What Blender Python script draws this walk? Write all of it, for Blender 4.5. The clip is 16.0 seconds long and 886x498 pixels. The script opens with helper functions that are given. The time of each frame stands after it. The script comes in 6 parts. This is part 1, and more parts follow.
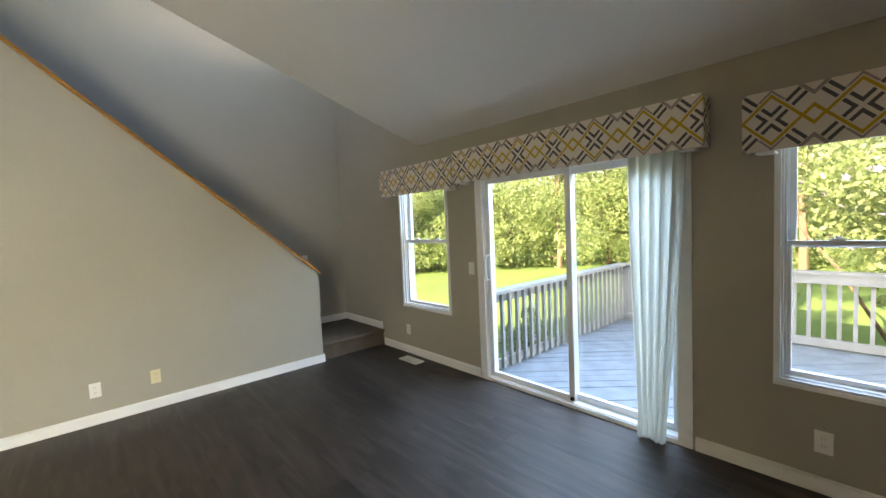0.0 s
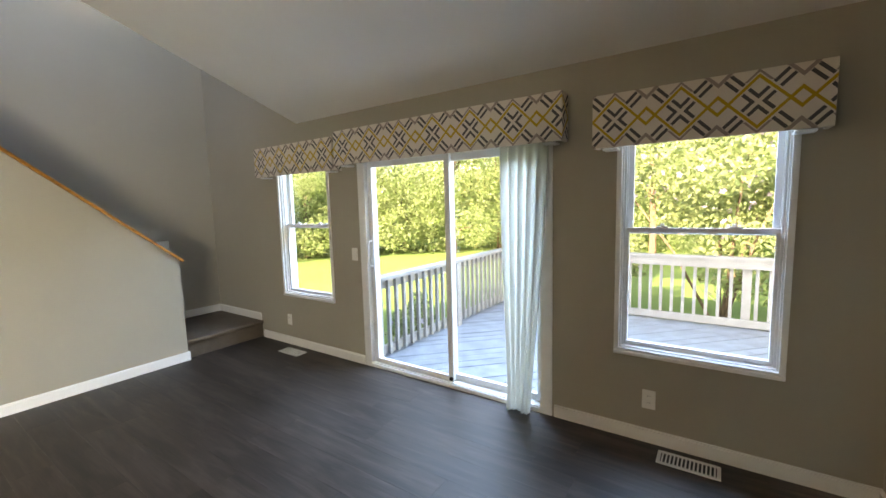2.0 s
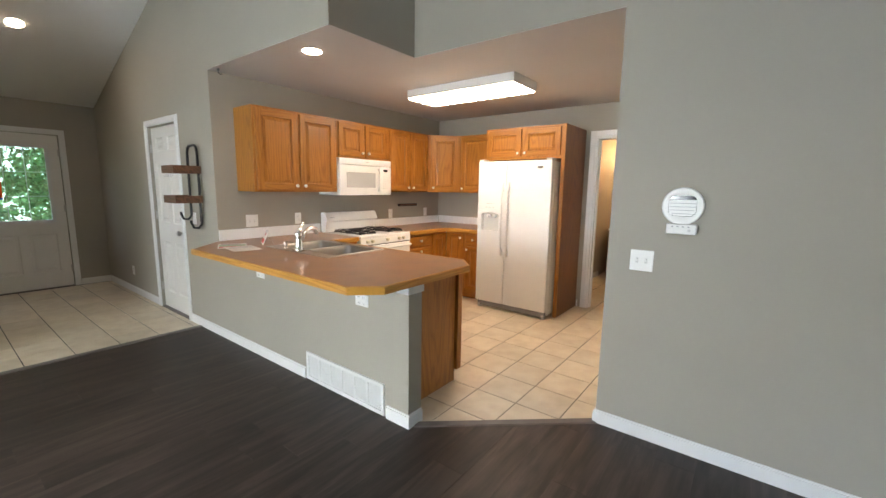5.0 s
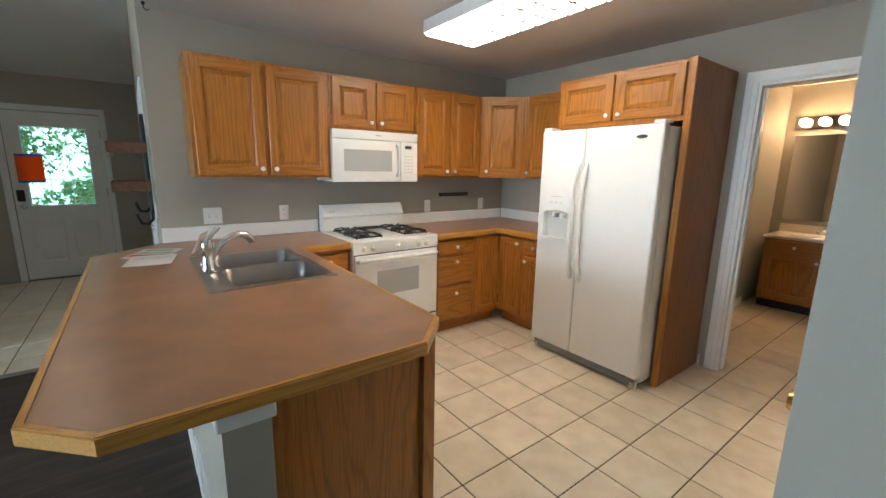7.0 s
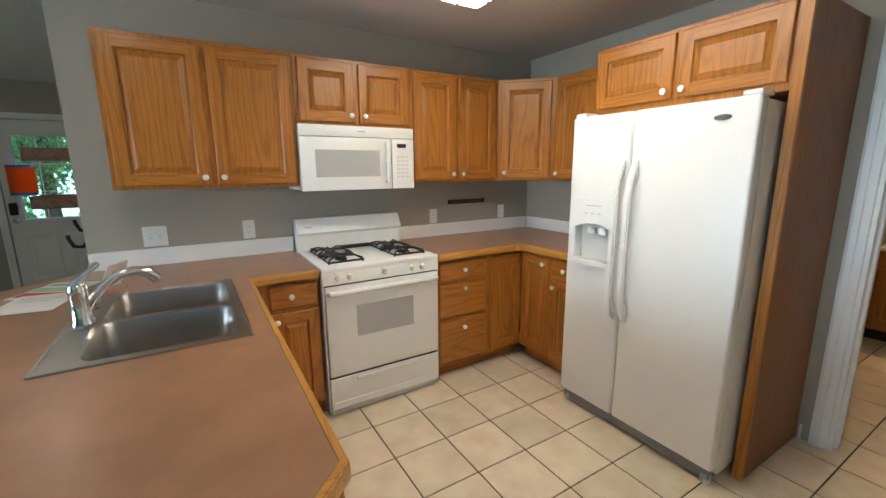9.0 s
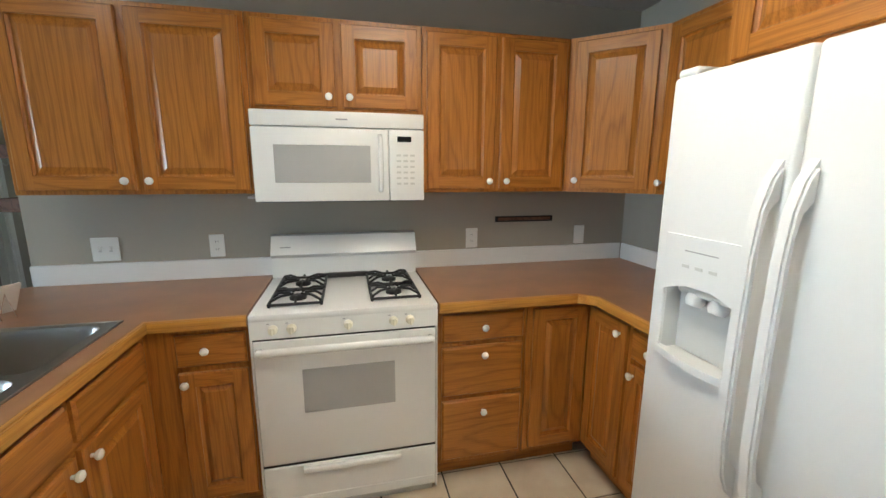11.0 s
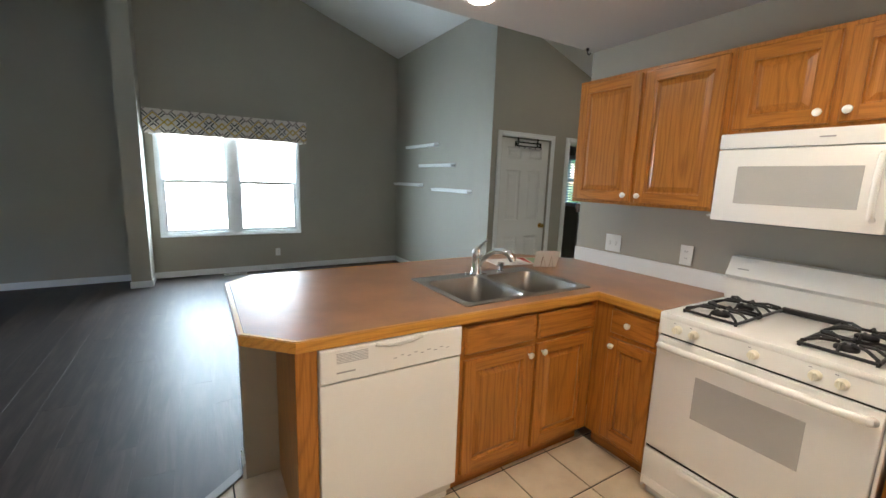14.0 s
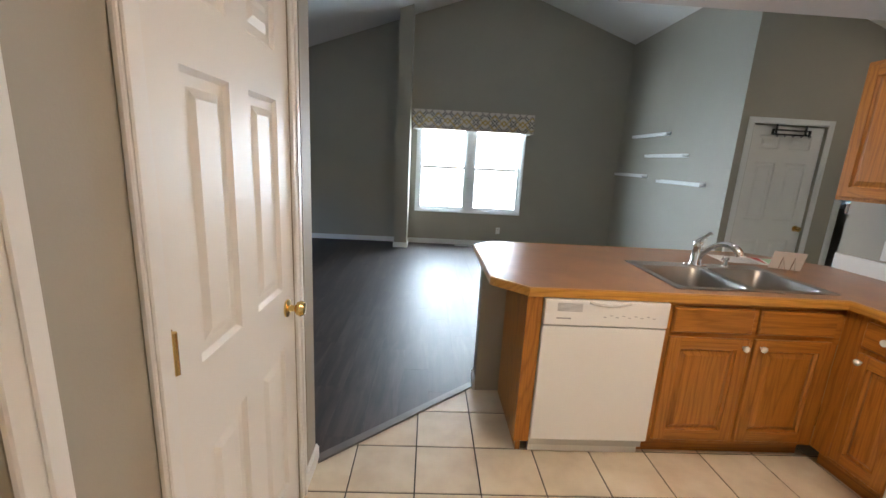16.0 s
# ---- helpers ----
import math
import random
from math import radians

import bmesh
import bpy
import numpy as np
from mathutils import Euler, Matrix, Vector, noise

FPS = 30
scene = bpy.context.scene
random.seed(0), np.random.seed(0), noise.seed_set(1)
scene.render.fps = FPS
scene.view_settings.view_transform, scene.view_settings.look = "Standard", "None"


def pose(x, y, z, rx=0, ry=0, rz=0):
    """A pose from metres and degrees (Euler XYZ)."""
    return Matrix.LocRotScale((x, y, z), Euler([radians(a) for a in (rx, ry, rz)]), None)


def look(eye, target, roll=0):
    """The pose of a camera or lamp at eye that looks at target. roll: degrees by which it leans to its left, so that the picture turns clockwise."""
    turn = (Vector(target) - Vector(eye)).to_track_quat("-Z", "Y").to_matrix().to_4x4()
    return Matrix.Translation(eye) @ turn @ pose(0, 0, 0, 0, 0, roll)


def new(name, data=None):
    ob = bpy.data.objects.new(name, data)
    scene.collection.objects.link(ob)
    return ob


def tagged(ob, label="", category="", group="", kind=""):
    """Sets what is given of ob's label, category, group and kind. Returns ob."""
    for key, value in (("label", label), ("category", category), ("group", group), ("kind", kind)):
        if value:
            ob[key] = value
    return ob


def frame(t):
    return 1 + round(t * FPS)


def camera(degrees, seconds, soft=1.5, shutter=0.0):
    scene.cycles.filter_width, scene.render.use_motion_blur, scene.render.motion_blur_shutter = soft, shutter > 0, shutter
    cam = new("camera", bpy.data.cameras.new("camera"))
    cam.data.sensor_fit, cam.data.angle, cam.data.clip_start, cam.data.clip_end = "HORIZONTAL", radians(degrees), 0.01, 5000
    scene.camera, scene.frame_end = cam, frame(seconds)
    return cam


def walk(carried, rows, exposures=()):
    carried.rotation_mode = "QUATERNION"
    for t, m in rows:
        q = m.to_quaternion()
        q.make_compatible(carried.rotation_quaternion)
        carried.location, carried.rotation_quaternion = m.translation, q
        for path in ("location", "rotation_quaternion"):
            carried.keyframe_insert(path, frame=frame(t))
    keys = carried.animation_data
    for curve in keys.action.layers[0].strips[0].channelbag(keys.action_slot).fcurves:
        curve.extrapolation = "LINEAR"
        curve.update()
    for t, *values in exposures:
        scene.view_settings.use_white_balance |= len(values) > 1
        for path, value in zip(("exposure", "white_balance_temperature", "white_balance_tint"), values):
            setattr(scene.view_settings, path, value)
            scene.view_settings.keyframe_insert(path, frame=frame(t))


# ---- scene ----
cam = camera(95.0, 16.0)
PATH = [
    (0, (0.113, 0.019, 1.45), (1.439, 1.51, 1.325), -2.6),
    (0.5, (0.185, -0.031, 1.461), (1.731, 1.228, 1.305), -2.9),
    (1, (0.238, -0.088, 1.448), (1.935, 0.956, 1.275), -2.7),
    (1.5, (0.27, -0.117, 1.438), (2.037, 0.799, 1.244), -2.1),
    (2, (0.249, -0.06, 1.441), (1.89, 1.064, 1.227), -1.5),
    (2.5, (0.156, 0.08, 1.424), (1.429, 1.605, 1.195), -0.7),
    (3, (0.09, 0.19, 1.503), (0.773, 2.044, 1.208), -1.2),
    (3.5, (-0.125, 0.422, 1.467), (-0.063, 2.398, 1.166), -1.1),
    (4, (-0.388, 0.747, 1.473), (-0.889, 2.656, 1.154), -0.3),
    (4.5, (-0.465, 1.232, 1.44), (-1.399, 2.976, 1.147), 0.4),
    (5, (-0.58, 1.724, 1.436), (-1.785, 3.292, 1.138), 0.9),
    (5.2, (-0.61, 1.924, 1.433), (-1.887, 3.433, 1.134), 1.0),
    (7.3, (-1.2, 3.458, 1.463), (-2.795, 4.6, 1.071), 0.7),
    (7.5, (-1.261, 3.554, 1.468), (-2.872, 4.672, 1.079), 0.5),
    (8, (-1.329, 3.745, 1.472), (-2.979, 4.809, 1.088), 0.2),
    (8.5, (-1.387, 3.864, 1.488), (-3.058, 4.895, 1.107), -0.2),
    (9, (-1.559, 3.94, 1.47), (-3.236, 4.96, 1.082), -0.4),
    (9.2, (-1.658, 3.943, 1.468), (-3.332, 4.967, 1.084), -0.4),
    (11.3, (-2.203, 5.076, 1.483), (-4.153, 5.3, 1.096), 0.3),
    (11.5, (-2.22, 5.175, 1.478), (-4.181, 5.233, 1.087), 0.3),
    (12, (-2.198, 5.349, 1.479), (-4.137, 5.032, 1.105), 0.8),
    (12.5, (-2.104, 5.441, 1.481), (-3.916, 4.677, 1.115), 0.9),
    (13, (-2.018, 5.51, 1.504), (-3.617, 4.364, 1.143), 1.4),
    (13.5, (-2.016, 5.516, 1.486), (-3.335, 4.052, 1.144), 1.8),
    (14, (-1.985, 5.52, 1.486), (-3.005, 3.833, 1.151), 1.9),
    (14.5, (-1.956, 5.539, 1.496), (-2.706, 3.714, 1.169), 2.1),
    (15, (-1.931, 5.595, 1.49), (-2.438, 3.69, 1.157), 2.3),
    (15.5, (-1.857, 5.749, 1.489), (-2.159, 3.804, 1.133), 2.6),
    (16, (-1.748, 5.94, 1.484), (-1.831, 3.989, 1.053), 3.1),
]
EXPOSURES = [(0.0, 2.76, 9800, 17), (1.5, 3.08, 10300, 20), (3.0, 2.78, 9400, 21), (4.0, 2.57, 8200, 22), (5.0, 2.42, 7100, 19), (7.5, 2.08, 6000, 9), (9.0, 2.08, 5900, 8),
             (11.5, 1.97, 5800, 6), (13.0, 2.08, 6000, 9), (14.5, 2.2, 6400, 14), (16.0, 2.15, 6400, 16)]
walk(cam, [(t, look(eye, target, roll)) for t, eye, target, roll in PATH], EXPOSURES)

# ---- light ----
world = bpy.data.worlds.new("world")
scene.world = world
world.use_nodes = True
wn = world.node_tree.nodes
sky = wn.new("ShaderNodeTexSky")
sky.sky_type = "NISHITA"
sky.sun_disc = False
sky.dust_density, sky.ozone_density = 1.5, 2.0
SUN_EL, SUN_AZ = radians(23), radians(278)
sky.sun_elevation, sky.sun_rotation = SUN_EL, SUN_AZ
world.node_tree.links.new(sky.outputs[0], wn["Background"].inputs[0])
wn["Background"].inputs[1].default_value = 0.15
sun = new("sun", bpy.data.lights.new("sun", "SUN"))
sun.data.energy, sun.data.angle, sun.data.color = 5.0, radians(0.5), (1, 0.93, 0.8)
SUN_DIR = Vector((math.sin(SUN_AZ) * math.cos(SUN_EL), math.cos(SUN_AZ) * math.cos(SUN_EL), math.sin(SUN_EL)))
sun.matrix_world = look(SUN_DIR * 30, (0, 0, 0))


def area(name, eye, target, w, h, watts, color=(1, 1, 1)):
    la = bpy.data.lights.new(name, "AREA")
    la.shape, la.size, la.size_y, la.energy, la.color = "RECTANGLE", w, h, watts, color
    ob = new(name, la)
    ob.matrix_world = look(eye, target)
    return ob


# window daylight lamps and two added fills; kitchen ceiling box; bathroom bulbs
area("front_window_light", (-2.45, -1.43, 1.34), (-2.45, 3, 1.14), 1.8, 1.45, 44, (0.68, 0.87, 1))
# added lamp out of sight above the front window, fills the room
area("front_window_fill", (-2.45, -2.55, 2.95), (-2.45, 0.7, 0.0), 2.4, 1.4, 85, (0.7, 0.88, 1))
area("upper_window_light", (1.2, 3.3, 4.2), (1.2, 5.15, 3.9), 1.3, 1.0, 2.4, (0.1, 0.33, 1))
# added lamp out of sight beyond the slider, for blue floor sheen and fill
area("deck_door_fill", (4.4, 1.1, 2.9), (1.6, 1.0, 0.0), 4.0, 1.55, 80, (0.26, 0.52, 1))

# ---- materials ----


def nodes_of(name, rough=0.5, metal=0.0, color=(0.8, 0.8, 0.8)):
    m = bpy.data.materials.new(name)
    m.use_nodes = True
    nt = m.node_tree
    b = nt.nodes["Principled BSDF"]
    b.inputs["Base Color"].default_value = (*color, 1)
    b.inputs["Roughness"].default_value = rough
    b.inputs["Metallic"].default_value = metal
    return m, nt, b


def nd(nt, kind, **kw):
    n = nt.nodes.new("ShaderNode" + kind)
    for k, v in kw.items():
        n.inputs[k.replace("_", " ")].default_value = v
    return n


def coords(nt, scale=(1, 1, 1), rot=(0, 0, 0), src="Object"):
    tc = nd(nt, "TexCoord")
    mp = nd(nt, "Mapping")
    mp.inputs["Scale"].default_value = scale
    mp.inputs["Rotation"].default_value = rot
    nt.links.new(tc.outputs[src], mp.inputs[0])
    return mp.outputs[0]


def ramp(nt, fac, stops):
    r = nd(nt, "ValToRGB")
    e = r.color_ramp.elements
    while len(e) < len(stops):
        e.new(0.5)
    for k, (p, c) in zip(e, stops):
        k.position, k.color = p, (*c, 1)
    nt.links.new(fac, r.inputs[0])
    return r.outputs[0]


def mixc(nt, fac, a, b, mode="MIX"):
    m = nd(nt, "Mix")
    m.data_type, m.blend_type = "RGBA", mode
    for sock, v in ((m.inputs[0], fac), (m.inputs[6], a), (m.inputs[7], b)):
        if hasattr(v, "links"):
            nt.links.new(v, sock)
        else:
            sock.default_value = (*v, 1) if isinstance(v, tuple) else v
    return m.outputs[2]


def bump(nt, b, h, strength=0.2, dist=0.002):
    n = nd(nt, "Bump")
    n.inputs["Strength"].default_value, n.inputs["Distance"].default_value = strength, dist
    nt.links.new(h, n.inputs["Height"])
    nt.links.new(n.outputs[0], b.inputs["Normal"])


def plain(name, color, rough=0.5, metal=0.0, vary=0.06, scale=3.0, grain=60.0, bmp=0.05, rvary=0.1):
    """A surface with faint large stains, fine grain and uneven gloss."""
    m, nt, b = nodes_of(name, rough, metal, color)
    co = coords(nt)
    n1 = nd(nt, "TexNoise", Scale=scale, Detail=4.0)
    n2 = nd(nt, "TexNoise", Scale=grain, Detail=3.0)
    for n in (n1, n2):
        nt.links.new(co, n.inputs["Vector"])
    dark = tuple(c * (1 - vary) for c in color)
    lite = tuple(min(1, c * (1 + vary)) for c in color)
    nt.links.new(ramp(nt, n1.outputs[0], [(0.35, dark), (0.65, lite)]), b.inputs["Base Color"])
    mr = nd(nt, "MapRange")
    mr.inputs[3].default_value, mr.inputs[4].default_value = max(0.02, rough - rvary), min(1, rough + rvary)
    nt.links.new(n1.outputs[0], mr.inputs[0])
    nt.links.new(mr.outputs[0], b.inputs["Roughness"])
    if bmp:
        bump(nt, b, n2.outputs[0], bmp)
    return m


def wood(name, light, dark, axis, rough=0.35, pore=0.28):
    """Grained wood; axis is the grain's direction in the thing's own frame."""
    m, nt, b = nodes_of(name, rough)
    k = {"x": 0, "y": 1, "z": 2}[axis]
    info = nd(nt, "ObjectInfo")
    tc = nd(nt, "TexCoord")
    add = nd(nt, "VectorMath")
    add.operation = "ADD"
    mul = nd(nt, "Math")
    mul.operation = "MULTIPLY"
    mul.inputs[1].default_value = 7.0
    nt.links.new(info.outputs["Random"], mul.inputs[0])
    nt.links.new(tc.outputs["Object"], add.inputs[0])
    nt.links.new(mul.outputs[0], add.inputs[1])

    def noise_at(across, along, detail=5.0, dist=0.0):
        mp = nd(nt, "Mapping")
        sc = [across] * 3
        sc[k] = along
        mp.inputs["Scale"].default_value = sc
        nt.links.new(add.outputs[0], mp.inputs[0])
        n = nd(nt, "TexNoise", Scale=1.0, Detail=detail, Distortion=dist)
        nt.links.new(mp.outputs[0], n.inputs["Vector"])
        return n.outputs[0]
    def mt(op, a, c=None):
        n = nd(nt, "Math")
        n.operation = op
        for i, v in enumerate((a, c)):
            if hasattr(v, "links"):
                nt.links.new(v, n.inputs[i])
            elif v is not None:
                n.inputs[i].default_value = v
        return n.outputs[0]
    sep = nd(nt, "SeparateXYZ")
    nt.links.new(tc.outputs["Object"], sep.inputs[0])
    along = sep.outputs[k]
    others = [sep.outputs[i] for i in range(3) if i != k]
    across = mt("ADD", mt("ADD", others[0], mt("MULTIPLY", others[1], 0.9)), mt("MULTIPLY", info.outputs["Random"], 3.1))
    broad = noise_at(9, 1.1, 3.0, 0.6)
    # arched grain: long cones cut lengthwise, one beside the other
    fold = mt("MULTIPLY", mt("PINGPONG", across, 0.19), 30.0)
    rise = mt("MULTIPLY", mt("SUBTRACT", along, mt("MULTIPLY", info.outputs["Random"], 2.3)), 2.6)
    cone = mt("SQRT", mt("ADD", mt("MULTIPLY", fold, fold), mt("MULTIPLY", rise, rise)))
    ring_at = mt("ADD", mt("MULTIPLY", cone, 1.15), mt("MULTIPLY", broad, 4.2))
    mid = tuple((p + q) / 2 for p, q in zip(light, dark))
    rings = ramp(nt, mt("PINGPONG", ring_at, 0.5), [(0.0, dark), (0.11, mid), (0.26, light), (0.5, light)])
    fine = noise_at(260, 6.0, 4.0)
    pores = ramp(nt, fine, [(0.36, (0.35, 0.28, 0.22)), (0.56, (1, 1, 1))])
    col = mixc(nt, pore, rings, pores, "MULTIPLY")
    nt.links.new(col, b.inputs["Base Color"])
    bump(nt, b, fine, 0.12, 0.001)
    return m


M = {}
M["wall"] = plain("greige_wall_paint", (0.382, 0.352, 0.288), 0.62, 0, 0.025, 1.5, 180, 0.12, 0.06)
M["ceil"] = plain("white_ceiling_paint", (0.82, 0.8, 0.77), 0.8, 0, 0.02, 1.2, 120, 0.2)
# ceiling white darkened in colour, so the kitchen ceiling looks less lit
M["ceil_kitchen"] = plain("dimmed_white_ceiling_paint", (0.6, 0.56, 0.52), 0.8, 0, 0.025, 1.2, 120, 0.25)
M["trim"] = plain("white_trim_paint", (0.8, 0.8, 0.78), 0.32, 0, 0.02, 2, 60, 0.04)
M["door"] = plain("white_door_paint", (0.8, 0.78, 0.74), 0.42, 0, 0.012, 1.2, 70, 0, 0.03)
M["white"] = plain("white_enamel", (0.84, 0.84, 0.82), 0.18, 0, 0.01, 2, 200, 0, 0.03)
M["fridge_white"] = plain("white_textured_enamel", (0.76, 0.765, 0.76), 0.3, 0, 0.008, 1.5, 260, 0, 0.02)
M["white_grey"] = plain("light_grey_plastic", (0.6, 0.6, 0.58), 0.3, 0, 0.02)
M["vinyl"] = plain("white_vinyl", (0.82, 0.83, 0.83), 0.3, 0, 0.02, 4, 90, 0.03)
M["plate"] = plain("white_plastic_plate", (0.8, 0.8, 0.77), 0.3, 0, 0.01)
M["cream"] = plain("cream_plastic_plate", (0.72, 0.64, 0.42), 0.35, 0, 0.01)
M["knob_cream"] = plain("creamy_plastic_knob", (0.8, 0.76, 0.62), 0.3, 0, 0.01)
M["ceramic"] = plain("white_ceramic", (0.85, 0.85, 0.83), 0.08, 0, 0.01)
M["splash"] = plain("white_laminate_splash", (0.78, 0.78, 0.77), 0.3, 0, 0.02)
M["steel"] = plain("brushed_stainless_steel", (0.42, 0.405, 0.38), 0.33, 1, 0.05, 8, 300, 0.06, 0.06)
M["chrome"] = plain("chrome", (0.85, 0.85, 0.86), 0.06, 1, 0.02)
M["brass"] = plain("polished_brass", (0.72, 0.5, 0.18), 0.16, 1, 0.08)
M["nickel"] = plain("satin_nickel", (0.55, 0.53, 0.5), 0.3, 1, 0.05)
M["iron"] = plain("black_cast_iron", (0.015, 0.015, 0.016), 0.5, 0, 0.2, 20, 150, 0.3)
M["blackm"] = plain("black_metal", (0.02, 0.02, 0.02), 0.4, 0.4, 0.1)
# near-black painted as shade in slots, vents, seams, toe kick; plank joints too
M["dark"] = plain("shade_and_joint_black", (0.02, 0.018, 0.016), 0.7)
M["glass_dark"] = plain("tinted_oven_glass", (0.46, 0.46, 0.45), 0.05, 0, 0.03)
M["display"] = plain("black_display", (0.01, 0.012, 0.012), 0.1)
M["grey_mark"] = plain("grey_print", (0.35, 0.35, 0.36), 0.5)
M["oak_z"] = wood("golden_oak_upright", (0.455, 0.18, 0.028), (0.335, 0.124, 0.0185), "z", 0.32, 0.34)
M["oak_x"] = wood("golden_oak_level", (0.455, 0.18, 0.028), (0.335, 0.124, 0.0185), "x", 0.32, 0.34)
M["oak_y"] = wood("golden_oak_level_deep", (0.455, 0.18, 0.028), (0.335, 0.124, 0.0185), "y", 0.32, 0.34)
M["oak_edge_x"] = wood("oak_counter_edge", (0.62, 0.31, 0.06), (0.5, 0.22, 0.04), "x", 0.3, 0.3)
M["oak_edge_y"] = wood("oak_counter_edge_deep", (0.62, 0.31, 0.06), (0.5, 0.22, 0.04), "y", 0.3, 0.3)
# golden oak in darker tones, for the refrigerator end panel
M["oak_darker"] = wood("darker_oak_upright", (0.25, 0.09, 0.015), (0.17, 0.056, 0.009), "z", 0.4)
M["threshold"] = plain("dark_threshold_wood", (0.15, 0.125, 0.11), 0.45, 0, 0.15, 9, 80, 0.1)
M["walnut"] = wood("dark_walnut_board", (0.16, 0.07, 0.035), (0.08, 0.032, 0.016), "x", 0.5)
M["counter"] = plain("brown_laminate", (0.36, 0.192, 0.105), 0.3, 0, 0.12, 6, 260, 0.05, 0.05)
M["paper"] = plain("white_paper", (0.8, 0.76, 0.72), 0.7)
M["red"] = plain("red_print", (0.6, 0.06, 0.05), 0.5)
M["green"] = plain("green_print", (0.35, 0.55, 0.35), 0.5)
M["grout"] = plain("dark_grout", (0.035, 0.027, 0.022), 0.8, 0, 0.2, 8, 200, 0.3)
M["deckpaint"] = plain("weathered_grey_deck_paint", (0.2, 0.23, 0.26), 0.5, 0, 0.18, 6, 90, 0.3)
M["railpaint"] = plain("pale_grey_rail_paint", (0.27, 0.28, 0.28), 0.6, 0, 0.08, 6, 90, 0.2)
M["bark"] = plain("bark", (0.12, 0.085, 0.06), 0.9, 0, 0.3, 10, 60, 0.8)
M["vanity_top"] = plain("cream_cultured_marble", (0.75, 0.68, 0.58), 0.15, 0, 0.05, 5)
M["grey_appliance"] = plain("grey_enamel", (0.22, 0.23, 0.25), 0.25)
M["siding"] = plain("pale_siding", (0.6, 0.6, 0.58), 0.7, 0, 0.04)
M["roof"] = plain("grey_roof_shingle", (0.12, 0.12, 0.12), 0.9, 0, 0.2, 4, 60, 0.5)


def mirror_like():
    m, nt, b = nodes_of("mirror_silver", 0.02, 1.0, (0.9, 0.9, 0.9))
    return m


def glass():
    m, nt, b = nodes_of("clear_pane", 0.0)
    g = nd(nt, "BsdfGlossy")
    g.inputs["Roughness"].default_value = 0.02
    tr = nd(nt, "BsdfTransparent")
    lw = nd(nt, "LayerWeight")
    lw.inputs[0].default_value = 0.5
    pw = nd(nt, "Math")
    pw.operation = "POWER"
    pw.inputs[1].default_value = 5.0
    nt.links.new(lw.outputs["Facing"], pw.inputs[0])
    mr = nd(nt, "MapRange")
    mr.inputs[3].default_value, mr.inputs[4].default_value = 0.025, 0.6
    nt.links.new(pw.outputs[0], mr.inputs[0])
    mx = nd(nt, "MixShader")
    nt.links.new(mr.outputs[0], mx.inputs[0])
    nt.links.new(tr.outputs[0], mx.inputs[1])
    nt.links.new(g.outputs[0], mx.inputs[2])
    nt.links.new(mx.outputs[0], nt.nodes["Material Output"].inputs[0])
    return m


def glow(name, color, strength):
    m, nt, b = nodes_of(name, 0.4, 0, color)
    b.inputs["Emission Color"].default_value = (*color, 1)
    b.inputs["Emission Strength"].default_value = strength
    return m


def backlit(name, color):
    m, nt, b = nodes_of(name, 0.7, 0, color)
    tl = nd(nt, "BsdfTranslucent")
    tl.inputs[0].default_value = (*color, 1)
    mx = nd(nt, "MixShader")
    mx.inputs[0].default_value = 0.6
    nt.links.new(b.outputs[0], mx.inputs[1])
    nt.links.new(tl.outputs[0], mx.inputs[2])
    nt.links.new(mx.outputs[0], nt.nodes["Material Output"].inputs[0])
    return m


M["orange"], M["blue"] = backlit("orange_poster", (0.95, 0.2, 0.03)), backlit("blue_poster_border", (0.03, 0.2, 0.6))
M["slat"] = backlit("thin_blind_slat", (0.72, 0.86, 0.92))
M["mirror"] = mirror_like()
M["glass"] = glass()
M["tube"] = glow("lit_diffuser", (1, 0.86, 0.66), 4.6)
M["bulb"] = glow("lit_bulb", (1, 0.64, 0.33), 11.0)
M["can"] = glow("lit_can", (1, 0.82, 0.62), 22.0)
M["woodglow"] = glow("glowing_woods_backdrop", (0.55, 0.95, 0.88), 0.6)
M["skyglow"] = glow("bright_overcast_backdrop", (0.95, 1.0, 1.0), 2.2)


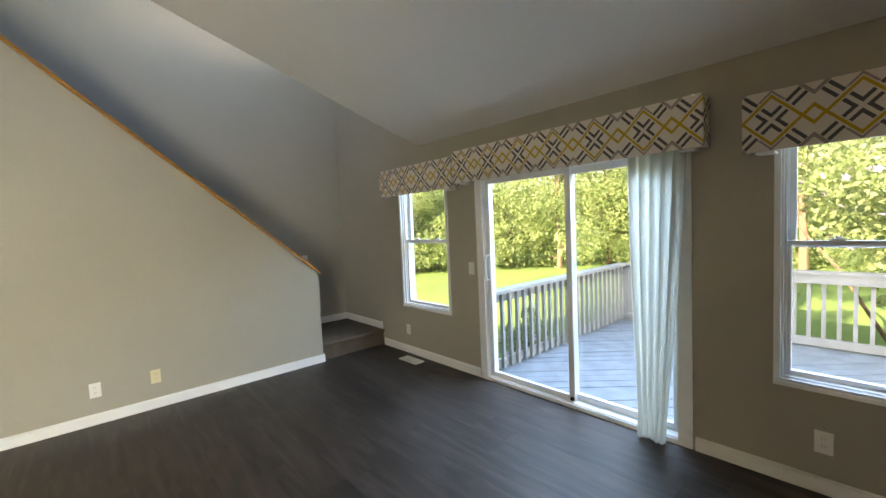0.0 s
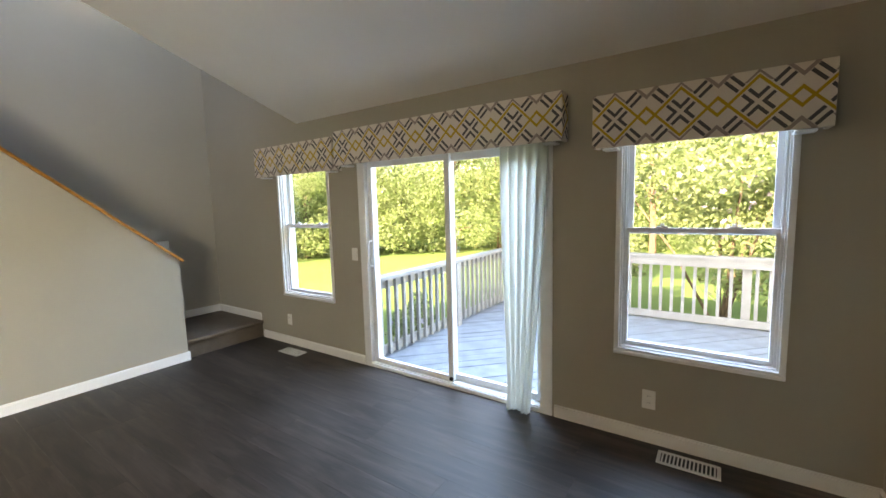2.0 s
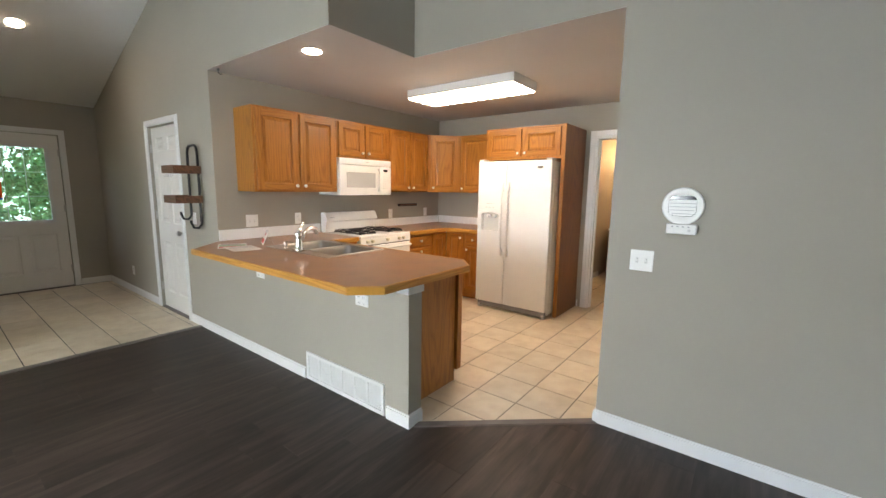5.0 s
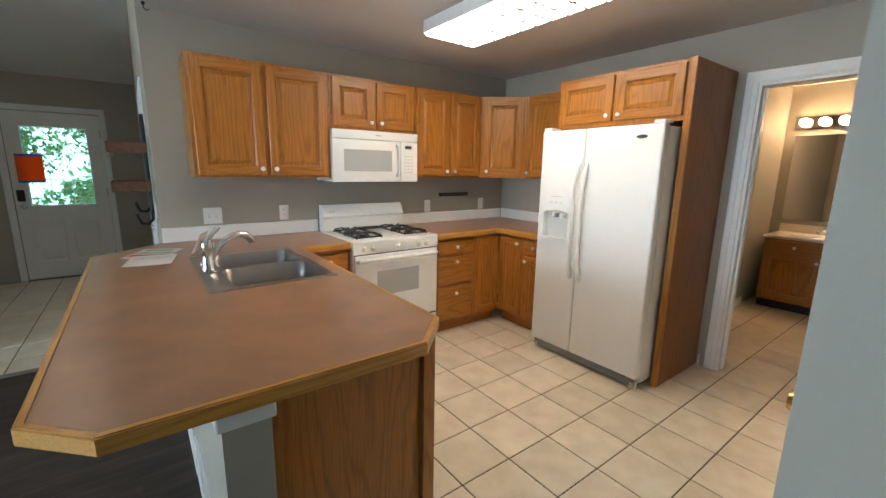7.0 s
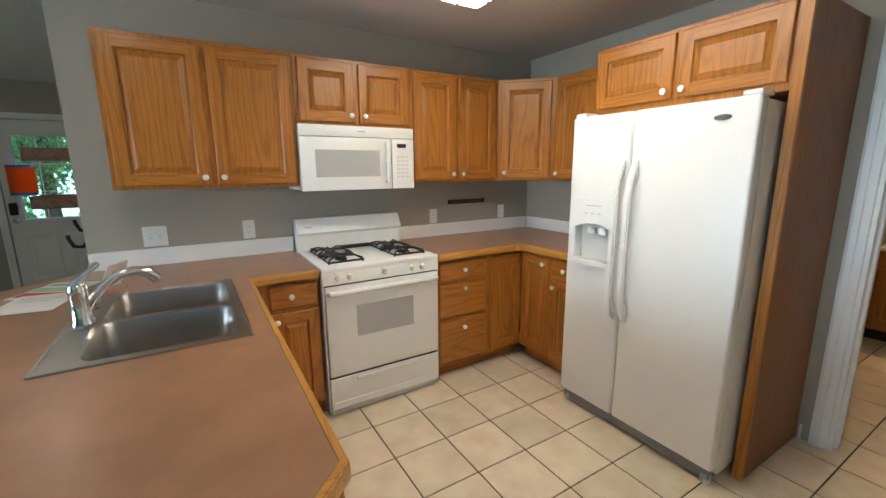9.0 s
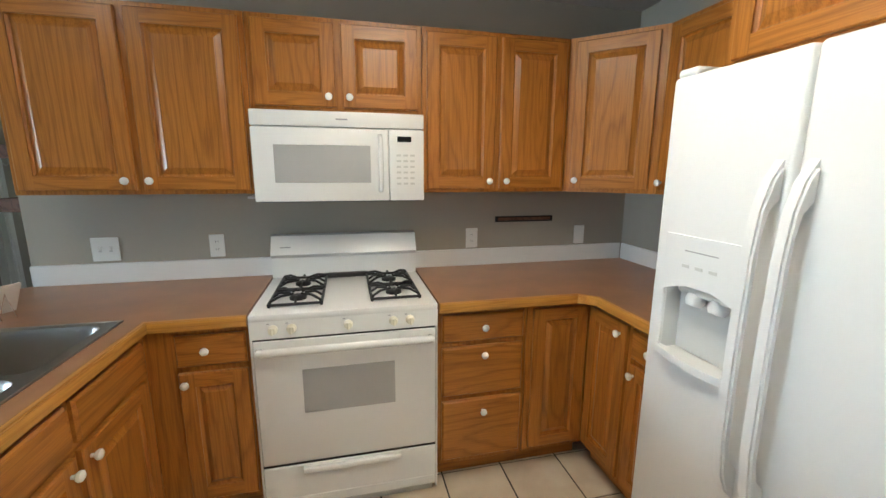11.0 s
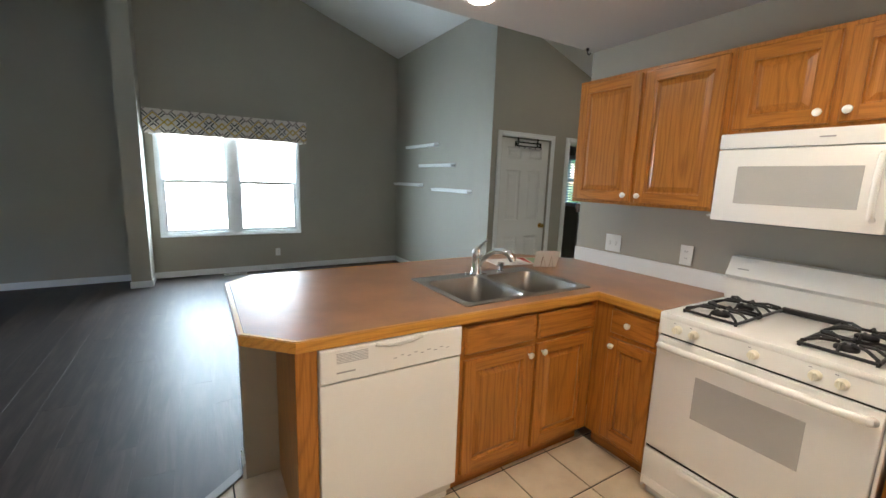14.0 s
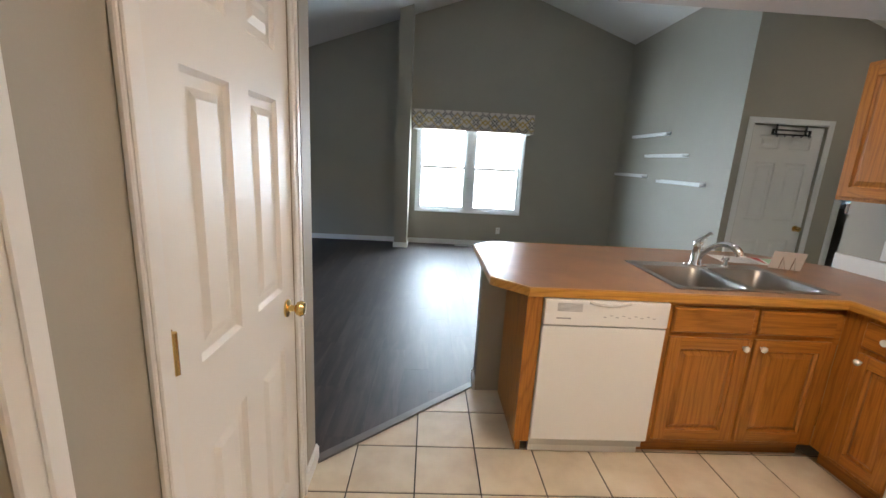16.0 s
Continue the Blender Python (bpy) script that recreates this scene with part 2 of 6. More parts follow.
def floor_planks():
    m, nt, b = nodes_of("dark_laminate_plank", 0.3)
    info = nd(nt, "ObjectInfo")
    tc = nd(nt, "TexCoord")
    add = nd(nt, "VectorMath")
    add.operation = "ADD"
    comb = nd(nt, "CombineXYZ")
    for i, f in ((0, 13.0), (1, 29.0)):
        mu = nd(nt, "Math")
        mu.operation = "MULTIPLY"
        mu.inputs[1].default_value = f
        nt.links.new(info.outputs["Random"], mu.inputs[0])
        nt.links.new(mu.outputs[0], comb.inputs[i])
    nt.links.new(tc.outputs["Object"], add.inputs[0])
    nt.links.new(comb.outputs[0], add.inputs[1])

    def at(sx, sy, detail, dist=0.3):
        mp = nd(nt, "Mapping")
        mp.inputs["Scale"].default_value = (sx, sy, 1)
        nt.links.new(add.outputs[0], mp.inputs[0])
        n = nd(nt, "TexNoise", Scale=1.0, Detail=detail, Distortion=dist)
        nt.links.new(mp.outputs[0], n.inputs["Vector"])
        return n.outputs[0]
    b.inputs["Specular IOR Level"].default_value = 0.4
    broad, fine = at(15, 1.9, 5.0, 0.8), at(120, 5, 3.0)
    c1 = ramp(nt, broad, [(0.3, (0.022, 0.015, 0.012)), (0.5, (0.045, 0.032, 0.026)), (0.72, (0.08, 0.06, 0.049))])
    c2 = ramp(nt, fine, [(0.35, (0.45, 0.45, 0.45)), (0.6, (1, 1, 1))])
    col = mixc(nt, 0.3, c1, c2, "MULTIPLY")
    tone = ramp(nt, info.outputs["Random"], [(0.0, (0.8, 0.8, 0.8)), (1.0, (1.15, 1.12, 1.1))])
    nt.links.new(mixc(nt, 1.0, col, tone, "MULTIPLY"), b.inputs["Base Color"])
    mr = nd(nt, "MapRange")
    mr.inputs[3].default_value, mr.inputs[4].default_value = 0.4, 0.54
    nt.links.new(broad, mr.inputs[0])
    nt.links.new(mr.outputs[0], b.inputs["Roughness"])
    bump(nt, b, fine, 0.35, 0.002)
    return m


def floor_tiles():
    m, nt, b = nodes_of("cream_ceramic_tile", 0.3)
    info = nd(nt, "ObjectInfo")
    co = coords(nt, src="Object")
    add = nd(nt, "VectorMath")
    add.operation = "ADD"
    mu = nd(nt, "Math")
    mu.operation = "MULTIPLY"
    mu.inputs[1].default_value = 31.0
    nt.links.new(info.outputs["Random"], mu.inputs[0])
    nt.links.new(co, add.inputs[0])
    nt.links.new(mu.outputs[0], add.inputs[1])
    n1 = nd(nt, "TexNoise", Scale=7.0, Detail=5.0)
    n2 = nd(nt, "TexNoise", Scale=70.0, Detail=3.0)
    for n in (n1, n2):
        nt.links.new(add.outputs[0], n.inputs["Vector"])
    c = ramp(nt, n1.outputs[0], [(0.3, (0.64, 0.53, 0.39)), (0.6, (0.74, 0.64, 0.49)), (0.8, (0.78, 0.69, 0.55))])
    tone = ramp(nt, info.outputs["Random"], [(0.0, (0.9, 0.9, 0.88)), (1.0, (1.05, 1.04, 1.03))])
    nt.links.new(mixc(nt, 1.0, c, tone, "MULTIPLY"), b.inputs["Base Color"])
    bump(nt, b, n2.outputs[0], 0.08, 0.001)
    return m


def carpet():
    m, nt, b = nodes_of("brown_carpet", 0.95)
    co = coords(nt)
    n1 = nd(nt, "TexNoise", Scale=220.0, Detail=2.0)
    n2 = nd(nt, "TexNoise", Scale=5.0, Detail=4.0)
    for n in (n1, n2):
        nt.links.new(co, n.inputs["Vector"])
    c = ramp(nt, n1.outputs[0], [(0.3, (0.05, 0.035, 0.025)), (0.7, (0.2, 0.15, 0.11))])
    nt.links.new(mixc(nt, 0.35, c, ramp(nt, n2.outputs[0], [(0.3, (0.07, 0.05, 0.035)), (0.7, (0.17, 0.13, 0.1))])), b.inputs["Base Color"])
    bump(nt, b, n1.outputs[0], 0.9, 0.006)
    return m


def curtain_cloth():
    m, nt, b = nodes_of("sheer_cream_cloth", 0.9, 0, (0.78, 0.76, 0.68))
    n = nd(nt, "TexNoise", Scale=350.0, Detail=2.0)
    nt.links.new(coords(nt), n.inputs["Vector"])
    nt.links.new(ramp(nt, n.outputs[0], [(0.3, (0.7, 0.68, 0.6)), (0.7, (0.84, 0.82, 0.75))]), b.inputs["Base Color"])
    tl = nd(nt, "BsdfTranslucent")
    tl.inputs[0].default_value = (0.75, 0.76, 0.7, 1)
    mx = nd(nt, "MixShader")
    mx.inputs[0].default_value = 0.4
    nt.links.new(b.outputs[0], mx.inputs[1])
    nt.links.new(tl.outputs[0], mx.inputs[2])
    nt.links.new(mx.outputs[0], nt.nodes["Material Output"].inputs[0])
    bump(nt, b, n.outputs[0], 0.3, 0.001)
    return m


def valance_cloth(name, period, soft=False):
    """Cream cloth printed with grey double crosses and mustard diamonds; runs along the thing's x, upright in z."""
    m, nt, b = nodes_of(name, 0.85)
    sep = nd(nt, "SeparateXYZ")
    nt.links.new(coords(nt), sep.inputs[0])

    def mt(op, a, c=None):
        n = nd(nt, "Math")
        n.operation = op
        for i, v in enumerate((a, c)):
            if v is None:
                continue
            if hasattr(v, "links"):
                nt.links.new(v, n.inputs[i])
            else:
                n.inputs[i].default_value = v
        return n.outputs[0]
    run = mt("ADD", sep.outputs[0], sep.outputs[1])
    a = mt("PINGPONG", run, period / 2)
    v = mt("ABSOLUTE", mt("SUBTRACT", sep.outputs[2], 0.145))
    bb = mt("SUBTRACT", period / 2, a)
    diff = mt("ABSOLUTE", mt("SUBTRACT", a, v))
    total = mt("ADD", a, v)
    ring = mt("ADD", bb, v)

    def band(x, lo, hi):
        return mt("MULTIPLY", mt("GREATER_THAN", x, lo), mt("LESS_THAN", x, hi))
    over = mt("SUBTRACT", v, bb)
    inner = mt("LESS_THAN", total, 0.099)
    outer = mt("MULTIPLY", mt("GREATER_THAN", total, 0.136), mt("LESS_THAN", over, 0.082))
    dark = mt("MULTIPLY", band(diff, 0.012, 0.034), mt("MAXIMUM", inner, outer))
    gold = mt("MAXIMUM", band(total, 0.107, 0.126), band(ring, period / 2 - 0.127, period / 2 - 0.106))
    taupe = mt("MAXIMUM", band(over, 0.085, 0.107), mt("MULTIPLY", band(total, 0.133, 0.147), mt("GREATER_THAN", v, 0.09)))
    base = mixc(nt, taupe, (0.76, 0.69, 0.62), (0.36, 0.29, 0.27))
    base = mixc(nt, mt("MINIMUM", dark, 1.0), base, (0.1, 0.092, 0.092))
    base = mixc(nt, gold, base, (0.56, 0.36, 0.02))
    n = nd(nt, "TexNoise", Scale=500.0, Detail=2.0)
    nt.links.new(coords(nt), n.inputs["Vector"])
    nt.links.new(mixc(nt, 0.4, base, ramp(nt, n.outputs[0], [(0.3, (0.7, 0.7, 0.7)), (0.7, (1, 1, 1))]), "MULTIPLY"), b.inputs["Base Color"])
    bump(nt, b, n.outputs[0], 0.3, 0.001)
    return m


def leafy(name, c1, c2, c3, thin=0.5):
    m, nt, b = nodes_of(name, 0.55)
    g = nd(nt, "NewGeometry")
    nt.links.new(ramp(nt, g.outputs["Random Per Island"], [(0.0, c1), (0.5, c2), (1.0, c3)]), b.inputs["Base Color"])
    tl = nd(nt, "BsdfTranslucent")
    nt.links.new(ramp(nt, g.outputs["Random Per Island"], [(0.0, c2), (1.0, c3)]), tl.inputs[0])
    mx = nd(nt, "MixShader")
    mx.inputs[0].default_value = thin
    nt.links.new(b.outputs[0], mx.inputs[1])
    nt.links.new(tl.outputs[0], mx.inputs[2])
    nt.links.new(mx.outputs[0], nt.nodes["Material Output"].inputs[0])
    return m


def grass():
    m, nt, b = nodes_of("lawn", 0.9)
    n1 = nd(nt, "TexNoise", Scale=0.5, Detail=5.0)
    n2 = nd(nt, "TexNoise", Scale=40.0, Detail=3.0)
    for n in (n1, n2):
        nt.links.new(coords(nt), n.inputs["Vector"])
    c = ramp(nt, n1.outputs[0], [(0.3, (0.1, 0.2, 0.045)), (0.7, (0.165, 0.28, 0.07))])
    nt.links.new(mixc(nt, 0.6, c, ramp(nt, n2.outputs[0], [(0.3, (0.5, 0.5, 0.5)), (0.7, (1, 1, 1))]), "MULTIPLY"), b.inputs["Base Color"])
    bump(nt, b, n2.outputs[0], 1.0, 0.03)
    return m


M["plank"], M["tile"], M["carpet"], M["curtain"] = floor_planks(), floor_tiles(), carpet(), curtain_cloth()
M["valance"] = valance_cloth("lattice_print_cloth", 0.315)
M["lawn"] = grass()
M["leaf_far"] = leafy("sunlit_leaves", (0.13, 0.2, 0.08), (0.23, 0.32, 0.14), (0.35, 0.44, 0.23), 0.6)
# lightened leaf copy: backlight is put into the colour of the west woods
M["leaf_lit"] = leafy("leaves_lightened_as_backlit", (0.16, 0.3, 0.14), (0.3, 0.5, 0.24), (0.45, 0.64, 0.36), 0.75)
M["leaf_bush"] = leafy("bush_leaves", (0.1, 0.16, 0.07), (0.2, 0.27, 0.12), (0.33, 0.39, 0.2))
M["petal"] = leafy("lilac_petals", (0.35, 0.28, 0.5), (0.5, 0.42, 0.62), (0.62, 0.55, 0.72))

# ---- building helpers ----
BASE = {}


def thing(name, at=(0, 0, 0), label="", category="", group="", kind=""):
    """An Empty at its base; its parts are given in world places."""
    ob = new(name)
    ob.empty_display_size = 0.1
    ob.location = at
    BASE[ob.name] = Vector(at)
    return tagged(ob, label, category, group, kind)


def part(name, bm, material, parent=None, label="", smooth=False):
    me = bpy.data.meshes.new(name)
    ob = new(name, me)
    root = parent
    while root is not None and root.parent is not None:
        root = root.parent
    if root is not None and root.name in BASE:
        bm.transform(Matrix.Translation(-BASE[root.name]))
    bm.normal_update()
    bm.to_mesh(me)
    bm.free()
    me.materials.append(M[material])
    if smooth:
        for p in me.polygons:
            p.use_smooth = True
        me.set_sharp_from_angle(angle=radians(40))
    ob.parent = parent
    if label:
        ob["label"] = label
    return ob


def bx(bm, x0, x1, y0, y1, z0, z1, bev=0.0, seg=1):
    x0, x1, y0, y1, z0, z1 = min(x0, x1), max(x0, x1), min(y0, y1), max(y0, y1), min(z0, z1), max(z0, z1)
    r = bmesh.ops.create_cube(bm, size=1.0, matrix=Matrix.LocRotScale(((x0 + x1) / 2, (y0 + y1) / 2, (z0 + z1) / 2), None, (x1 - x0, y1 - y0, z1 - z0)))
    if bev:
        ed = list({e for v in r["verts"] for e in v.link_edges})
        bmesh.ops.bevel(bm, geom=ed, offset=bev, segments=seg, affect="EDGES", profile=0.5)
    return bm


def box(*a, bev=0.0, seg=1):
    return bx(bmesh.new(), *a, bev=bev, seg=seg)


def rod(bm, p, q, r, n=12, r2=None):
    p, q = Vector(p), Vector(q)
    d = q - p
    m = Matrix.Translation((p + q) / 2) @ d.to_track_quat("Z", "Y").to_matrix().to_4x4()
    bmesh.ops.create_cone(bm, cap_ends=True, segments=n, radius1=r, radius2=r if r2 is None else r2, depth=d.length, matrix=m)
    return bm


def tube(bm, pts, r, n=10):
    """A round bar along a line of points."""
    pts = [Vector(p) for p in pts]
    rings, a = [], None
    for i, p in enumerate(pts):
        d = (pts[min(i + 1, len(pts) - 1)] - pts[max(i - 1, 0)]).normalized()
        if a is None:
            a = d.cross(Vector((0, 0, 1)) if abs(d.z) < 0.9 else Vector((1, 0, 0)))
        a = (a - d * a.dot(d)).normalized()
        b = d.cross(a).normalized()
        rr = r[i] if isinstance(r, (list, tuple)) else r
        rings.append([bm.verts.new(p + rr * (math.cos(2 * math.pi * k / n) * a + math.sin(2 * math.pi * k / n) * b)) for k in range(n)])
    for s, t in zip(rings, rings[1:]):
        for k in range(n):
            bm.faces.new((s[k], s[(k + 1) % n], t[(k + 1) % n], t[k]))
    bm.faces.new(rings[0])
    bm.faces.new(list(reversed(rings[-1])))
    bmesh.ops.recalc_face_normals(bm, faces=bm.faces)
    return bm


def lathe(bm, prof, at, axis=(0, 0, 1), n=20):
    """Turns a profile of (radius, height) about an axis from at."""
    m = Matrix.Translation(at) @ Vector(axis).to_track_quat("Z", "Y").to_matrix().to_4x4()
    rings = []
    for r, h in prof:
        rings.append([bm.verts.new(m @ Vector((max(r, 0.0004) * math.cos(2 * math.pi * k / n), max(r, 0.0004) * math.sin(2 * math.pi * k / n), h))) for k in range(n)])
    for s, t in zip(rings, rings[1:]):
        for k in range(n):
            bm.faces.new((s[k], s[(k + 1) % n], t[(k + 1) % n], t[k]))
    bm.faces.new(list(reversed(rings[0])))
    bm.faces.new(rings[-1])
    return bm


def prism(bm, pts, lo, hi, axis="z"):
    """A flat outline, drawn out along an axis."""
    def p3(p, h):
        return {"z": (p[0], p[1], h), "y": (p[0], h, p[1]), "x": (h, p[0], p[1])}[axis]
    a = [bm.verts.new(p3(p, lo)) for p in pts]
    b = [bm.verts.new(p3(p, hi)) for p in pts]
    n = len(pts)
    bm.faces.new(a)
    bm.faces.new(list(reversed(b)))
    for k in range(n):
        bm.faces.new((a[k], a[(k + 1) % n], b[(k + 1) % n], b[k]))
    bmesh.ops.recalc_face_normals(bm, faces=bm.faces)
    return bm


def structure(name, bm, material, label, category="wall", smooth=False):
    ob = part(name, bm, material, None, label, smooth)
    return tagged(ob, label, category, "", "structure")


def wall_cells(bm, axis, p0, p1, a0, a1, z0, z1, holes=()):
    """A wall with openings. axis: along which it runs; p0, p1: its two faces; holes: (a0, a1, z0, z1)."""
    av = sorted({a0, a1, *[v for h in holes for v in h[:2] if a0 < v < a1]})
    for s, t in zip(av, av[1:]):
        zv = sorted({z0, z1, *[v for h in holes for v in h[2:] if z0 < v < z1 and h[0] < t and h[1] > s]})
        for u, w in zip(zv, zv[1:]):
            if any(h[0] <= s + 1e-6 and h[1] >= t - 1e-6 and h[2] <= u + 1e-6 and h[3] >= w - 1e-6 for h in holes):
                continue
            if axis == "x":
                bx(bm, s, t, p0, p1, u, w)
            else:
                bx(bm, p0, p1, s, t, u, w)
    return bm


RIDGE_X, RIDGE_Z, SLOPE = -2.9, 4.233, 0.343


def under_roof(bm, lift=0.05):
    """Cuts off what stands above the vaulted ceiling."""
    for sgn in (1, -1):
        nrm = Vector((sgn * SLOPE, 0, 1)).normalized()
        bmesh.ops.bisect_plane(bm, geom=list(bm.verts) + list(bm.edges) + list(bm.faces), plane_co=(RIDGE_X, 0, RIDGE_Z + lift), plane_no=nrm, clear_outer=True)
        ed = [e for e in bm.edges if e.is_boundary]
        if ed:
            bmesh.ops.holes_fill(bm, edges=ed)
    return bm


# ---- structure ----
XE, XW, YS, YN = 2.82, -8.06, -1.24, 6.65
FLAT = 2.42          # kitchen ceiling
EDGE_Y = 3.40        # where the vault ends
UP = 5.2             # ceiling over the stairs
WIN = [(-0.34, 0.43, 0.55, 1.95), (2.99, 3.75, 0.56, 1.95)]
SLIDER = (0.88, 2.54, 0.0, 1.868)
FRONT = (-3.36, -1.53, 0.6, 2.08)

bm = wall_cells(bmesh.new(), "y", XE, XE + 0.16, -1.4, EDGE_Y - 0.02, -0.3, 2.3, [*WIN, SLIDER])
wall_cells(bm, "y", XE, XE + 0.16, EDGE_Y - 0.02, 5.3, -0.3, UP, [WIN[1]])
structure("wall_east", bm, "wall", "greige painted wall with windows and sliding door")
bm = wall_cells(bmesh.new(), "x", YS - 0.16, YS, -5.2, XE, -0.3, 4.4, [FRONT])
structure("wall_south", under_roof(bm), "wall", "greige painted gable wall with a double window")
structure("wall_south_corner", under_roof(box(1.7, XE, YS, -0.73, -0.02, 4)), "wall", "greige painted wall projection in the corner")
structure("wall_pier", under_roof(box(-1.41, -1.2, YS, -0.77, -0.02, 4)), "wall", "greige painted wall pier up to the vault", "pier")
structure("wall_shelves", under_roof(box(-5.2, -5.05, YS, 1.5, -0.3, 4)), "wall", "greige painted wall carrying white shelves")
bm = wall_cells(bmesh.new(), "x", 1.36, 1.5, XW, -5.2, -0.3, 4, [(-6.03, -5.21, -0.3, 2.04), (-7.2, -6.37, -0.3, 2.04)])
structure("wall_closet", under_roof(bm), "wall", "greige painted wall with a closet door and a doorway")
bm = wall_cells(bmesh.new(), "y", XW - 0.16, XW, -0.9, 3.52, -0.3, 3, [(2.1, 2.99, -0.3, 2.05), (-0.12, 0.62, 1.1, 2.0)])
structure("wall_west", under_roof(bm), "wall", "greige painted entry wall with the front door")
structure("wall_laundry", under_roof(box(XW, -5.2, -0.9, -0.76, -0.3, 4)), "wall", "greige painted laundry wall")
bm = wall_cells(bmesh.new(), "x", EDGE_Y, EDGE_Y + 0.13, XW, -4.6, -0.3, 4.2, [(-6.05, -5.26, -0.3, 2.05)])
wall_cells(bm, "x", EDGE_Y, EDGE_Y + 0.13, -4.6, -2.78, FLAT, 4.2)
structure("wall_entry", under_roof(bm), "wall", "greige painted wall over the kitchen opening and entry")
structure("wall_over_kitchen", box(-2.91, -2.78, EDGE_Y + 0.13, 4.34, FLAT, UP), "wall", "greige painted upper wall return over the kitchen")
structure("wall_kitchen_west", box(-4.6, -4.47, EDGE_Y, YN + 0.13, -0.3, FLAT), "wall", "grey painted kitchen wall behind the range")
bm = wall_cells(bmesh.new(), "x", YN, YN + 0.13, -4.47, -1.1, -0.3, FLAT, [(-2.13, -1.33, -0.3, 2.04)])
structure("wall_kitchen_north", bm, "wall", "grey painted kitchen wall with the bathroom doorway")
bm = wall_cells(bmesh.new(), "y", -1.25, -1.13, 4.34, YN, -0.3, FLAT, [(4.435, 5.19, -0.3, 2.04), (5.5, 6.3, -0.3, 2.04)])
structure("wall_pantry", bm, "wall", "greige painted wall with the pantry door")
structure("half_wall", box(-4.47, -2.11, EDGE_Y, EDGE_Y + 0.115, 0, 0.872), "wall", "greige painted half wall under the peninsula counter")
# stair wall, cut along the climb of the stairs
CAP_X, CAP_Z, CLIMB = 2.0, 0.985, 0.853
top_x = CAP_X - (UP - CAP_Z) / CLIMB
YC = CAP_Z + CLIMB * (CAP_X + 1.25)
bm = prism(bmesh.new(), [(-1.25, -0.3), (CAP_X, -0.3), (CAP_X, CAP_Z), (-1.25, YC)], 4.19, 4.31, "y")
prism(bm, [(-2.78, FLAT), (-1.25, FLAT), (-1.25, YC), (-2.78, CAP_Z + CLIMB * (CAP_X + 2.78))], 4.19, 4.31, "y")
structure("wall_stair", bm, "wall", "greige painted stair wall with a sloping top")
dx, dz = 1 / math.hypot(1, CLIMB), CLIMB / math.hypot(1, CLIMB)
bm = prism(bmesh.new(), [(CAP_X + 0.02, CAP_Z - 0.017), (CAP_X + 0.03, CAP_Z + 0.0), (top_x + 0.03, UP + 0.018), (top_x, UP)], 4.165, 4.335, "y")
structure("trim_stair_cap", bm, "oak_x", "golden oak cap along the sloping stair wall", "trim")
bm = box(-1.13, XE, 5.15, 5.3, -0.3, FLAT + 0.1)
bx(bm, -2.91, XE, 5.15, 5.3, FLAT + 0.1, UP)
structure("wall_stair_north", bm, "wall", "greige painted stairwell wall")
bm = wall_cells(bmesh.new(), "x", 3.24, EDGE_Y, -2.91, XE, 2.2, UP, [(0.6, 2.0, 3.5, 4.8)])
nrm = Vector((SLOPE, 0, 1)).normalized()
bmesh.ops.bisect_plane(bm, geom=list(bm.verts) + list(bm.edges) + list(bm.faces), plane_co=(RIDGE_X, 0, RIDGE_Z + 0.02), plane_no=nrm, clear_inner=True)
structure("wall_upper_south", bm, "wall", "greige painted upper wall above the vault's edge")
structure("wall_stairwell_west", box(-2.91, -2.78, 4.36, 5.15, FLAT + 0.1, UP), "wall", "greige painted stairwell end wall")

# ceilings
t = 0.16
bm = prism(bmesh.new(), [(XE + 0.16, RIDGE_Z - SLOPE * (XE + 0.16 - RIDGE_X)), (RIDGE_X, RIDGE_Z), (RIDGE_X, RIDGE_Z + t), (XE + 0.16, RIDGE_Z + t - SLOPE * (XE + 0.16 - RIDGE_X))], YS - 0.16, EDGE_Y, "y")
structure("ceiling_vault_east", bm, "ceil", "white textured vaulted ceiling", "ceiling")
bm = prism(bmesh.new(), [(XW - 0.16, RIDGE_Z - SLOPE * (RIDGE_X - XW + 0.16)), (RIDGE_X, RIDGE_Z), (RIDGE_X, RIDGE_Z + t), (XW - 0.16, RIDGE_Z + t - SLOPE * (RIDGE_X - XW + 0.16))], YS - 0.16, EDGE_Y + 0.13, "y")
structure("ceiling_vault_west", bm, "ceil", "white textured vaulted ceiling", "ceiling")
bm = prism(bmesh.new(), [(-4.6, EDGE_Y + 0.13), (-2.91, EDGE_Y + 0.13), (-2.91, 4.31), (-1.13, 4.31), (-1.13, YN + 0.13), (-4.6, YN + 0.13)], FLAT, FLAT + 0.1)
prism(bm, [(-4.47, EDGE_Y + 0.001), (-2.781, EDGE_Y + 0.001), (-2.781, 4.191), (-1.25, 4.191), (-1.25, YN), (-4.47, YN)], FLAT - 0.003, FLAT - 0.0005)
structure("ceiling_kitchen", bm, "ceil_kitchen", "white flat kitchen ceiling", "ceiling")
structure("ceiling_stairs", box(-2.91, XE + 0.16, 3.24, 5.3, UP, UP + 0.12), "ceil", "white ceiling high over the stairs", "ceiling")

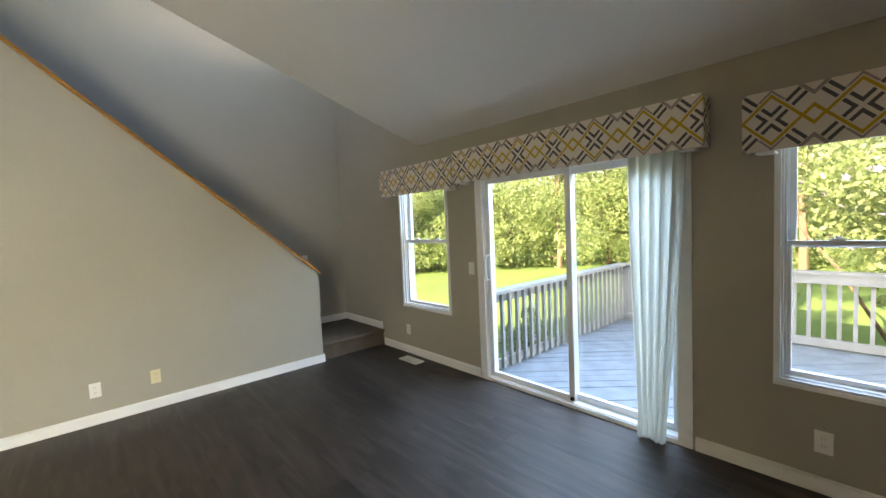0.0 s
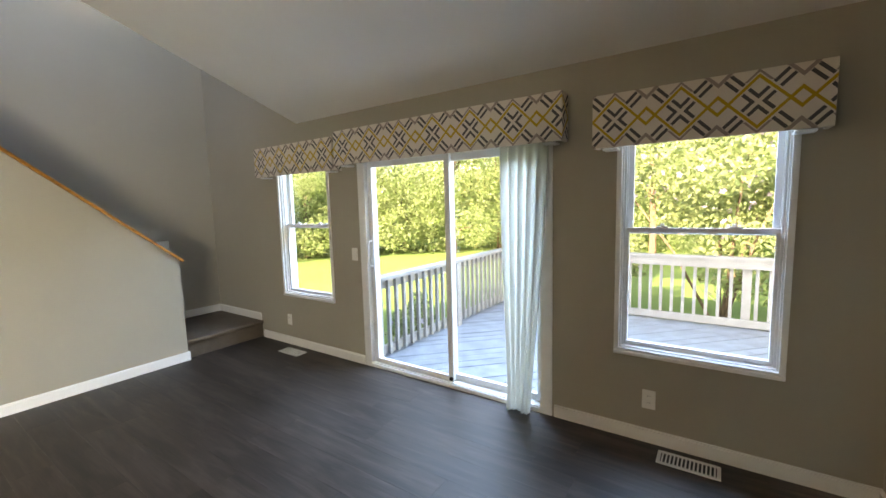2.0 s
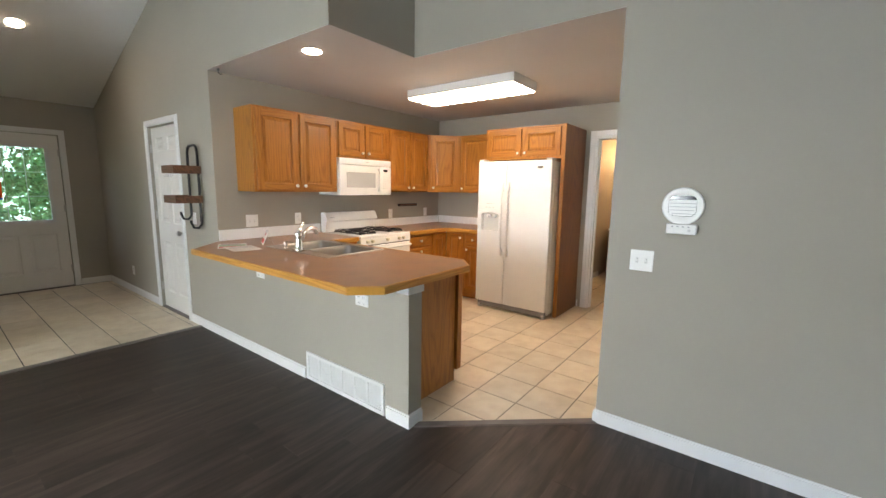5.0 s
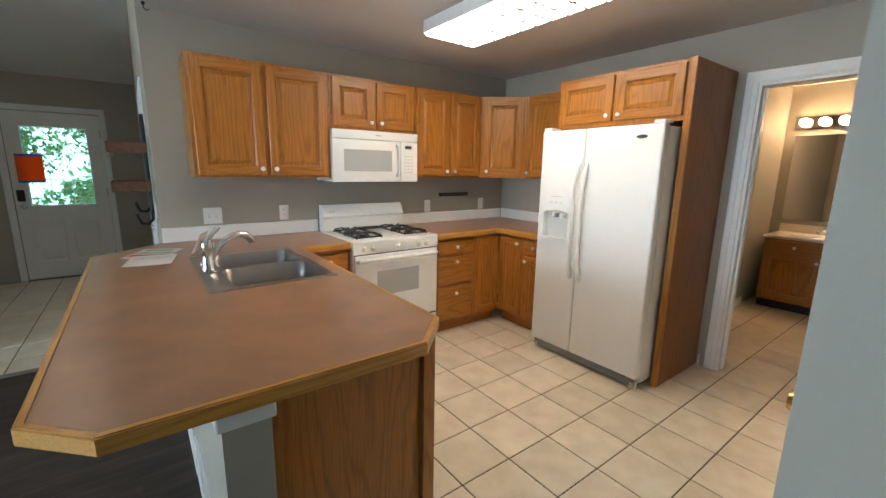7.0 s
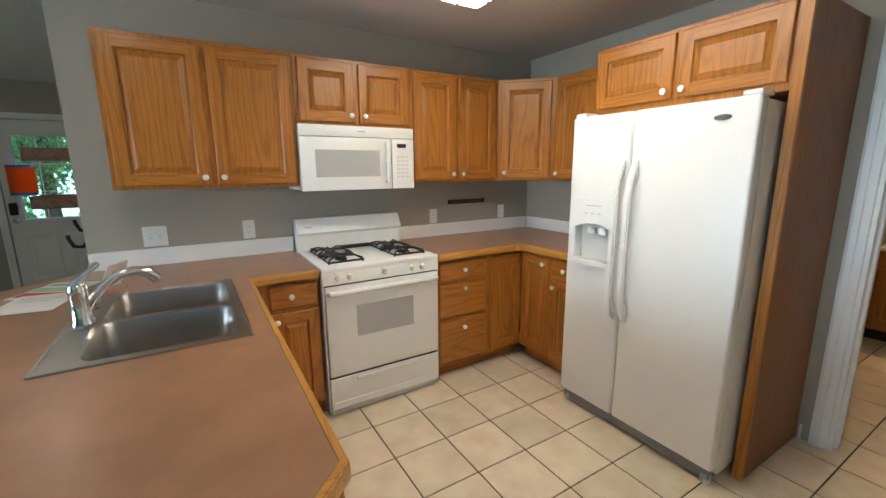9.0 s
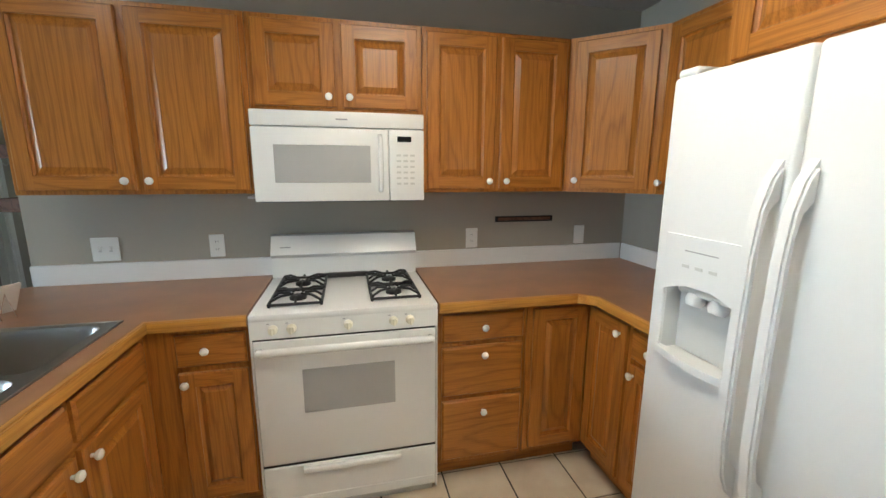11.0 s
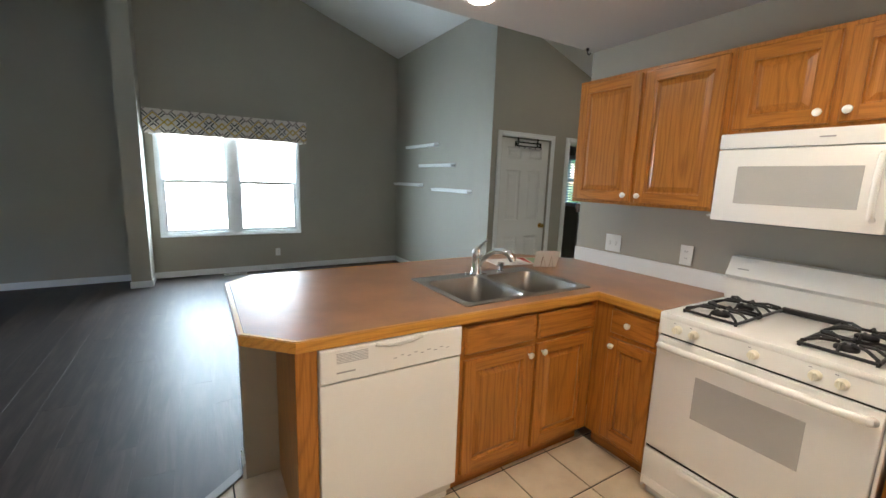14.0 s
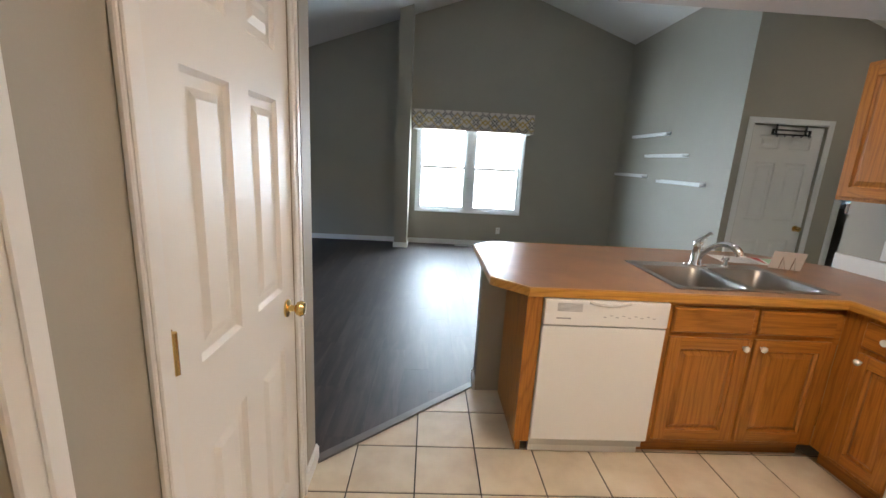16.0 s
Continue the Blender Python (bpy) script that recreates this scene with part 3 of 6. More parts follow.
# bathroom shell
bm = wall_cells(bmesh.new(), "x", 9.3, 9.42, -3.1, -0.6, -0.3, 2.42)
structure("wall_bath_north", bm, "wall", "beige painted bathroom wall")
structure("wall_bath_west", box(-2.74, -2.62, YN + 0.13, 9.3, -0.3, 2.42), "wall", "beige painted bathroom side wall")
structure("wall_bath_east", box(-0.72, -0.6, YN + 0.13, 9.3, -0.3, 2.42), "wall", "beige painted bathroom side wall")
structure("ceiling_bath", box(-2.74, -0.6, YN + 0.13, 9.42, 2.42, 2.52), "ceil", "white flat bathroom ceiling", "ceiling")
structure("wall_understair_back", box(-1.13, 2.0, 5.0, 5.15, -0.3, 0.9), "wall", "plain wall under the stairs")

# ---- baseboards and casings ----
bbn = 0


def baseboard(x0, y0, x1, y1, side, h=0.085, z=0.0):
    """A baseboard along an axis; side: the way it faces (+1 or -1)."""
    bm = bmesh.new()
    d = 0.014 * side
    if abs(x1 - x0) > abs(y1 - y0):
        bx(bm, x0, x1, y0, y0 + d, z, z + h - 0.012)
        bx(bm, x0, x1, y0, y0 + d * 0.6, z + h - 0.012, z + h, bev=0.002)
    else:
        bx(bm, x0, x0 + d, y0, y1, z, z + h - 0.012)
        bx(bm, x0, x0 + d * 0.6, y0, y1, z + h - 0.012, z + h, bev=0.002)
    return structure("baseboard", bm, "trim", "white painted baseboard along the wall", "baseboard")


baseboard(XE, -0.73, XE, 0.82, -1)
baseboard(XE, 2.6, XE, 4.2, -1)
baseboard(1.7, -0.73, XE - 0.016, -0.73, 1)
baseboard(1.7, YS, 1.7, -0.714, -1)
baseboard(-1.2, YS, 1.68, YS, 1)
baseboard(-5.05, YS, -1.41, YS, 1)
baseboard(-1.425, -0.77, -1.185, -0.77, 1)
baseboard(-1.2, YS + 0.016, -1.2, -0.77, 1)
baseboard(-1.41, YS + 0.016, -1.41, -0.77, -1)
baseboard(-5.05, YS + 0.016, -5.05, 1.5, 1)
baseboard(-5.13, 1.5, -5.035, 1.5, 1)
baseboard(XW, 1.5, -7.27, 1.5, 1)
baseboard(XW, 3.06, XW, EDGE_Y - 0.015, 1)
baseboard(XW, EDGE_Y, -6.12, EDGE_Y, -1)
baseboard(-5.19, EDGE_Y, -3.15, EDGE_Y, -1)
baseboard(-2.29, EDGE_Y, -2.096, EDGE_Y, -1)
baseboard(-2.11, EDGE_Y, -2.11, EDGE_Y + 0.115, 1)
baseboard(-1.25, 4.19, CAP_X + 0.014, 4.19, -1)
baseboard(CAP_X, 4.19, CAP_X, 4.2, 1)
baseboard(-1.25, 4.176, -1.25, 4.37, -1)
baseboard(-1.25, 5.27, -1.25, 5.42, -1)
baseboard(XE, 4.24, XE, 5.136, -1, 0.085, 0.19)
baseboard(2.0, 5.15, XE, 5.15, -1, 0.085, 0.19)
baseboard(-2.62, YN + 0.14, -2.62, 8.7, 1)
baseboard(-2.25, YN, -2.24, YN, -1)


def casing(name, axis, pos, side, a0, a1, top, w=0.065, floor=0.0, bottom=False):
    """A moulded casing round an opening, on the wall face pos."""
    bm = bmesh.new()

    def b(s, e, z0, z1, d0, d1):
        if axis == "x":
            bx(bm, s, e, pos + side * d0, pos + side * d1, z0, z1, bev=0.003)
        else:
            bx(bm, pos + side * d0, pos + side * d1, s, e, z0, z1, bev=0.003)
    for s, e in ((a0 - w, a0), (a1, a1 + w)):
        b(s, e, floor, top + w, 0, 0.013)
        m0 = s + w * 0.12 if s < a0 - 0.001 else s + w * 0.45
        b(m0, m0 + w * 0.43, floor, top + w * 0.45, 0.011, 0.019)
    b(a0, a1, top, top + w, 0, 0.0132)
    b(a0, a1, top + w * 0.12, top + w * 0.5, 0.011, 0.0188)
    if bottom:
        b(a0, a1, floor, floor + w, 0, 0.0134)
    return structure(name, bm, "trim", "white painted moulded door casing", "trim")


casing("trim_closet", "x", 1.5, 1, -6.03, -5.2, 2.04)
casing("trim_laundry", "x", 1.5, 1, -7.2, -6.37, 2.04)
casing("trim_front_door", "y", XW, 1, 2.1, 2.99, 2.05)
casing("trim_entry_door", "x", EDGE_Y, -1, -6.05, -5.26, 2.05)
casing("trim_bath", "x", YN, -1, -2.13, -1.33, 2.04, 0.075)
casing("trim_pantry", "y", -1.25, -1, 4.435, 5.19, 2.04, 0.06)
casing("trim_basement", "y", -1.25, -1, 5.5, 6.3, 2.04, 0.07)
for nm, axis, lo, hi, a0, a1, top in (("jamb_bath", "x", YN, YN + 0.13, -2.13, -1.33, 2.04), ("jamb_laundry", "x", 1.36, 1.5, -7.2, -6.37, 2.04)):
    bm = bmesh.new()
    bx(bm, a0, a0 + 0.018, lo - 0.002, hi + 0.002, 0, top - 0.018)
    bx(bm, a1 - 0.018, a1, lo - 0.002, hi + 0.002, 0, top - 0.018)
    bx(bm, a0, a1, lo - 0.002, hi + 0.002, top - 0.018, top)
    bx(bm, a0 + 0.018, a0 + 0.03, lo + 0.05, lo + 0.085, 0, top - 0.03)
    structure(nm, bm, "trim", "white painted door jamb", "trim")


# ---- six-panel doors ----
def panel_door(name, at, rz, w, h, label, knob_x, metal="brass", glass_top=False, hinges=True, deadbolt=False, front=-1):
    """Local frame: width along x from 0, thickness along y, front towards -y."""
    root = thing(name, (0, 0, 0), label, "door", "", "structure")
    sl = 0.115
    th = 0.035
    bm = bmesh.new()
    if glass_top:
        cols = [(sl, w / 2 - 0.04), (w / 2 + 0.04, w - sl)]
        rows = [(0.22, 0.74)]
        gx0, gx1, gz0, gz1 = 0.14, w - 0.14, 0.93, 1.87
    else:
        cols = [(sl, w / 2 - 0.055), (w / 2 + 0.055, w - sl)]
        rows = [(0.2, 0.785), (1.0, 1.64), (1.785, 1.93)]
        gx0 = None
    holes = [(c0, c1, z0, z1) for c0, c1 in cols for z0, z1 in rows]
    if gx0:
        holes.append((gx0, gx1, gz0, gz1))
    wall_cells(bm, "x", 0, th, 0, w, 0.01, h, holes)
    part("leaf", bm, "door", root)
    for c0, c1 in cols:
        for z0, z1 in rows:
            bm = bmesh.new()
            e, r = 0.012, 0.036
            v = [[bm.verts.new(p) for p in ((c0 + k, d, z0 + k), (c1 - k, d, z0 + k), (c1 - k, d, z1 - k), (c0 + k, d, z1 - k))] for k, d in ((0, 0.001), (e, 0.011), (r, 0.011), (r + 0.022, 0.003))]
            for s, t2 in zip(v, v[1:]):
                for k in range(4):
                    bm.faces.new((s[k], s[(k + 1) % 4], t2[(k + 1) % 4], t2[k]))
            bm.faces.new(v[-1])
            bx(bm, c0, c1, 0.02, th - 0.006, z0, z1)
            part("panel", bm, "door", root)
    if gx0:
        bm = wall_cells(bmesh.new(), "x", -0.012, th + 0.012, gx0 - 0.035, gx1 + 0.035, gz0 - 0.035, gz1 + 0.035, [(gx0, gx1, gz0, gz1)])
        part("glazing_frame", bm, "trim", root)
        pane = part("pane", box(gx0, gx1, th / 2 - 0.003, th / 2 + 0.003, gz0, gz1), "glass", root)
        pane.visible_shadow = False
        bm = bmesh.new()
        for k in range(1, 3):
            x = gx0 + (gx1 - gx0) * k / 3
            bx(bm, x - 0.004, x + 0.004, th / 2 + 0.004, th / 2 + 0.01, gz0, gz1)
        for k in range(1, 3):
            z = gz0 + (gz1 - gz0) * k / 3
            bx(bm, gx0, gx1, th / 2 + 0.005, th / 2 + 0.009, z - 0.004, z + 0.004)
        part("muntin_grid", bm, "vinyl", root)
    kn = part("knob", lathe(bmesh.new(), [(0.033, 0), (0.033, 0.006), (0.012, 0.01), (0.011, 0.03), (0.024, 0.038), (0.029, 0.052), (0.022, 0.064), (0, 0.068)], (knob_x, 0, 0.92), (0, -1, 0)), metal, root, metal + " door knob", True)
    if deadbolt:
        part("deadbolt", lathe(bmesh.new(), [(0.03, 0), (0.028, 0.012), (0.012, 0.014), (0.011, 0.028), (0, 0.03)], (knob_x, 0, 1.07), (0, -1, 0)), metal, root, "dark metal deadbolt", True)
    if hinges:
        hx = 0.0 if knob_x > w / 2 else w
        for z in (0.25, 1.08, 1.82):
            bm = rod(bmesh.new(), (hx, -0.013, z - 0.045), (hx, -0.013, z + 0.045), 0.008)
            bx(bm, hx - 0.014, hx + 0.014, -0.004, -0.001, z - 0.045, z + 0.045)
            part("hinge", bm, metal, root)
    root.matrix_world = pose(*at, 0, 0, rz)
    return root


panel_door("door_closet", (-5.205, 1.47, 0), 180, 0.82, 2.03, "white six-panel closet door with a brass knob, closed", 0.75, "brass")
panel_door("door_front", (XW - 0.03, 2.105, 0), 90, 0.88, 2.04, "white front door with a tall gridded window", 0.07, "nickel", True, True, True)
panel_door("door_entry", (-6.045, EDGE_Y + 0.03, 0), 0, 0.78, 2.04, "white six-panel door with nickel knob and deadbolt, closed", 0.71, "nickel", False, True, True)
panel_door("door_pantry", (-1.247, 5.185, 0), -90, 0.748, 2.03, "white six-panel pantry door with brass knob, closed", 0.672, "brass")
panel_door("door_basement", (-1.22, 6.295, 0), -90, 0.79, 2.03, "white six-panel door, closed", 0.72, "brass")


# ---- windows ----
def sash(root, name, x0, x1, y0, y1, z0, z1, r=0.04):
    """A sash with its pane, in the window's local frame (width along x, thickness along y)."""
    bm = wall_cells(bmesh.new(), "x", y0, y1, x0, x1, z0, z1, [(x0 + r, x1 - r, z0 + r, z1 - r)])
    s = part(name, bm, "vinyl", root)
    ym = (y0 + y1) / 2
    p = part("pane", box(x0 + r - 0.004, x1 - r + 0.004, ym - 0.002, ym + 0.002, z0 + r - 0.004, z1 - r + 0.004), "glass", s)
    p.visible_shadow = False
    return s


def hung_unit(root, x0, x1, z0, z1, depth=0.16, slim=True):
    """Frame and two sashes; the room is towards -y, the wall's inner face at y = 0."""
    f, low, top = (0.016, 0.026, 0.028) if slim else (0.03, 0.042, 0.036)
    bm = wall_cells(bmesh.new(), "x", 0.012, depth - 0.01, x0, x1, z0, z1, [(x0 + f, x1 - f, z0 + f, z1 - f)])
    part("window_frame", bm, "vinyl", root)
    for k in (0.03, 0.085):
        bm = bmesh.new()
        bx(bm, x0 + f, x0 + f + 0.012, k, k + 0.01, z0 + f, z1 - f)
        bx(bm, x1 - f - 0.012, x1 - f, k, k + 0.01, z0 + f, z1 - f)
        part("track", bm, "vinyl", root)
    zm = (z0 + z1) / 2 + 0.01
    sash(root, "lower_sash", x0 + f + 0.002, x1 - f - 0.002, 0.045, 0.08, z0 + f, zm + 0.02, low)
    sash(root, "upper_sash", x0 + f + 0.012, x1 - f - 0.012, 0.095, 0.125, zm - 0.018, z1 - f, top)
    for fr in (0.28, 0.72):
        xx = x0 + (x1 - x0) * fr
        bm = box(xx - 0.03, xx + 0.03, 0.05, 0.08, zm + 0.02, zm + 0.03, bev=0.003)
        rod(bm, (xx, 0.062, zm + 0.03), (xx, 0.062, zm + 0.042), 0.012, 10)
        part("sash_lock", bm, "vinyl", root)


def window(name, at, rz, w, z0, z1, units, label):
    root = thing(name, (0, 0, 0), label, "window", "", "structure")
    c = 0.02
    uw = (w - 0.06 * (units - 1)) / units
    for k in range(units):
        hung_unit(root, k * (uw + 0.06), k * (uw + 0.06) + uw, z0, z1, slim=units == 1)
        if k:
            part("mullion", box(k * (uw + 0.06) - 0.06, k * (uw + 0.06), 0.0, 0.15, z0, z1), "vinyl", root)
    bm = wall_cells(bmesh.new(), "x", -0.012, 0.0, -c, w + c, z0 - c, z1 + c, [(0.008, w - 0.008, z0 + 0.008, z1 - 0.008)])
    part("casing", bm, "vinyl", root)
    part("window_sill", box(-c, w + c, -0.02, 0.012, z0 - 0.03, z0 - 0.006, bev=0.004), "vinyl", root)
    root.matrix_world = pose(*at, 0, 0, rz)
    return root


# facing -x: local x runs along -y
for i, (a0, a1, z0, z1) in enumerate(WIN):
    window("window_%d" % (i + 1), (XE, a1, 0), -90, a1 - a0, z0, z1, 1, "white vinyl double-hung window looking on the garden")
window("window_3", (FRONT[1], YS, 0), 180, FRONT[1] - FRONT[0], FRONT[2], FRONT[3], 2, "white vinyl twin double-hung window, very bright outside")
window("window_4", (XW, -0.12, 0), 90, 0.74, 1.1, 2.0, 1, "white laundry window")

# sliding door
sd = thing("door_slider", (0, 0, 0), "white vinyl sliding glass door to the deck, closed", "sliding door", "", "structure")
w, h = SLIDER[1] - SLIDER[0], SLIDER[3]
part("door_frame", wall_cells(bmesh.new(), "x", -0.012, 0.14, -0.045, w + 0.045, 0.0, h + 0.05, [(0.035, w - 0.035, 0.03, h - 0.035)]), "vinyl", sd)
part("threshold", box(0.035, w - 0.035, 0.0, 0.135, 0.03, 0.038), "vinyl", sd)
mid = w * 0.52
s1 = sash(sd, "sliding_leaf", 0.04, mid + 0.03, 0.025, 0.06, 0.034, h - 0.04, 0.046)
s2 = sash(sd, "fixed_leaf", mid - 0.03, w - 0.04, 0.075, 0.11, 0.036, h - 0.04, 0.05)
bm = bmesh.new()
tube(bm, [(0.068, 0.03, 0.92), (0.068, -0.02, 0.93), (0.07, -0.035, 0.97), (0.07, -0.035, 1.1), (0.068, -0.02, 1.14), (0.068, 0.03, 1.15)], 0.009)
bx(bm, 0.055, 0.082, 0.018, 0.026, 0.88, 1.19, bev=0.003)
part("pull_handle", bm, "vinyl", s1, "white pull handle")
part("foot_lock", box(mid - 0.0, mid + 0.03, 0.005, 0.025, 0.05, 0.075, bev=0.003), "blackm", s1)
sd.matrix_world = pose(XE, SLIDER[1], 0, 0, 0, -90)


# ---- window dressing ----
def valance(at, rz, w, label, h=0.29, d=0.12):
    root = thing("valance", (0, 0, 0), label, "valance", "window valances")
    bm = box(0, w, -d, -d + 0.022, 0, h, bev=0.004, seg=2)
    part("front_board", bm, "valance", root, "", True)
    part("end_return", box(0, 0.022, -d + 0.02, -0.002, 0.002, h - 0.002, bev=0.003), "valance", root)
    part("end_return", box(w - 0.022, w, -d + 0.02, -0.002, 0.002, h - 0.002, bev=0.003), "valance", root)
    part("top_board", box(0.02, w - 0.02, -d + 0.02, -0.003, h - 0.02, h - 0.004), "valance", root)
    for x in (0.05, w - 0.13):
        part("bracket", box(x, x + 0.08, -d + 0.03, -0.003, -0.012, 0.0, bev=0.002), "vinyl", root)
    root.matrix_world = pose(*at, 0, 0, rz)
    return root


L = "cream, grey and mustard lattice valance"
valance((XE, 3.97, 1.775), -90, 1.19, L + " over the garden window")
valance((XE, 2.75, 1.81), -90, 2.01, L + " over the sliding door")
valance((XE, 0.565, 1.74), -90, 1.02, L + " over the deck window")
valance((-1.42, YS, 1.97), 180, 2.05, L + " over the twin window", 0.31)


def drape(at):
    """A gathered curtain panel, falling to the floor."""
    root = thing("curtain", at, "long sheer cream curtain gathered beside the sliding door", "curtain")
    bm = bmesh.new()
    nu, nz = 90, 30
    rng = random.Random(4)
    ph = [rng.uniform(0, 6.28) for _ in range(4)]
    grid = []
    for j in range(nz + 1):
        f = j / nz
        z = 0.0 + 1.9 * (1 - f)
        row = []
        for i in range(nu + 1):
            u = i / nu
            width = 0.36 - 0.17 * f + 0.02 * math.sin(f * 5)
            y = at[1] + 0.035 * f - width * (u - 0.5)
            amp = 0.024 + 0.012 * math.sin(3 * f + ph[0])
            x = at[0] + amp * math.sin(u * 34 + ph[1] + 0.5 * math.sin(f * 4)) + 0.012 * math.sin(u * 71 + ph[2] + f)
            x -= 0.06 * max(0, f - 0.9) * 8 * (0.4 + 0.6 * math.sin(u * 9 + ph[3]))* 0.5
            row.append(bm.verts.new((x, y, z)))
        grid.append(row)
    for a, b in zip(grid, grid[1:]):
        for i in range(nu):
            bm.faces.new((a[i], a[i + 1], b[i + 1], b[i]))
    part("cloth", bm, "curtain", root, "", True)
    part("rod", rod(bmesh.new(), (at[0], at[1] - 0.25, 1.885), (at[0], at[1] + 0.25, 1.885), 0.012), "vinyl", root)
    return root


drape((XE - 0.055, 1.02, 0.0))


# ---- plates, vents ----
def plate(at, rz, w, h, kind, label, mat="plate"):
    """Facing -y in its own frame, centred on at."""
    root = thing("switch_plate" if "switch" in kind else "outlet_plate", (0, 0, 0), label, "switch" if "switch" in kind else "outlet", "wall plates")
    part("cover", box(-w / 2, w / 2, -0.006, 0, -h / 2, h / 2, bev=0.002), mat, root)
    n = 2 if w > 0.09 else 1
    for k in range(n):
        x = (k - (n - 1) / 2) * 0.046
        if "outlet" in kind:
            for z in (-0.02, 0.02):
                o = part("socket", lathe(bmesh.new(), [(0.0165, 0), (0.0165, 0.002), (0, 0.0025)], (x, -0.006, z), (0, -1, 0), 14), mat, root)
                bm = bmesh.new()
                for s in (-0.006, 0.006):
                    bx(bm, x + s - 0.001, x + s + 0.001, -0.0092, -0.008, z - 0.002, z + 0.006)
                part("slot", bm, "dark", o)
        elif "toggle" in kind:
            part("toggle", box(x - 0.005, x + 0.005, -0.016, -0.005, -0.004, 0.012, bev=0.002), "plate", root)
            part("toggle_slot", box(x - 0.007, x + 0.007, -0.0068, -0.0055, -0.014, 0.014), "white_grey", root)
        else:
            part("rocker", box(x - 0.016, x + 0.016, -0.009, -0.005, -0.032, 0.032, bev=0.002), mat, root)
    root.matrix_world = pose(*at, 0, 0, rz)
    return root


plate((XE, 3.71, 0.27), -90, 0.072, 0.115, "outlet", "white duplex outlet low on the window wall")
plate((XE, 0.25, 0.265), -90, 0.072, 0.115, "outlet", "white duplex outlet below the deck window")
plate((XE, 2.67, 1.02), -90, 0.072, 0.115, "switch rocker", "white rocker switch beside the sliding door")
plate((2.24, 5.15, 1.06), 0, 0.12, 0.115, "switch rocker", "white double switch in the stairwell")
plate((-1.065, 4.19, 1.05), 0, 0.12, 0.118, "switch toggle", "white double toggle switch on the stair wall")
plate((0.11, 4.19, 0.27), 0, 0.072, 0.115, "outlet", "white duplex outlet on the stair wall")
plate((0.5, 4.19, 0.27), 0, 0.072, 0.115, "outlet", "cream duplex outlet on the stair wall", "cream")
plate((-4.96, EDGE_Y, 1.1), 0, 0.072, 0.115, "switch rocker", "white switch beside the entry door")
plate((-2.51, EDGE_Y, 0.72), 0, 0.12, 0.075, "outlet", "white outlet under the counter overhang")
plate((-3.75, EDGE_Y, 0.72), 0, 0.12, 0.075, "outlet", "white outlet under the counter overhang")
plate((-4.47, 3.72, 1.09), 90, 0.12, 0.118, "switch toggle", "white double toggle switch over the backsplash")
plate((-4.47, 4.224, 1.09), 90, 0.072, 0.118, "outlet", "white duplex outlet over the backsplash")
plate((-4.47, 5.614, 1.085), 90, 0.072, 0.118, "outlet", "white duplex outlet beside the range")
plate((-4.47, 6.33, 1.085), 90, 0.072, 0.118, "switch rocker", "white rocker switch in the kitchen corner")
plate((0.72, YS, 0.33), 180, 0.072, 0.115, "outlet", "white duplex outlet on the gable wall")
plate((0.4, YS, 0.33), 180, 0.072, 0.115, "outlet", "white duplex outlet on the gable wall")
plate((-3.02, YS, 0.28), 180, 0.072, 0.115, "outlet", "white duplex outlet below the twin window")
plate((-7.0, EDGE_Y, 0.3), 0, 0.072, 0.115, "outlet", "white duplex outlet in the entry")


def floor_vent(x, y, lx, ly):
    root = thing("floor_vent", (x, y, 0), "white metal floor vent let into the floor", "vent", "floor vents")
    bm = bmesh.new()
    e = 0.018
    bx(bm, x - lx / 2, x + lx / 2, y - ly / 2, y - ly / 2 + e, 0, 0.006, bev=0.002)
    bx(bm, x - lx / 2, x + lx / 2, y + ly / 2 - e, y + ly / 2, 0, 0.006, bev=0.002)
    bx(bm, x - lx / 2, x - lx / 2 + e, y - ly / 2 + e, y + ly / 2 - e, 0, 0.006)
    bx(bm, x + lx / 2 - e, x + lx / 2, y - ly / 2 + e, y + ly / 2 - e, 0, 0.006)
    part("frame", bm, "trim", root)
    # thin dark sheet painted as the shade below the slats
    part("duct_shade_sheet", box(x - lx / 2 + e, x + lx / 2 - e, y - ly / 2 + e, y + ly / 2 - e, 0.0003, 0.0012), "dark", root)
    n = 14
    along = ly > lx
    run = (ly if along else lx) - 2 * e
    for k in range(n):
        c = -run / 2 + run * (k + 0.5) / n
        if along:
            part("slat", box(x - lx / 2 + e, x + lx / 2 - e, y + c - 0.004, y + c + 0.004, 0.001, 0.005), "trim", root)
        else:
            part("slat", box(x + c - 0.004, x + c + 0.004, y - ly / 2 + e, y + ly / 2 - e, 0.001, 0.005), "trim", root)
    return root


floor_vent(2.69, 0.035, 0.13, 0.3)
floor_vent(2.665, 3.48, 0.13, 0.3)
floor_vent(-2.4, -1.12, 0.3, 0.1)

# return-air grille on the half wall
gr = thing("return_air_grille", (-2.72, EDGE_Y, 0.0), "white metal return-air grille on the half wall", "grille")
part("frame", wall_cells(bmesh.new(), "x", EDGE_Y - 0.012, EDGE_Y, -3.13, -2.31, 0.005, 0.215, [(-3.105, -2.335, 0.03, 0.19)]), "trim", gr)
part("backing", box(-3.105, -2.335, EDGE_Y - 0.002, EDGE_Y - 0.0005, 0.03, 0.19), "white_grey", gr)
for k in range(1, 6):
    x = -3.105 + 0.77 * k / 6
    part("bar", box(x - 0.006, x + 0.006, EDGE_Y - 0.011, EDGE_Y - 0.002, 0.03, 0.19), "trim", gr)
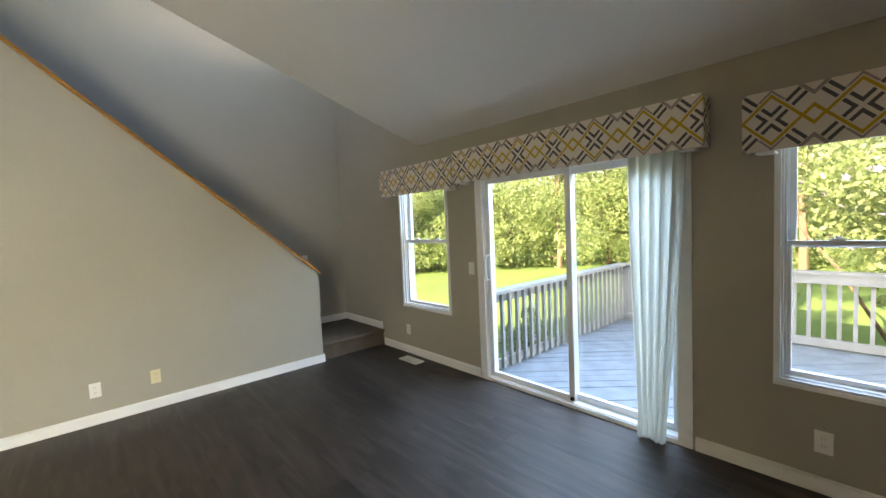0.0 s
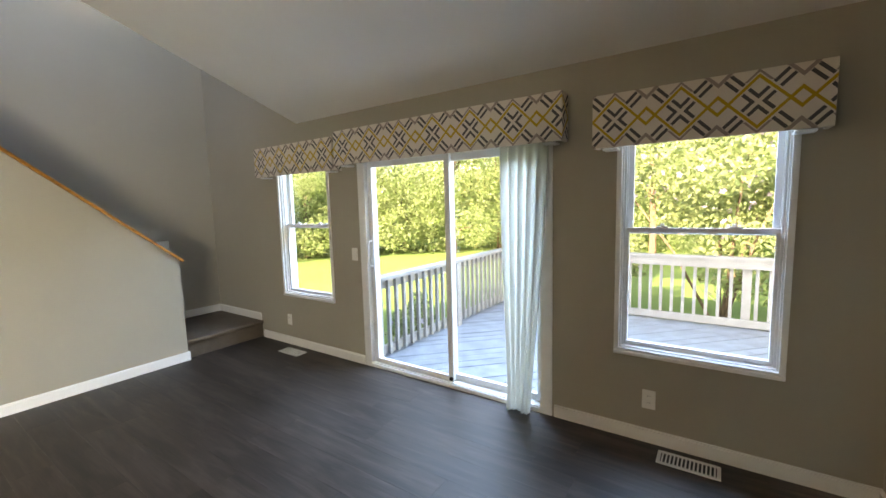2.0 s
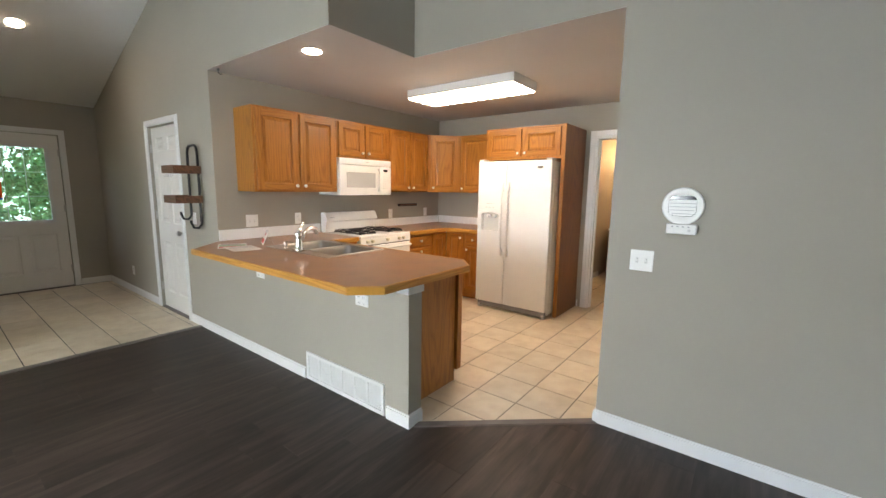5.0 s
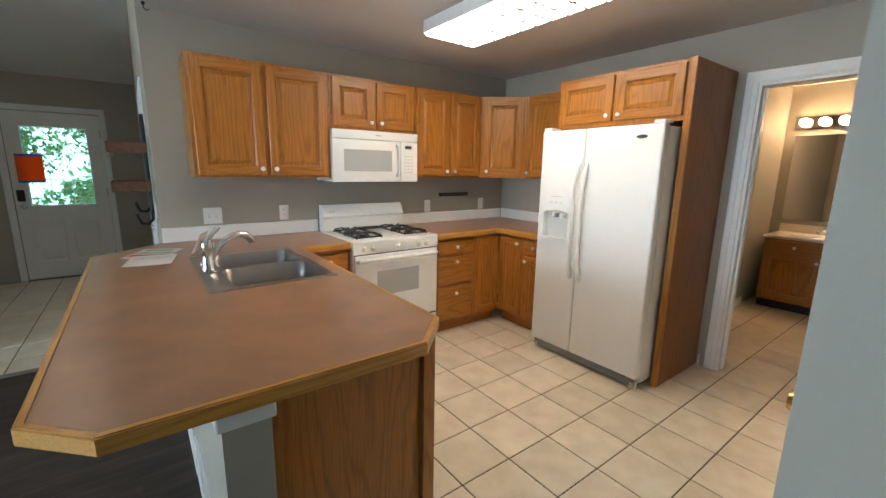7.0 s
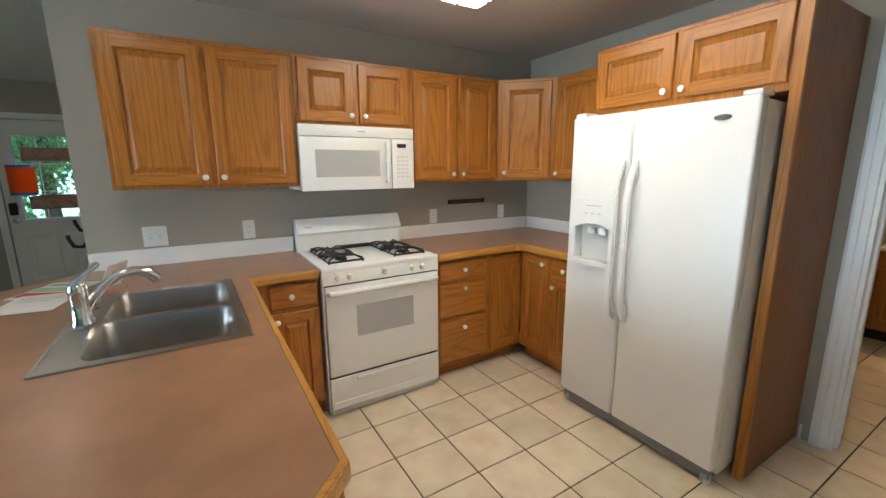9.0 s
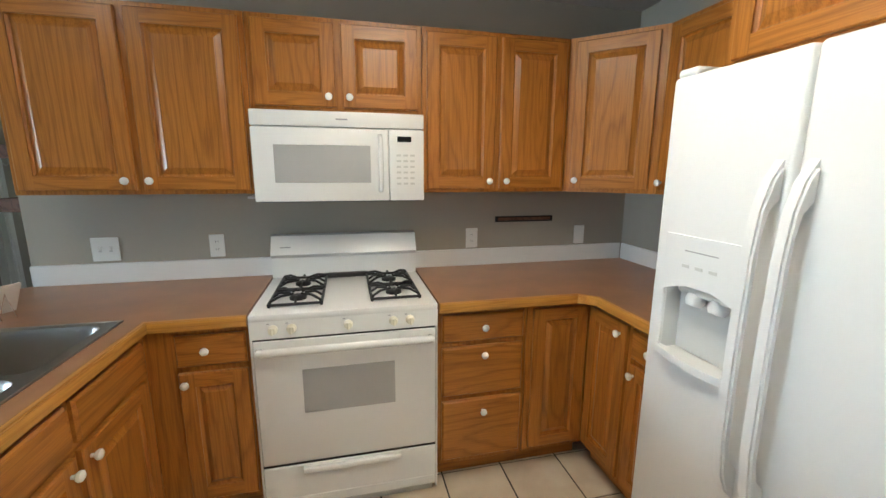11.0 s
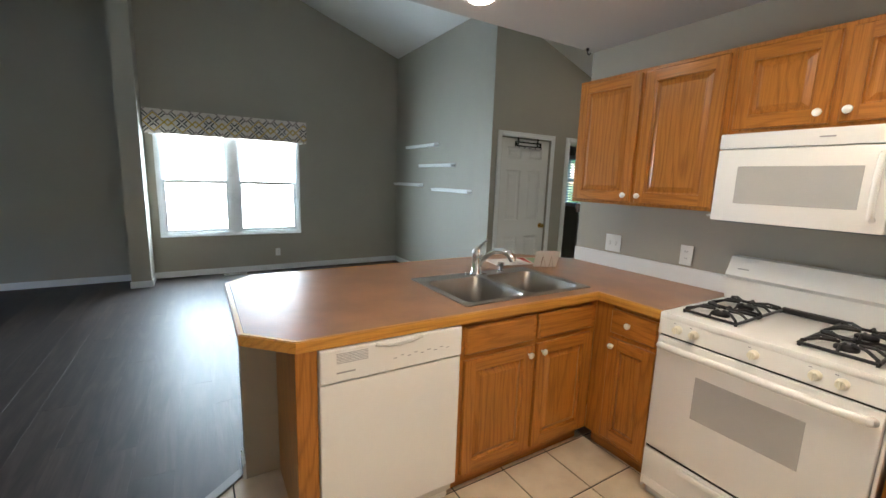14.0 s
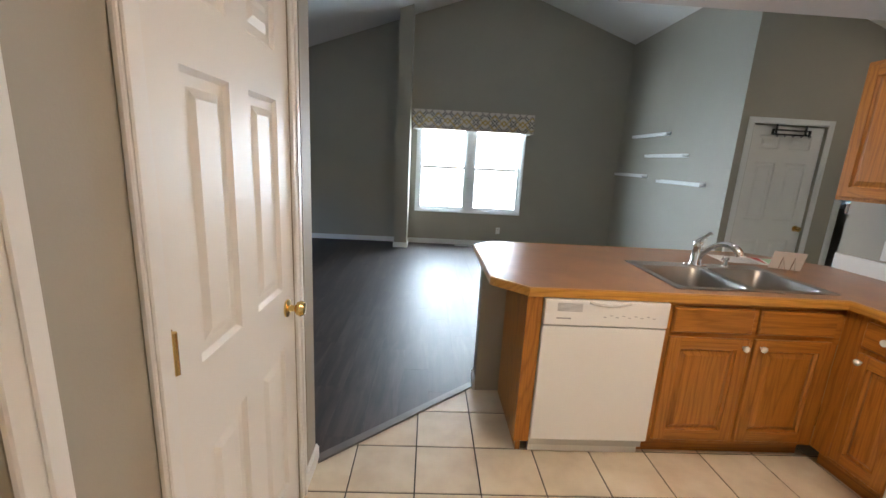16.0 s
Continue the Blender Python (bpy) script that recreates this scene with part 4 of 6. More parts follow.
for k in range(20):
    z = 0.034 + 0.008 * k
    bm = box(-3.105, -2.335, EDGE_Y - 0.007, EDGE_Y - 0.005, z, z + 0.005)
    part("slat", bm, "trim", gr)

# thermostat
th_ = thing("thermostat", (-0.89, 4.19, 1.36), "round white ring thermostat with striped face", "thermostat")
part("ring", lathe(bmesh.new(), [(0.098, 0), (0.098, 0.01), (0.093, 0.016), (0.074, 0.018), (0.062, 0.012)], (-0.89, 4.19, 1.36), (0, -1, 0), 40), "plate", th_, "", True)
def rounded(cx, cz, hw, hh, r, cut=None):
    """An upright outline with rounded corners; cut: the height above which it is flat."""
    pts = []
    for q, (sx, sz) in enumerate(((1, 1), (-1, 1), (-1, -1), (1, -1))):
        for k in range(7):
            a = radians(90 * q + 15 * k)
            pts.append((cx + sx * (hw - r) + r * math.cos(a), cz + sz * (hh - r) + r * math.sin(a)))
    return [(x, z if cut is None else min(z, cut)) for x, z in pts]


part("screen", prism(bmesh.new(), rounded(-0.89, 1.362, 0.064, 0.054, 0.032), 4.172, 4.185, "y"), "display", th_, "dark glass face")
part("face_panel", prism(bmesh.new(), rounded(-0.89, 1.362, 0.063, 0.053, 0.031, 1.394), 4.1695, 4.1725, "y"), "plate", th_, "white striped face")
for k in range(4):
    hw = 0.046 if k == 0 else 0.06
    part("stripe", box(-0.89 - hw, -0.89 + hw, 4.1685, 4.1697, 1.32 + 0.018 * k, 1.3225 + 0.018 * k), "grey_mark", th_)
dt = thing("carbon_monoxide_alarm", (-0.885, 4.19, 1.24), "small white box alarm under the thermostat", "alarm")
part("case", box(-0.955, -0.815, 4.155, 4.19, 1.215, 1.268, bev=0.004), "plate", dt)
for k in range(4):
    part("button", box(-0.93 + 0.025 * k, -0.922 + 0.025 * k, 4.153, 4.156, 1.252, 1.257), "grey_mark", dt)
part("test_ring", lathe(bmesh.new(), [(0.007, 0), (0.007, 0.003), (0, 0.003)], (-0.848, 4.155, 1.236), (0, -1, 0)), "white_grey", dt)

# ---- stairs ----
st = thing("staircase", (2.4, 4.7, 0), "brown carpeted stairs behind a sloping wall", "stairs", "", "structure")
bm = box(2.0, XE - 0.002, 4.235, 5.148, 0, 0.165)
part("landing_riser", bm, "carpet", st)
part("landing", box(2.0, XE - 0.002, 4.2, 5.148, 0.15, 0.19, bev=0.014, seg=3), "carpet", st, "brown carpet landing", True)
RUN, RISE = 0.2225, 0.19
for k in range(1, 20):
    x = 2.0 - RUN * (k - 1)
    z = 0.19 + RISE * k
    part("step", box(x - RUN - 0.01, x + 0.02, 4.342, 5.148, max(0.0, z - 0.35), z, bev=0.012, seg=2), "carpet", st)


# ---- kitchen cabinets ----
KNOB = [(0.006, 0), (0.0065, 0.009), (0.013, 0.014), (0.0165, 0.02), (0.0155, 0.026), (0.009, 0.0305), (0, 0.0315)]


def front_leaf(root, name, x0, x1, z0, z1, knob=None, flat=False):
    """A door or drawer front standing proud of the face frame, raised panel if a door."""
    g = 0.019
    if flat:
        bm = bmesh.new()
        v = [[bm.verts.new(p) for p in ((x0 + k, d, z0 + k), (x1 - k, d, z0 + k), (x1 - k, d, z1 - k), (x0 + k, d, z1 - k))] for k, d in ((0, 0), (0, -g * 0.55), (0.008, -g))]
        for s, t2 in zip(v, v[1:]):
            for k in range(4):
                bm.faces.new((s[k], s[(k + 1) % 4], t2[(k + 1) % 4], t2[k]))
        bm.faces.new(v[-1])
        leaf = part(name, bm, "oak_x", root)
    else:
        r = min(0.058, (x1 - x0) * 0.24)
        bm = bmesh.new()
        e = 0.004
        xs2, zs2 = (x0 + e, x0 + r, x1 - r, x1 - e), (z0 + e, z0 + r, z1 - r, z1 - e)
        gv = [[bm.verts.new((x, -g, z)) for x in xs2] for z in zs2]
        for a in range(3):
            for b in range(3):
                if (a, b) != (1, 1):
                    f = bm.faces.new((gv[a][b], gv[a][b + 1], gv[a + 1][b + 1], gv[a + 1][b]))
                    f.material_index = 1 if b == 1 else 0
        loop = [gv[0][k] for k in range(4)] + [gv[k][3] for k in range(1, 4)] + [gv[3][k] for k in (2, 1, 0)] + [gv[k][0] for k in (2, 1)]
        for off, dep in ((e, -g + e), (e, 0.0)):
            nxt = []
            for v in loop:
                px = x0 if v.co.x <= x0 + e + 1e-5 else (x1 if v.co.x >= x1 - e - 1e-5 else v.co.x)
                pz = z0 if v.co.z <= z0 + e + 1e-5 else (z1 if v.co.z >= z1 - e - 1e-5 else v.co.z)
                nxt.append(bm.verts.new((px, dep, pz)))
            for k in range(12):
                bm.faces.new((loop[k], nxt[k], nxt[(k + 1) % 12], loop[(k + 1) % 12]))
            loop = nxt
        inner = [gv[1][1], gv[1][2], gv[2][2], gv[2][1]]
        back = [bm.verts.new((v.co.x, -0.004, v.co.z)) for v in inner]
        for k in range(4):
            bm.faces.new((inner[k], inner[(k + 1) % 4], back[(k + 1) % 4], back[k]))
        leaf = part(name, bm, "oak_z", root)
        leaf.data.materials.append(M["oak_x"])
        bm = bmesh.new()
        c0, c1, d0, d1 = x0 + r, x1 - r, z0 + r, z1 - r
        e = min(0.034, (c1 - c0) * 0.2)
        v = [[bm.verts.new(p) for p in ((c0 + k, d, d0 + k), (c1 - k, d, d0 + k), (c1 - k, d, d1 - k), (c0 + k, d, d1 - k))] for k, d in ((-0.002, -g * 0.75), (0.007, -0.006), (0.01, -0.005), (e, -g * 0.85), (e + 0.002, -g * 0.9))]
        for s, t2 in zip(v, v[1:]):
            for k in range(4):
                bm.faces.new((s[k], s[(k + 1) % 4], t2[(k + 1) % 4], t2[k]))
        bm.faces.new(v[-1])
        part("raised_panel", bm, "oak_z", leaf)
    if knob:
        part("knob", lathe(bmesh.new(), KNOB, (knob[0], -g, knob[1]), (0, -1, 0), 16), "ceramic", leaf, "white ceramic knob", True)
    return leaf


def cabinet(name, at, rz, w, d, z0, z1, fronts, label, kick=False, group=""):
    """Front towards -y in its own frame, width along x, body behind."""
    root = thing(name, (0, 0, 0), label, "cabinet", group)
    bm = bmesh.new()
    b0 = z0 + (0.1 if kick else 0)
    bx(bm, 0.0, w, 0.0, d, b0, z1 if "sink" not in name else z1 - 0.2, bev=0.0015)
    part("body", bm, "oak_z", root)
    if "sink" in name:
        part("face_frame", box(0.0, w, 0.0, 0.02, z1 - 0.2, z1), "oak_x", root)
    if kick:
        part("toe_kick", box(0, w, 0.065, d, z0, b0), "oak_x", root, "shadowed oak toe kick")
    for kind, x0, x1, a, b, knob in fronts:
        front_leaf(root, "drawer_front" if kind == "drawer" else "cabinet_door", x0, x1, a, b, knob, kind == "drawer")
    root.matrix_world = pose(*at, 0, 0, rz)
    return root


UP0, UP1 = 1.375, 2.13
WALLU = "golden oak wall cabinet with raised-panel doors and white knobs"
G_U, G_B = "wall cabinets", "base cabinets"
XU = -4.15       # face of the wall cabinets on the range wall


def pair(w, z0, z1, kz, g=0.022, mid=0.03):
    m = w / 2
    return [("door", g, m - mid / 2, z0 + 0.018, z1 - 0.022, (m - mid / 2 - 0.03, kz)), ("door", m + mid / 2, w - g, z0 + 0.018, z1 - 0.022, (m + mid / 2 + 0.03, kz))]


cabinet("wall_cabinet", (XU, 3.6, 0), 90, 0.9, 0.318, UP0, UP1, pair(0.9, UP0, UP1, UP0 + 0.058), WALLU, False, G_U)
cabinet("wall_cabinet", (XU, 4.502, 0), 90, 0.754, 0.318, 1.74, UP1, pair(0.754, 1.74, UP1, 1.8), "golden oak wall cabinet over the microwave", False, G_U)
cabinet("wall_cabinet", (XU, 5.258, 0), 90, 0.758, 0.318, UP0, UP1, pair(0.758, UP0, UP1, UP0 + 0.055), WALLU, False, G_U)
# diagonal corner cabinet
root = thing("corner_wall_cabinet", (0, 0, 0), "golden oak diagonal corner wall cabinet with one door", "cabinet", G_U)
cx, cy = XU, 6.02
part("body", prism(bmesh.new(), [(-4.468, cy), (cx, cy), (-3.84, YN - 0.318), (-3.84, YN - 0.002), (-4.468, YN - 0.002)], UP0, UP1), "oak_z", root)
ang = math.degrees(math.atan2(YN - 0.318 - cy, -3.84 - cx))
dl = math.hypot(YN - 0.318 - cy, -3.84 - cx)
lf = front_leaf(root, "cabinet_door", 0.035, dl - 0.035, UP0 + 0.018, UP1 - 0.022, (0.065, UP0 + 0.06))
lf.matrix_world = pose(cx, cy, 0, 0, 0, ang)
cabinet("wall_cabinet", (-3.838, YN - 0.318, 0), 0, 0.56, 0.316, UP0, UP1, [("door", 0.02, 0.54, UP0 + 0.018, UP1 - 0.022, (0.05, UP0 + 0.055))], "golden oak single-door wall cabinet beside the refrigerator", False, G_U)
# cabinet over the refrigerator with its tall end panel
cabinet("refrigerator_cabinet", (-3.25, 6.03, 0), 0, 0.965, 0.618, 1.77, UP1, pair(0.965, 1.785, UP1, 1.84, 0.03, 0.03), "golden oak cabinet over the refrigerator", False, G_U)
ep = thing("refrigerator_end_panel", (-2.27, 6.3, 0), "tall golden oak end panel beside the refrigerator", "panel")
part("panel", box(-2.283, -2.262, 6.03, YN - 0.002, 0, UP1), "oak_darker", ep)
part("stile", box(-2.3, -2.258, 6.012, 6.03, 0, UP1, bev=0.002), "oak_z", ep)

CT0, CT1 = 0.88, 0.92
XB = -3.835      # face of the base cabinets on the range wall
YB = 4.115       # face of the peninsula cabinets
BASEC = "golden oak base cabinet with white knobs"
cabinet("base_cabinet", (XB, YB + 0.0, 0), 90, 4.492 - YB, 0.6, 0, CT0, [("drawer", 0.11, 0.365, 0.72, 0.85, (0.22, 0.79)), ("door", 0.11, 0.365, 0.125, 0.695, (0.138, 0.655))], BASEC + " beside the range", True, G_B)
w = 0.43
cabinet("drawer_base_cabinet", (XB, 5.265, 0), 90, w, 0.6, 0, CT0, [("drawer", 0.02, w - 0.02, 0.72, 0.85, (w / 2, 0.787)), ("drawer", 0.02, w - 0.02, 0.455, 0.695, (w / 2, 0.655)), ("drawer", 0.02, w - 0.02, 0.125, 0.43, (w / 2, 0.37))], "golden oak three-drawer base cabinet with white knobs", True, G_B)
cabinet("corner_base_cabinet", (XB, 5.697, 0), 90, 0.33, 0.6, 0, CT0, [("door", 0.03, 0.31, 0.125, 0.85, None)], "golden oak corner base cabinet with folding door", True, G_B)
cabinet("base_cabinet", (-3.835, 6.03, 0), 0, 0.3, 0.618, 0, CT0, [("door", 0.02, 0.29, 0.125, 0.85, (0.25, 0.8))], BASEC + " in the corner", True, G_B)
cabinet("base_cabinet", (-3.533, 6.03, 0), 0, 0.28, 0.618, 0, CT0, [("drawer", 0.02, 0.26, 0.72, 0.85, (0.14, 0.787)), ("door", 0.02, 0.26, 0.125, 0.695, (0.05, 0.655))], BASEC + " beside the refrigerator", True, G_B)
# peninsula: from the range side towards the room's end, facing the kitchen
SX0, SX1 = -3.836, -2.93
cabinet("sink_base_cabinet", (SX1, YB, 0), 180, SX1 - SX0, 0.58, 0, CT0, [("drawer", 0.03, 0.435, 0.72, 0.85, None), ("drawer", 0.465, 0.86, 0.72, 0.85, None), ("door", 0.03, 0.435, 0.125, 0.695, (0.405, 0.655)), ("door", 0.465, 0.86, 0.125, 0.695, (0.495, 0.655))], "golden oak sink base cabinet with two doors", True, G_B)
pe = thing("peninsula_end", (-2.24, 3.8, 0), "golden oak peninsula end panel with a dark toe notch", "panel")
part("end_panel", box(-2.29, -2.265, 3.518, YB - 0.041, 0.0, CT0), "oak_z", pe)
part("stile", box(-2.317, -2.24, YB - 0.04, YB + 0.012, 0.09, CT0, bev=0.002), "oak_z", pe)

# dishwasher
dw = thing("dishwasher", (-2.62, 3.85, 0), "white dishwasher with a control strip, closed", "dishwasher")
D0, D1 = -2.925, -2.32
part("body", box(D0 + 0.005, D1 - 0.005, 3.53, YB - 0.005, 0.06, CT0 - 0.005), "white_grey", dw)
part("door", box(D0, D1, YB - 0.01, YB + 0.028, 0.115, 0.736, bev=0.006, seg=2), "white", dw)
cp = part("control_panel", box(D0, D1, YB - 0.01, YB + 0.034, 0.742, CT0 - 0.008, bev=0.006, seg=2), "white", dw)
part("kick_plate", box(D0 + 0.01, D1 - 0.01, YB - 0.06, YB - 0.03, 0.005, 0.11), "white", dw)
bm = bmesh.new()
tube(bm, [(-2.73, YB + 0.034, 0.862), (-2.68, YB + 0.037, 0.852), (-2.63, YB + 0.038, 0.849), (-2.58, YB + 0.037, 0.852), (-2.53, YB + 0.034, 0.862)], 0.007)
part("handle_recess", bm, "white_grey", cp)
for k in range(7):
    part("vent_slot", box(-2.5, -2.38, YB + 0.0335, YB + 0.0352, 0.815 + 0.006 * k, 0.8175 + 0.006 * k), "grey_mark", cp)
part("badge", box(-2.45, -2.38, YB + 0.0335, YB + 0.035, 0.776, 0.782), "grey_mark", cp)
for k in range(9):
    part("button_mark", box(-2.86 + 0.03 * k, -2.845 + 0.03 * k, YB + 0.0335, YB + 0.035, 0.79 + 0.008 * (k % 2), 0.793 + 0.008 * (k % 2)), "grey_mark", cp)

# ---- worktops ----
def worktop(name, pts, edges, label, hole=None):
    """A laminate slab with an oak edge along some of its sides."""
    root = thing(name, (pts[0][0], pts[0][1], CT0), label, "countertop")
    bm = bmesh.new()
    if hole is None:
        prism(bm, pts, CT0, CT1)
    else:
        x0, x1, y0, y1 = hole
        prism(bm, pts, CT0, CT1)
        bmesh.ops.triangulate(bm, faces=bm.faces)
        for co, no in (((x0, 0, 0), (1, 0, 0)), ((x1, 0, 0), (1, 0, 0)), ((0, y0, 0), (0, 1, 0)), ((0, y1, 0), (0, 1, 0))):
            bmesh.ops.bisect_plane(bm, geom=list(bm.verts) + list(bm.edges) + list(bm.faces), plane_co=co, plane_no=no)
        kill = [f for f in bm.faces if x0 < f.calc_center_median().x < x1 and y0 < f.calc_center_median().y < y1]
        bmesh.ops.delete(bm, geom=kill, context="FACES")
    part("slab", bm, "counter", root)
    chain = [Vector((*edges[0][0], 0))] + [Vector((*e[1], 0)) for e in edges]
    side = [(q - p).normalized().cross(Vector((0, 0, 1))) for p, q in zip(chain, chain[1:])]
    outer = []
    for k, p in enumerate(chain):
        m = (side[max(k - 1, 0)] + side[min(k, len(side) - 1)]).normalized()
        outer.append(p + m * (0.02 / m.dot(side[min(k, len(side) - 1)])))
    for k, n in enumerate(side):
        e = bmesh.new()
        q = [chain[k].lerp(outer[k], 0.1), chain[k + 1].lerp(outer[k + 1], 0.1), outer[k + 1], outer[k]]
        prism(e, [(p.x, p.y) for p in q], CT0 - 0.004, CT1 + 0.0006)
        bmesh.ops.bevel(e, geom=[v for v in e.edges if all((w.co - chain[k]).dot(n) > 0.015 for w in v.verts) and abs(v.verts[0].co.z - v.verts[1].co.z) < 0.001], offset=0.004, segments=2, affect="EDGES")
        part("oak_edge", e, "oak_edge_x" if abs(n.y) > abs(n.x) else "oak_edge_y", root, "golden oak front edge")
    return root


SINK = (-3.835, -3.003, 3.5, 4.06)
P = [(-4.468, 3.402), (-4.14, 3.06), (-2.225, 3.06), (-2.098, 3.187), (-2.098, 3.97), (-2.25, 4.122), (-3.82, 4.13), (-3.82, 4.492), (-4.468, 4.492)]
worktop("peninsula_worktop", P, [(P[1], P[2]), (P[2], P[3]), (P[3], P[4]), (P[4], P[5]), (P[5], P[6]), (P[6], P[7])], "brown laminate peninsula worktop with oak edge and cut corners", (SINK[0] + 0.02, SINK[1] - 0.02, SINK[2] + 0.02, SINK[3] - 0.02))
Q = [(-4.468, 5.265), (-3.80, 5.265), (-3.80, 5.93), (-3.73, 6.0), (-3.255, 6.0), (-3.255, YN - 0.002), (-4.468, YN - 0.002)]
worktop("corner_worktop", Q, [(Q[1], Q[2]), (Q[2], Q[3]), (Q[3], Q[4])], "brown laminate worktop with oak edge round the corner")
SPLASH = [("y", 3.402, 4.492), ("y", 5.265, YN - 0.022), ("x", -4.448, -3.255)]
for run, a, b in SPLASH:
    mid = (-4.46, (a + b) / 2, CT1) if run == "y" else ((a + b) / 2, YN - 0.01, CT1)
    sp = thing("backsplash", mid, "low plain white backsplash strip on the worktop", "backsplash")
    if run == "y":
        part("strip", box(-4.468, -4.45, a, b, CT1, CT1 + 0.1, bev=0.003, seg=2), "splash", sp)
    else:
        part("strip", box(a, b, YN - 0.02, YN - 0.002, CT1, CT1 + 0.1, bev=0.003, seg=2), "splash", sp)
cor = thing("counter_support", (-2.16, 3.45, 0.83), "white painted trim block under the counter end", "bracket")
part("block", box(-2.2, -2.1, EDGE_Y - 0.012, EDGE_Y + 0.127, 0.825, CT0 - 0.004, bev=0.004), "trim", cor)

# sink
sk = thing("kitchen_sink", ((SINK[0] + SINK[1]) / 2, 3.76, CT1), "double-bowl stainless steel drop-in sink", "sink")
x0, x1, y0, y1 = SINK
my = 0.012
bowls = [(x0 + 0.035, (x0 + x1) / 2 - 0.016, y0 + 0.1, y1 - 0.035), ((x0 + x1) / 2 + 0.016, x1 - 0.035, y0 + 0.1, y1 - 0.035)]
bm = bmesh.new()
ys = sorted({y0, y0 + 0.1, y1 - 0.035, y1})
xs = sorted({x0, x1, *[v for b in bowls for v in b[:2]]})
for a, b in zip(xs, xs[1:]):
    for c, d in zip(ys, ys[1:]):
        if any(q[0] <= a + 1e-6 and q[1] >= b - 1e-6 and q[2] <= c + 1e-6 and q[3] >= d - 1e-6 for q in bowls):
            continue
        bx(bm, a, b, c, d, CT1 - 0.003, CT1 + 0.005)
bmesh.ops.remove_doubles(bm, verts=bm.verts, dist=0.0002)
part("rim", bm, "steel", sk)
bm = bmesh.new()
for a, b, c, d in ((x0 - 0.003, x1 + 0.003, y0 - 0.003, y0 + 0.006), (x0 - 0.003, x1 + 0.003, y1 - 0.006, y1 + 0.003), (x0 - 0.003, x0 + 0.006, y0 + 0.006, y1 - 0.006), (x1 - 0.006, x1 + 0.003, y0 + 0.006, y1 - 0.006)):
    bx(bm, a, b, c, d, CT1 - 0.001, CT1 + 0.007, bev=0.002)
part("rim_bead", bm, "steel", sk)
for a, b, c, d in bowls:
    bm = bmesh.new()
    rings = []
    for k, (ins, z, rr) in enumerate(((0.0, 0.004, 0.05), (0.006, -0.006, 0.05), (0.014, -0.1, 0.055), (0.022, -0.155, 0.06), (0.05, -0.178, 0.06), (0.11, -0.182, 0.05))):
        ring = []
        for q, (sx, sy) in enumerate(((1, 1), (-1, 1), (-1, -1), (1, -1))):
            ccx = (b - ins - rr) if sx > 0 else (a + ins + rr)
            ccy = (d - ins - rr) if sy > 0 else (c + ins + rr)
            for s in range(6):
                t2 = math.radians(90 * q + 18 * s)
                ring.append(bm.verts.new((ccx + rr * math.cos(t2), ccy + rr * math.sin(t2), CT1 + z)))
        rings.append(ring)
    for s, t2 in zip(rings, rings[1:]):
        for k in range(24):
            bm.faces.new((s[k], s[(k + 1) % 24], t2[(k + 1) % 24], t2[k]))
    bm.faces.new(rings[-1])
    # corner fillers between the square cut-out and the rounded bowl
    for q, (px, py) in enumerate(((b, d), (a, d), (a, c), (b, c))):
        pv = bm.verts.new((px, py, CT1 + 0.0045))
        for s in range(5):
            bm.faces.new((pv, rings[0][6 * q + s], rings[0][6 * q + s + 1]))
    bw = part("bowl", bm, "steel", sk, "", True)
    part("strainer", lathe(bmesh.new(), [(0.045, 0), (0.045, 0.004), (0.03, 0.003), (0.012, 0.006), (0, 0.006)], ((a + b) / 2, (c + d) / 2, CT1 - 0.181)), "chrome", bw, "", True)

# faucet
fx, fy = (x0 + x1) / 2 + 0.0, y0 + 0.05
fa = thing("faucet", (fx, fy, CT1), "chrome single-lever pull-out kitchen faucet", "faucet")
part("escutcheon", box(fx - 0.06, fx + 0.06, fy - 0.028, fy + 0.028, CT1 + 0.005, CT1 + 0.013, bev=0.004, seg=2), "chrome", fa, "", True)
part("column", lathe(bmesh.new(), [(0.036, 0.006), (0.036, 0.016), (0.03, 0.028), (0.029, 0.12), (0.031, 0.14), (0.026, 0.155), (0, 0.162)], (fx, fy, CT1), (0, 0, 1), 24), "chrome", fa, "", True)
ux, uy = -0.36, 0.93
part("spout", tube(bmesh.new(), [(fx + ux * d, fy + uy * d, CT1 + z) for d, z in ((0.01, 0.05), (0.035, 0.09), (0.075, 0.135), (0.125, 0.165), (0.175, 0.172), (0.215, 0.16), (0.238, 0.138), (0.246, 0.118))], [0.016, 0.016, 0.0155, 0.016, 0.018, 0.021, 0.022, 0.019], 16), "chrome", fa, "", True)
part("lever", tube(bmesh.new(), [(fx + ux * d, fy + uy * d, CT1 + z) for d, z in ((-0.004, 0.142), (0.004, 0.16), (0.02, 0.178), (0.042, 0.198), (0.06, 0.215), (0.07, 0.223))], [0.024, 0.019, 0.012, 0.009, 0.012, 0.008], 16), "chrome", fa, "", True)
sdn = thing("soap_dispenser", (fx - 0.19, fy, CT1), "small chrome soap dispenser on the sink rim", "dispenser")
part("pump", lathe(bmesh.new(), [(0.022, 0.005), (0.022, 0.011), (0.013, 0.015), (0.013, 0.045), (0.019, 0.05), (0.019, 0.064), (0, 0.067)], (fx - 0.19, fy, CT1)), "chrome", sdn, "", True)
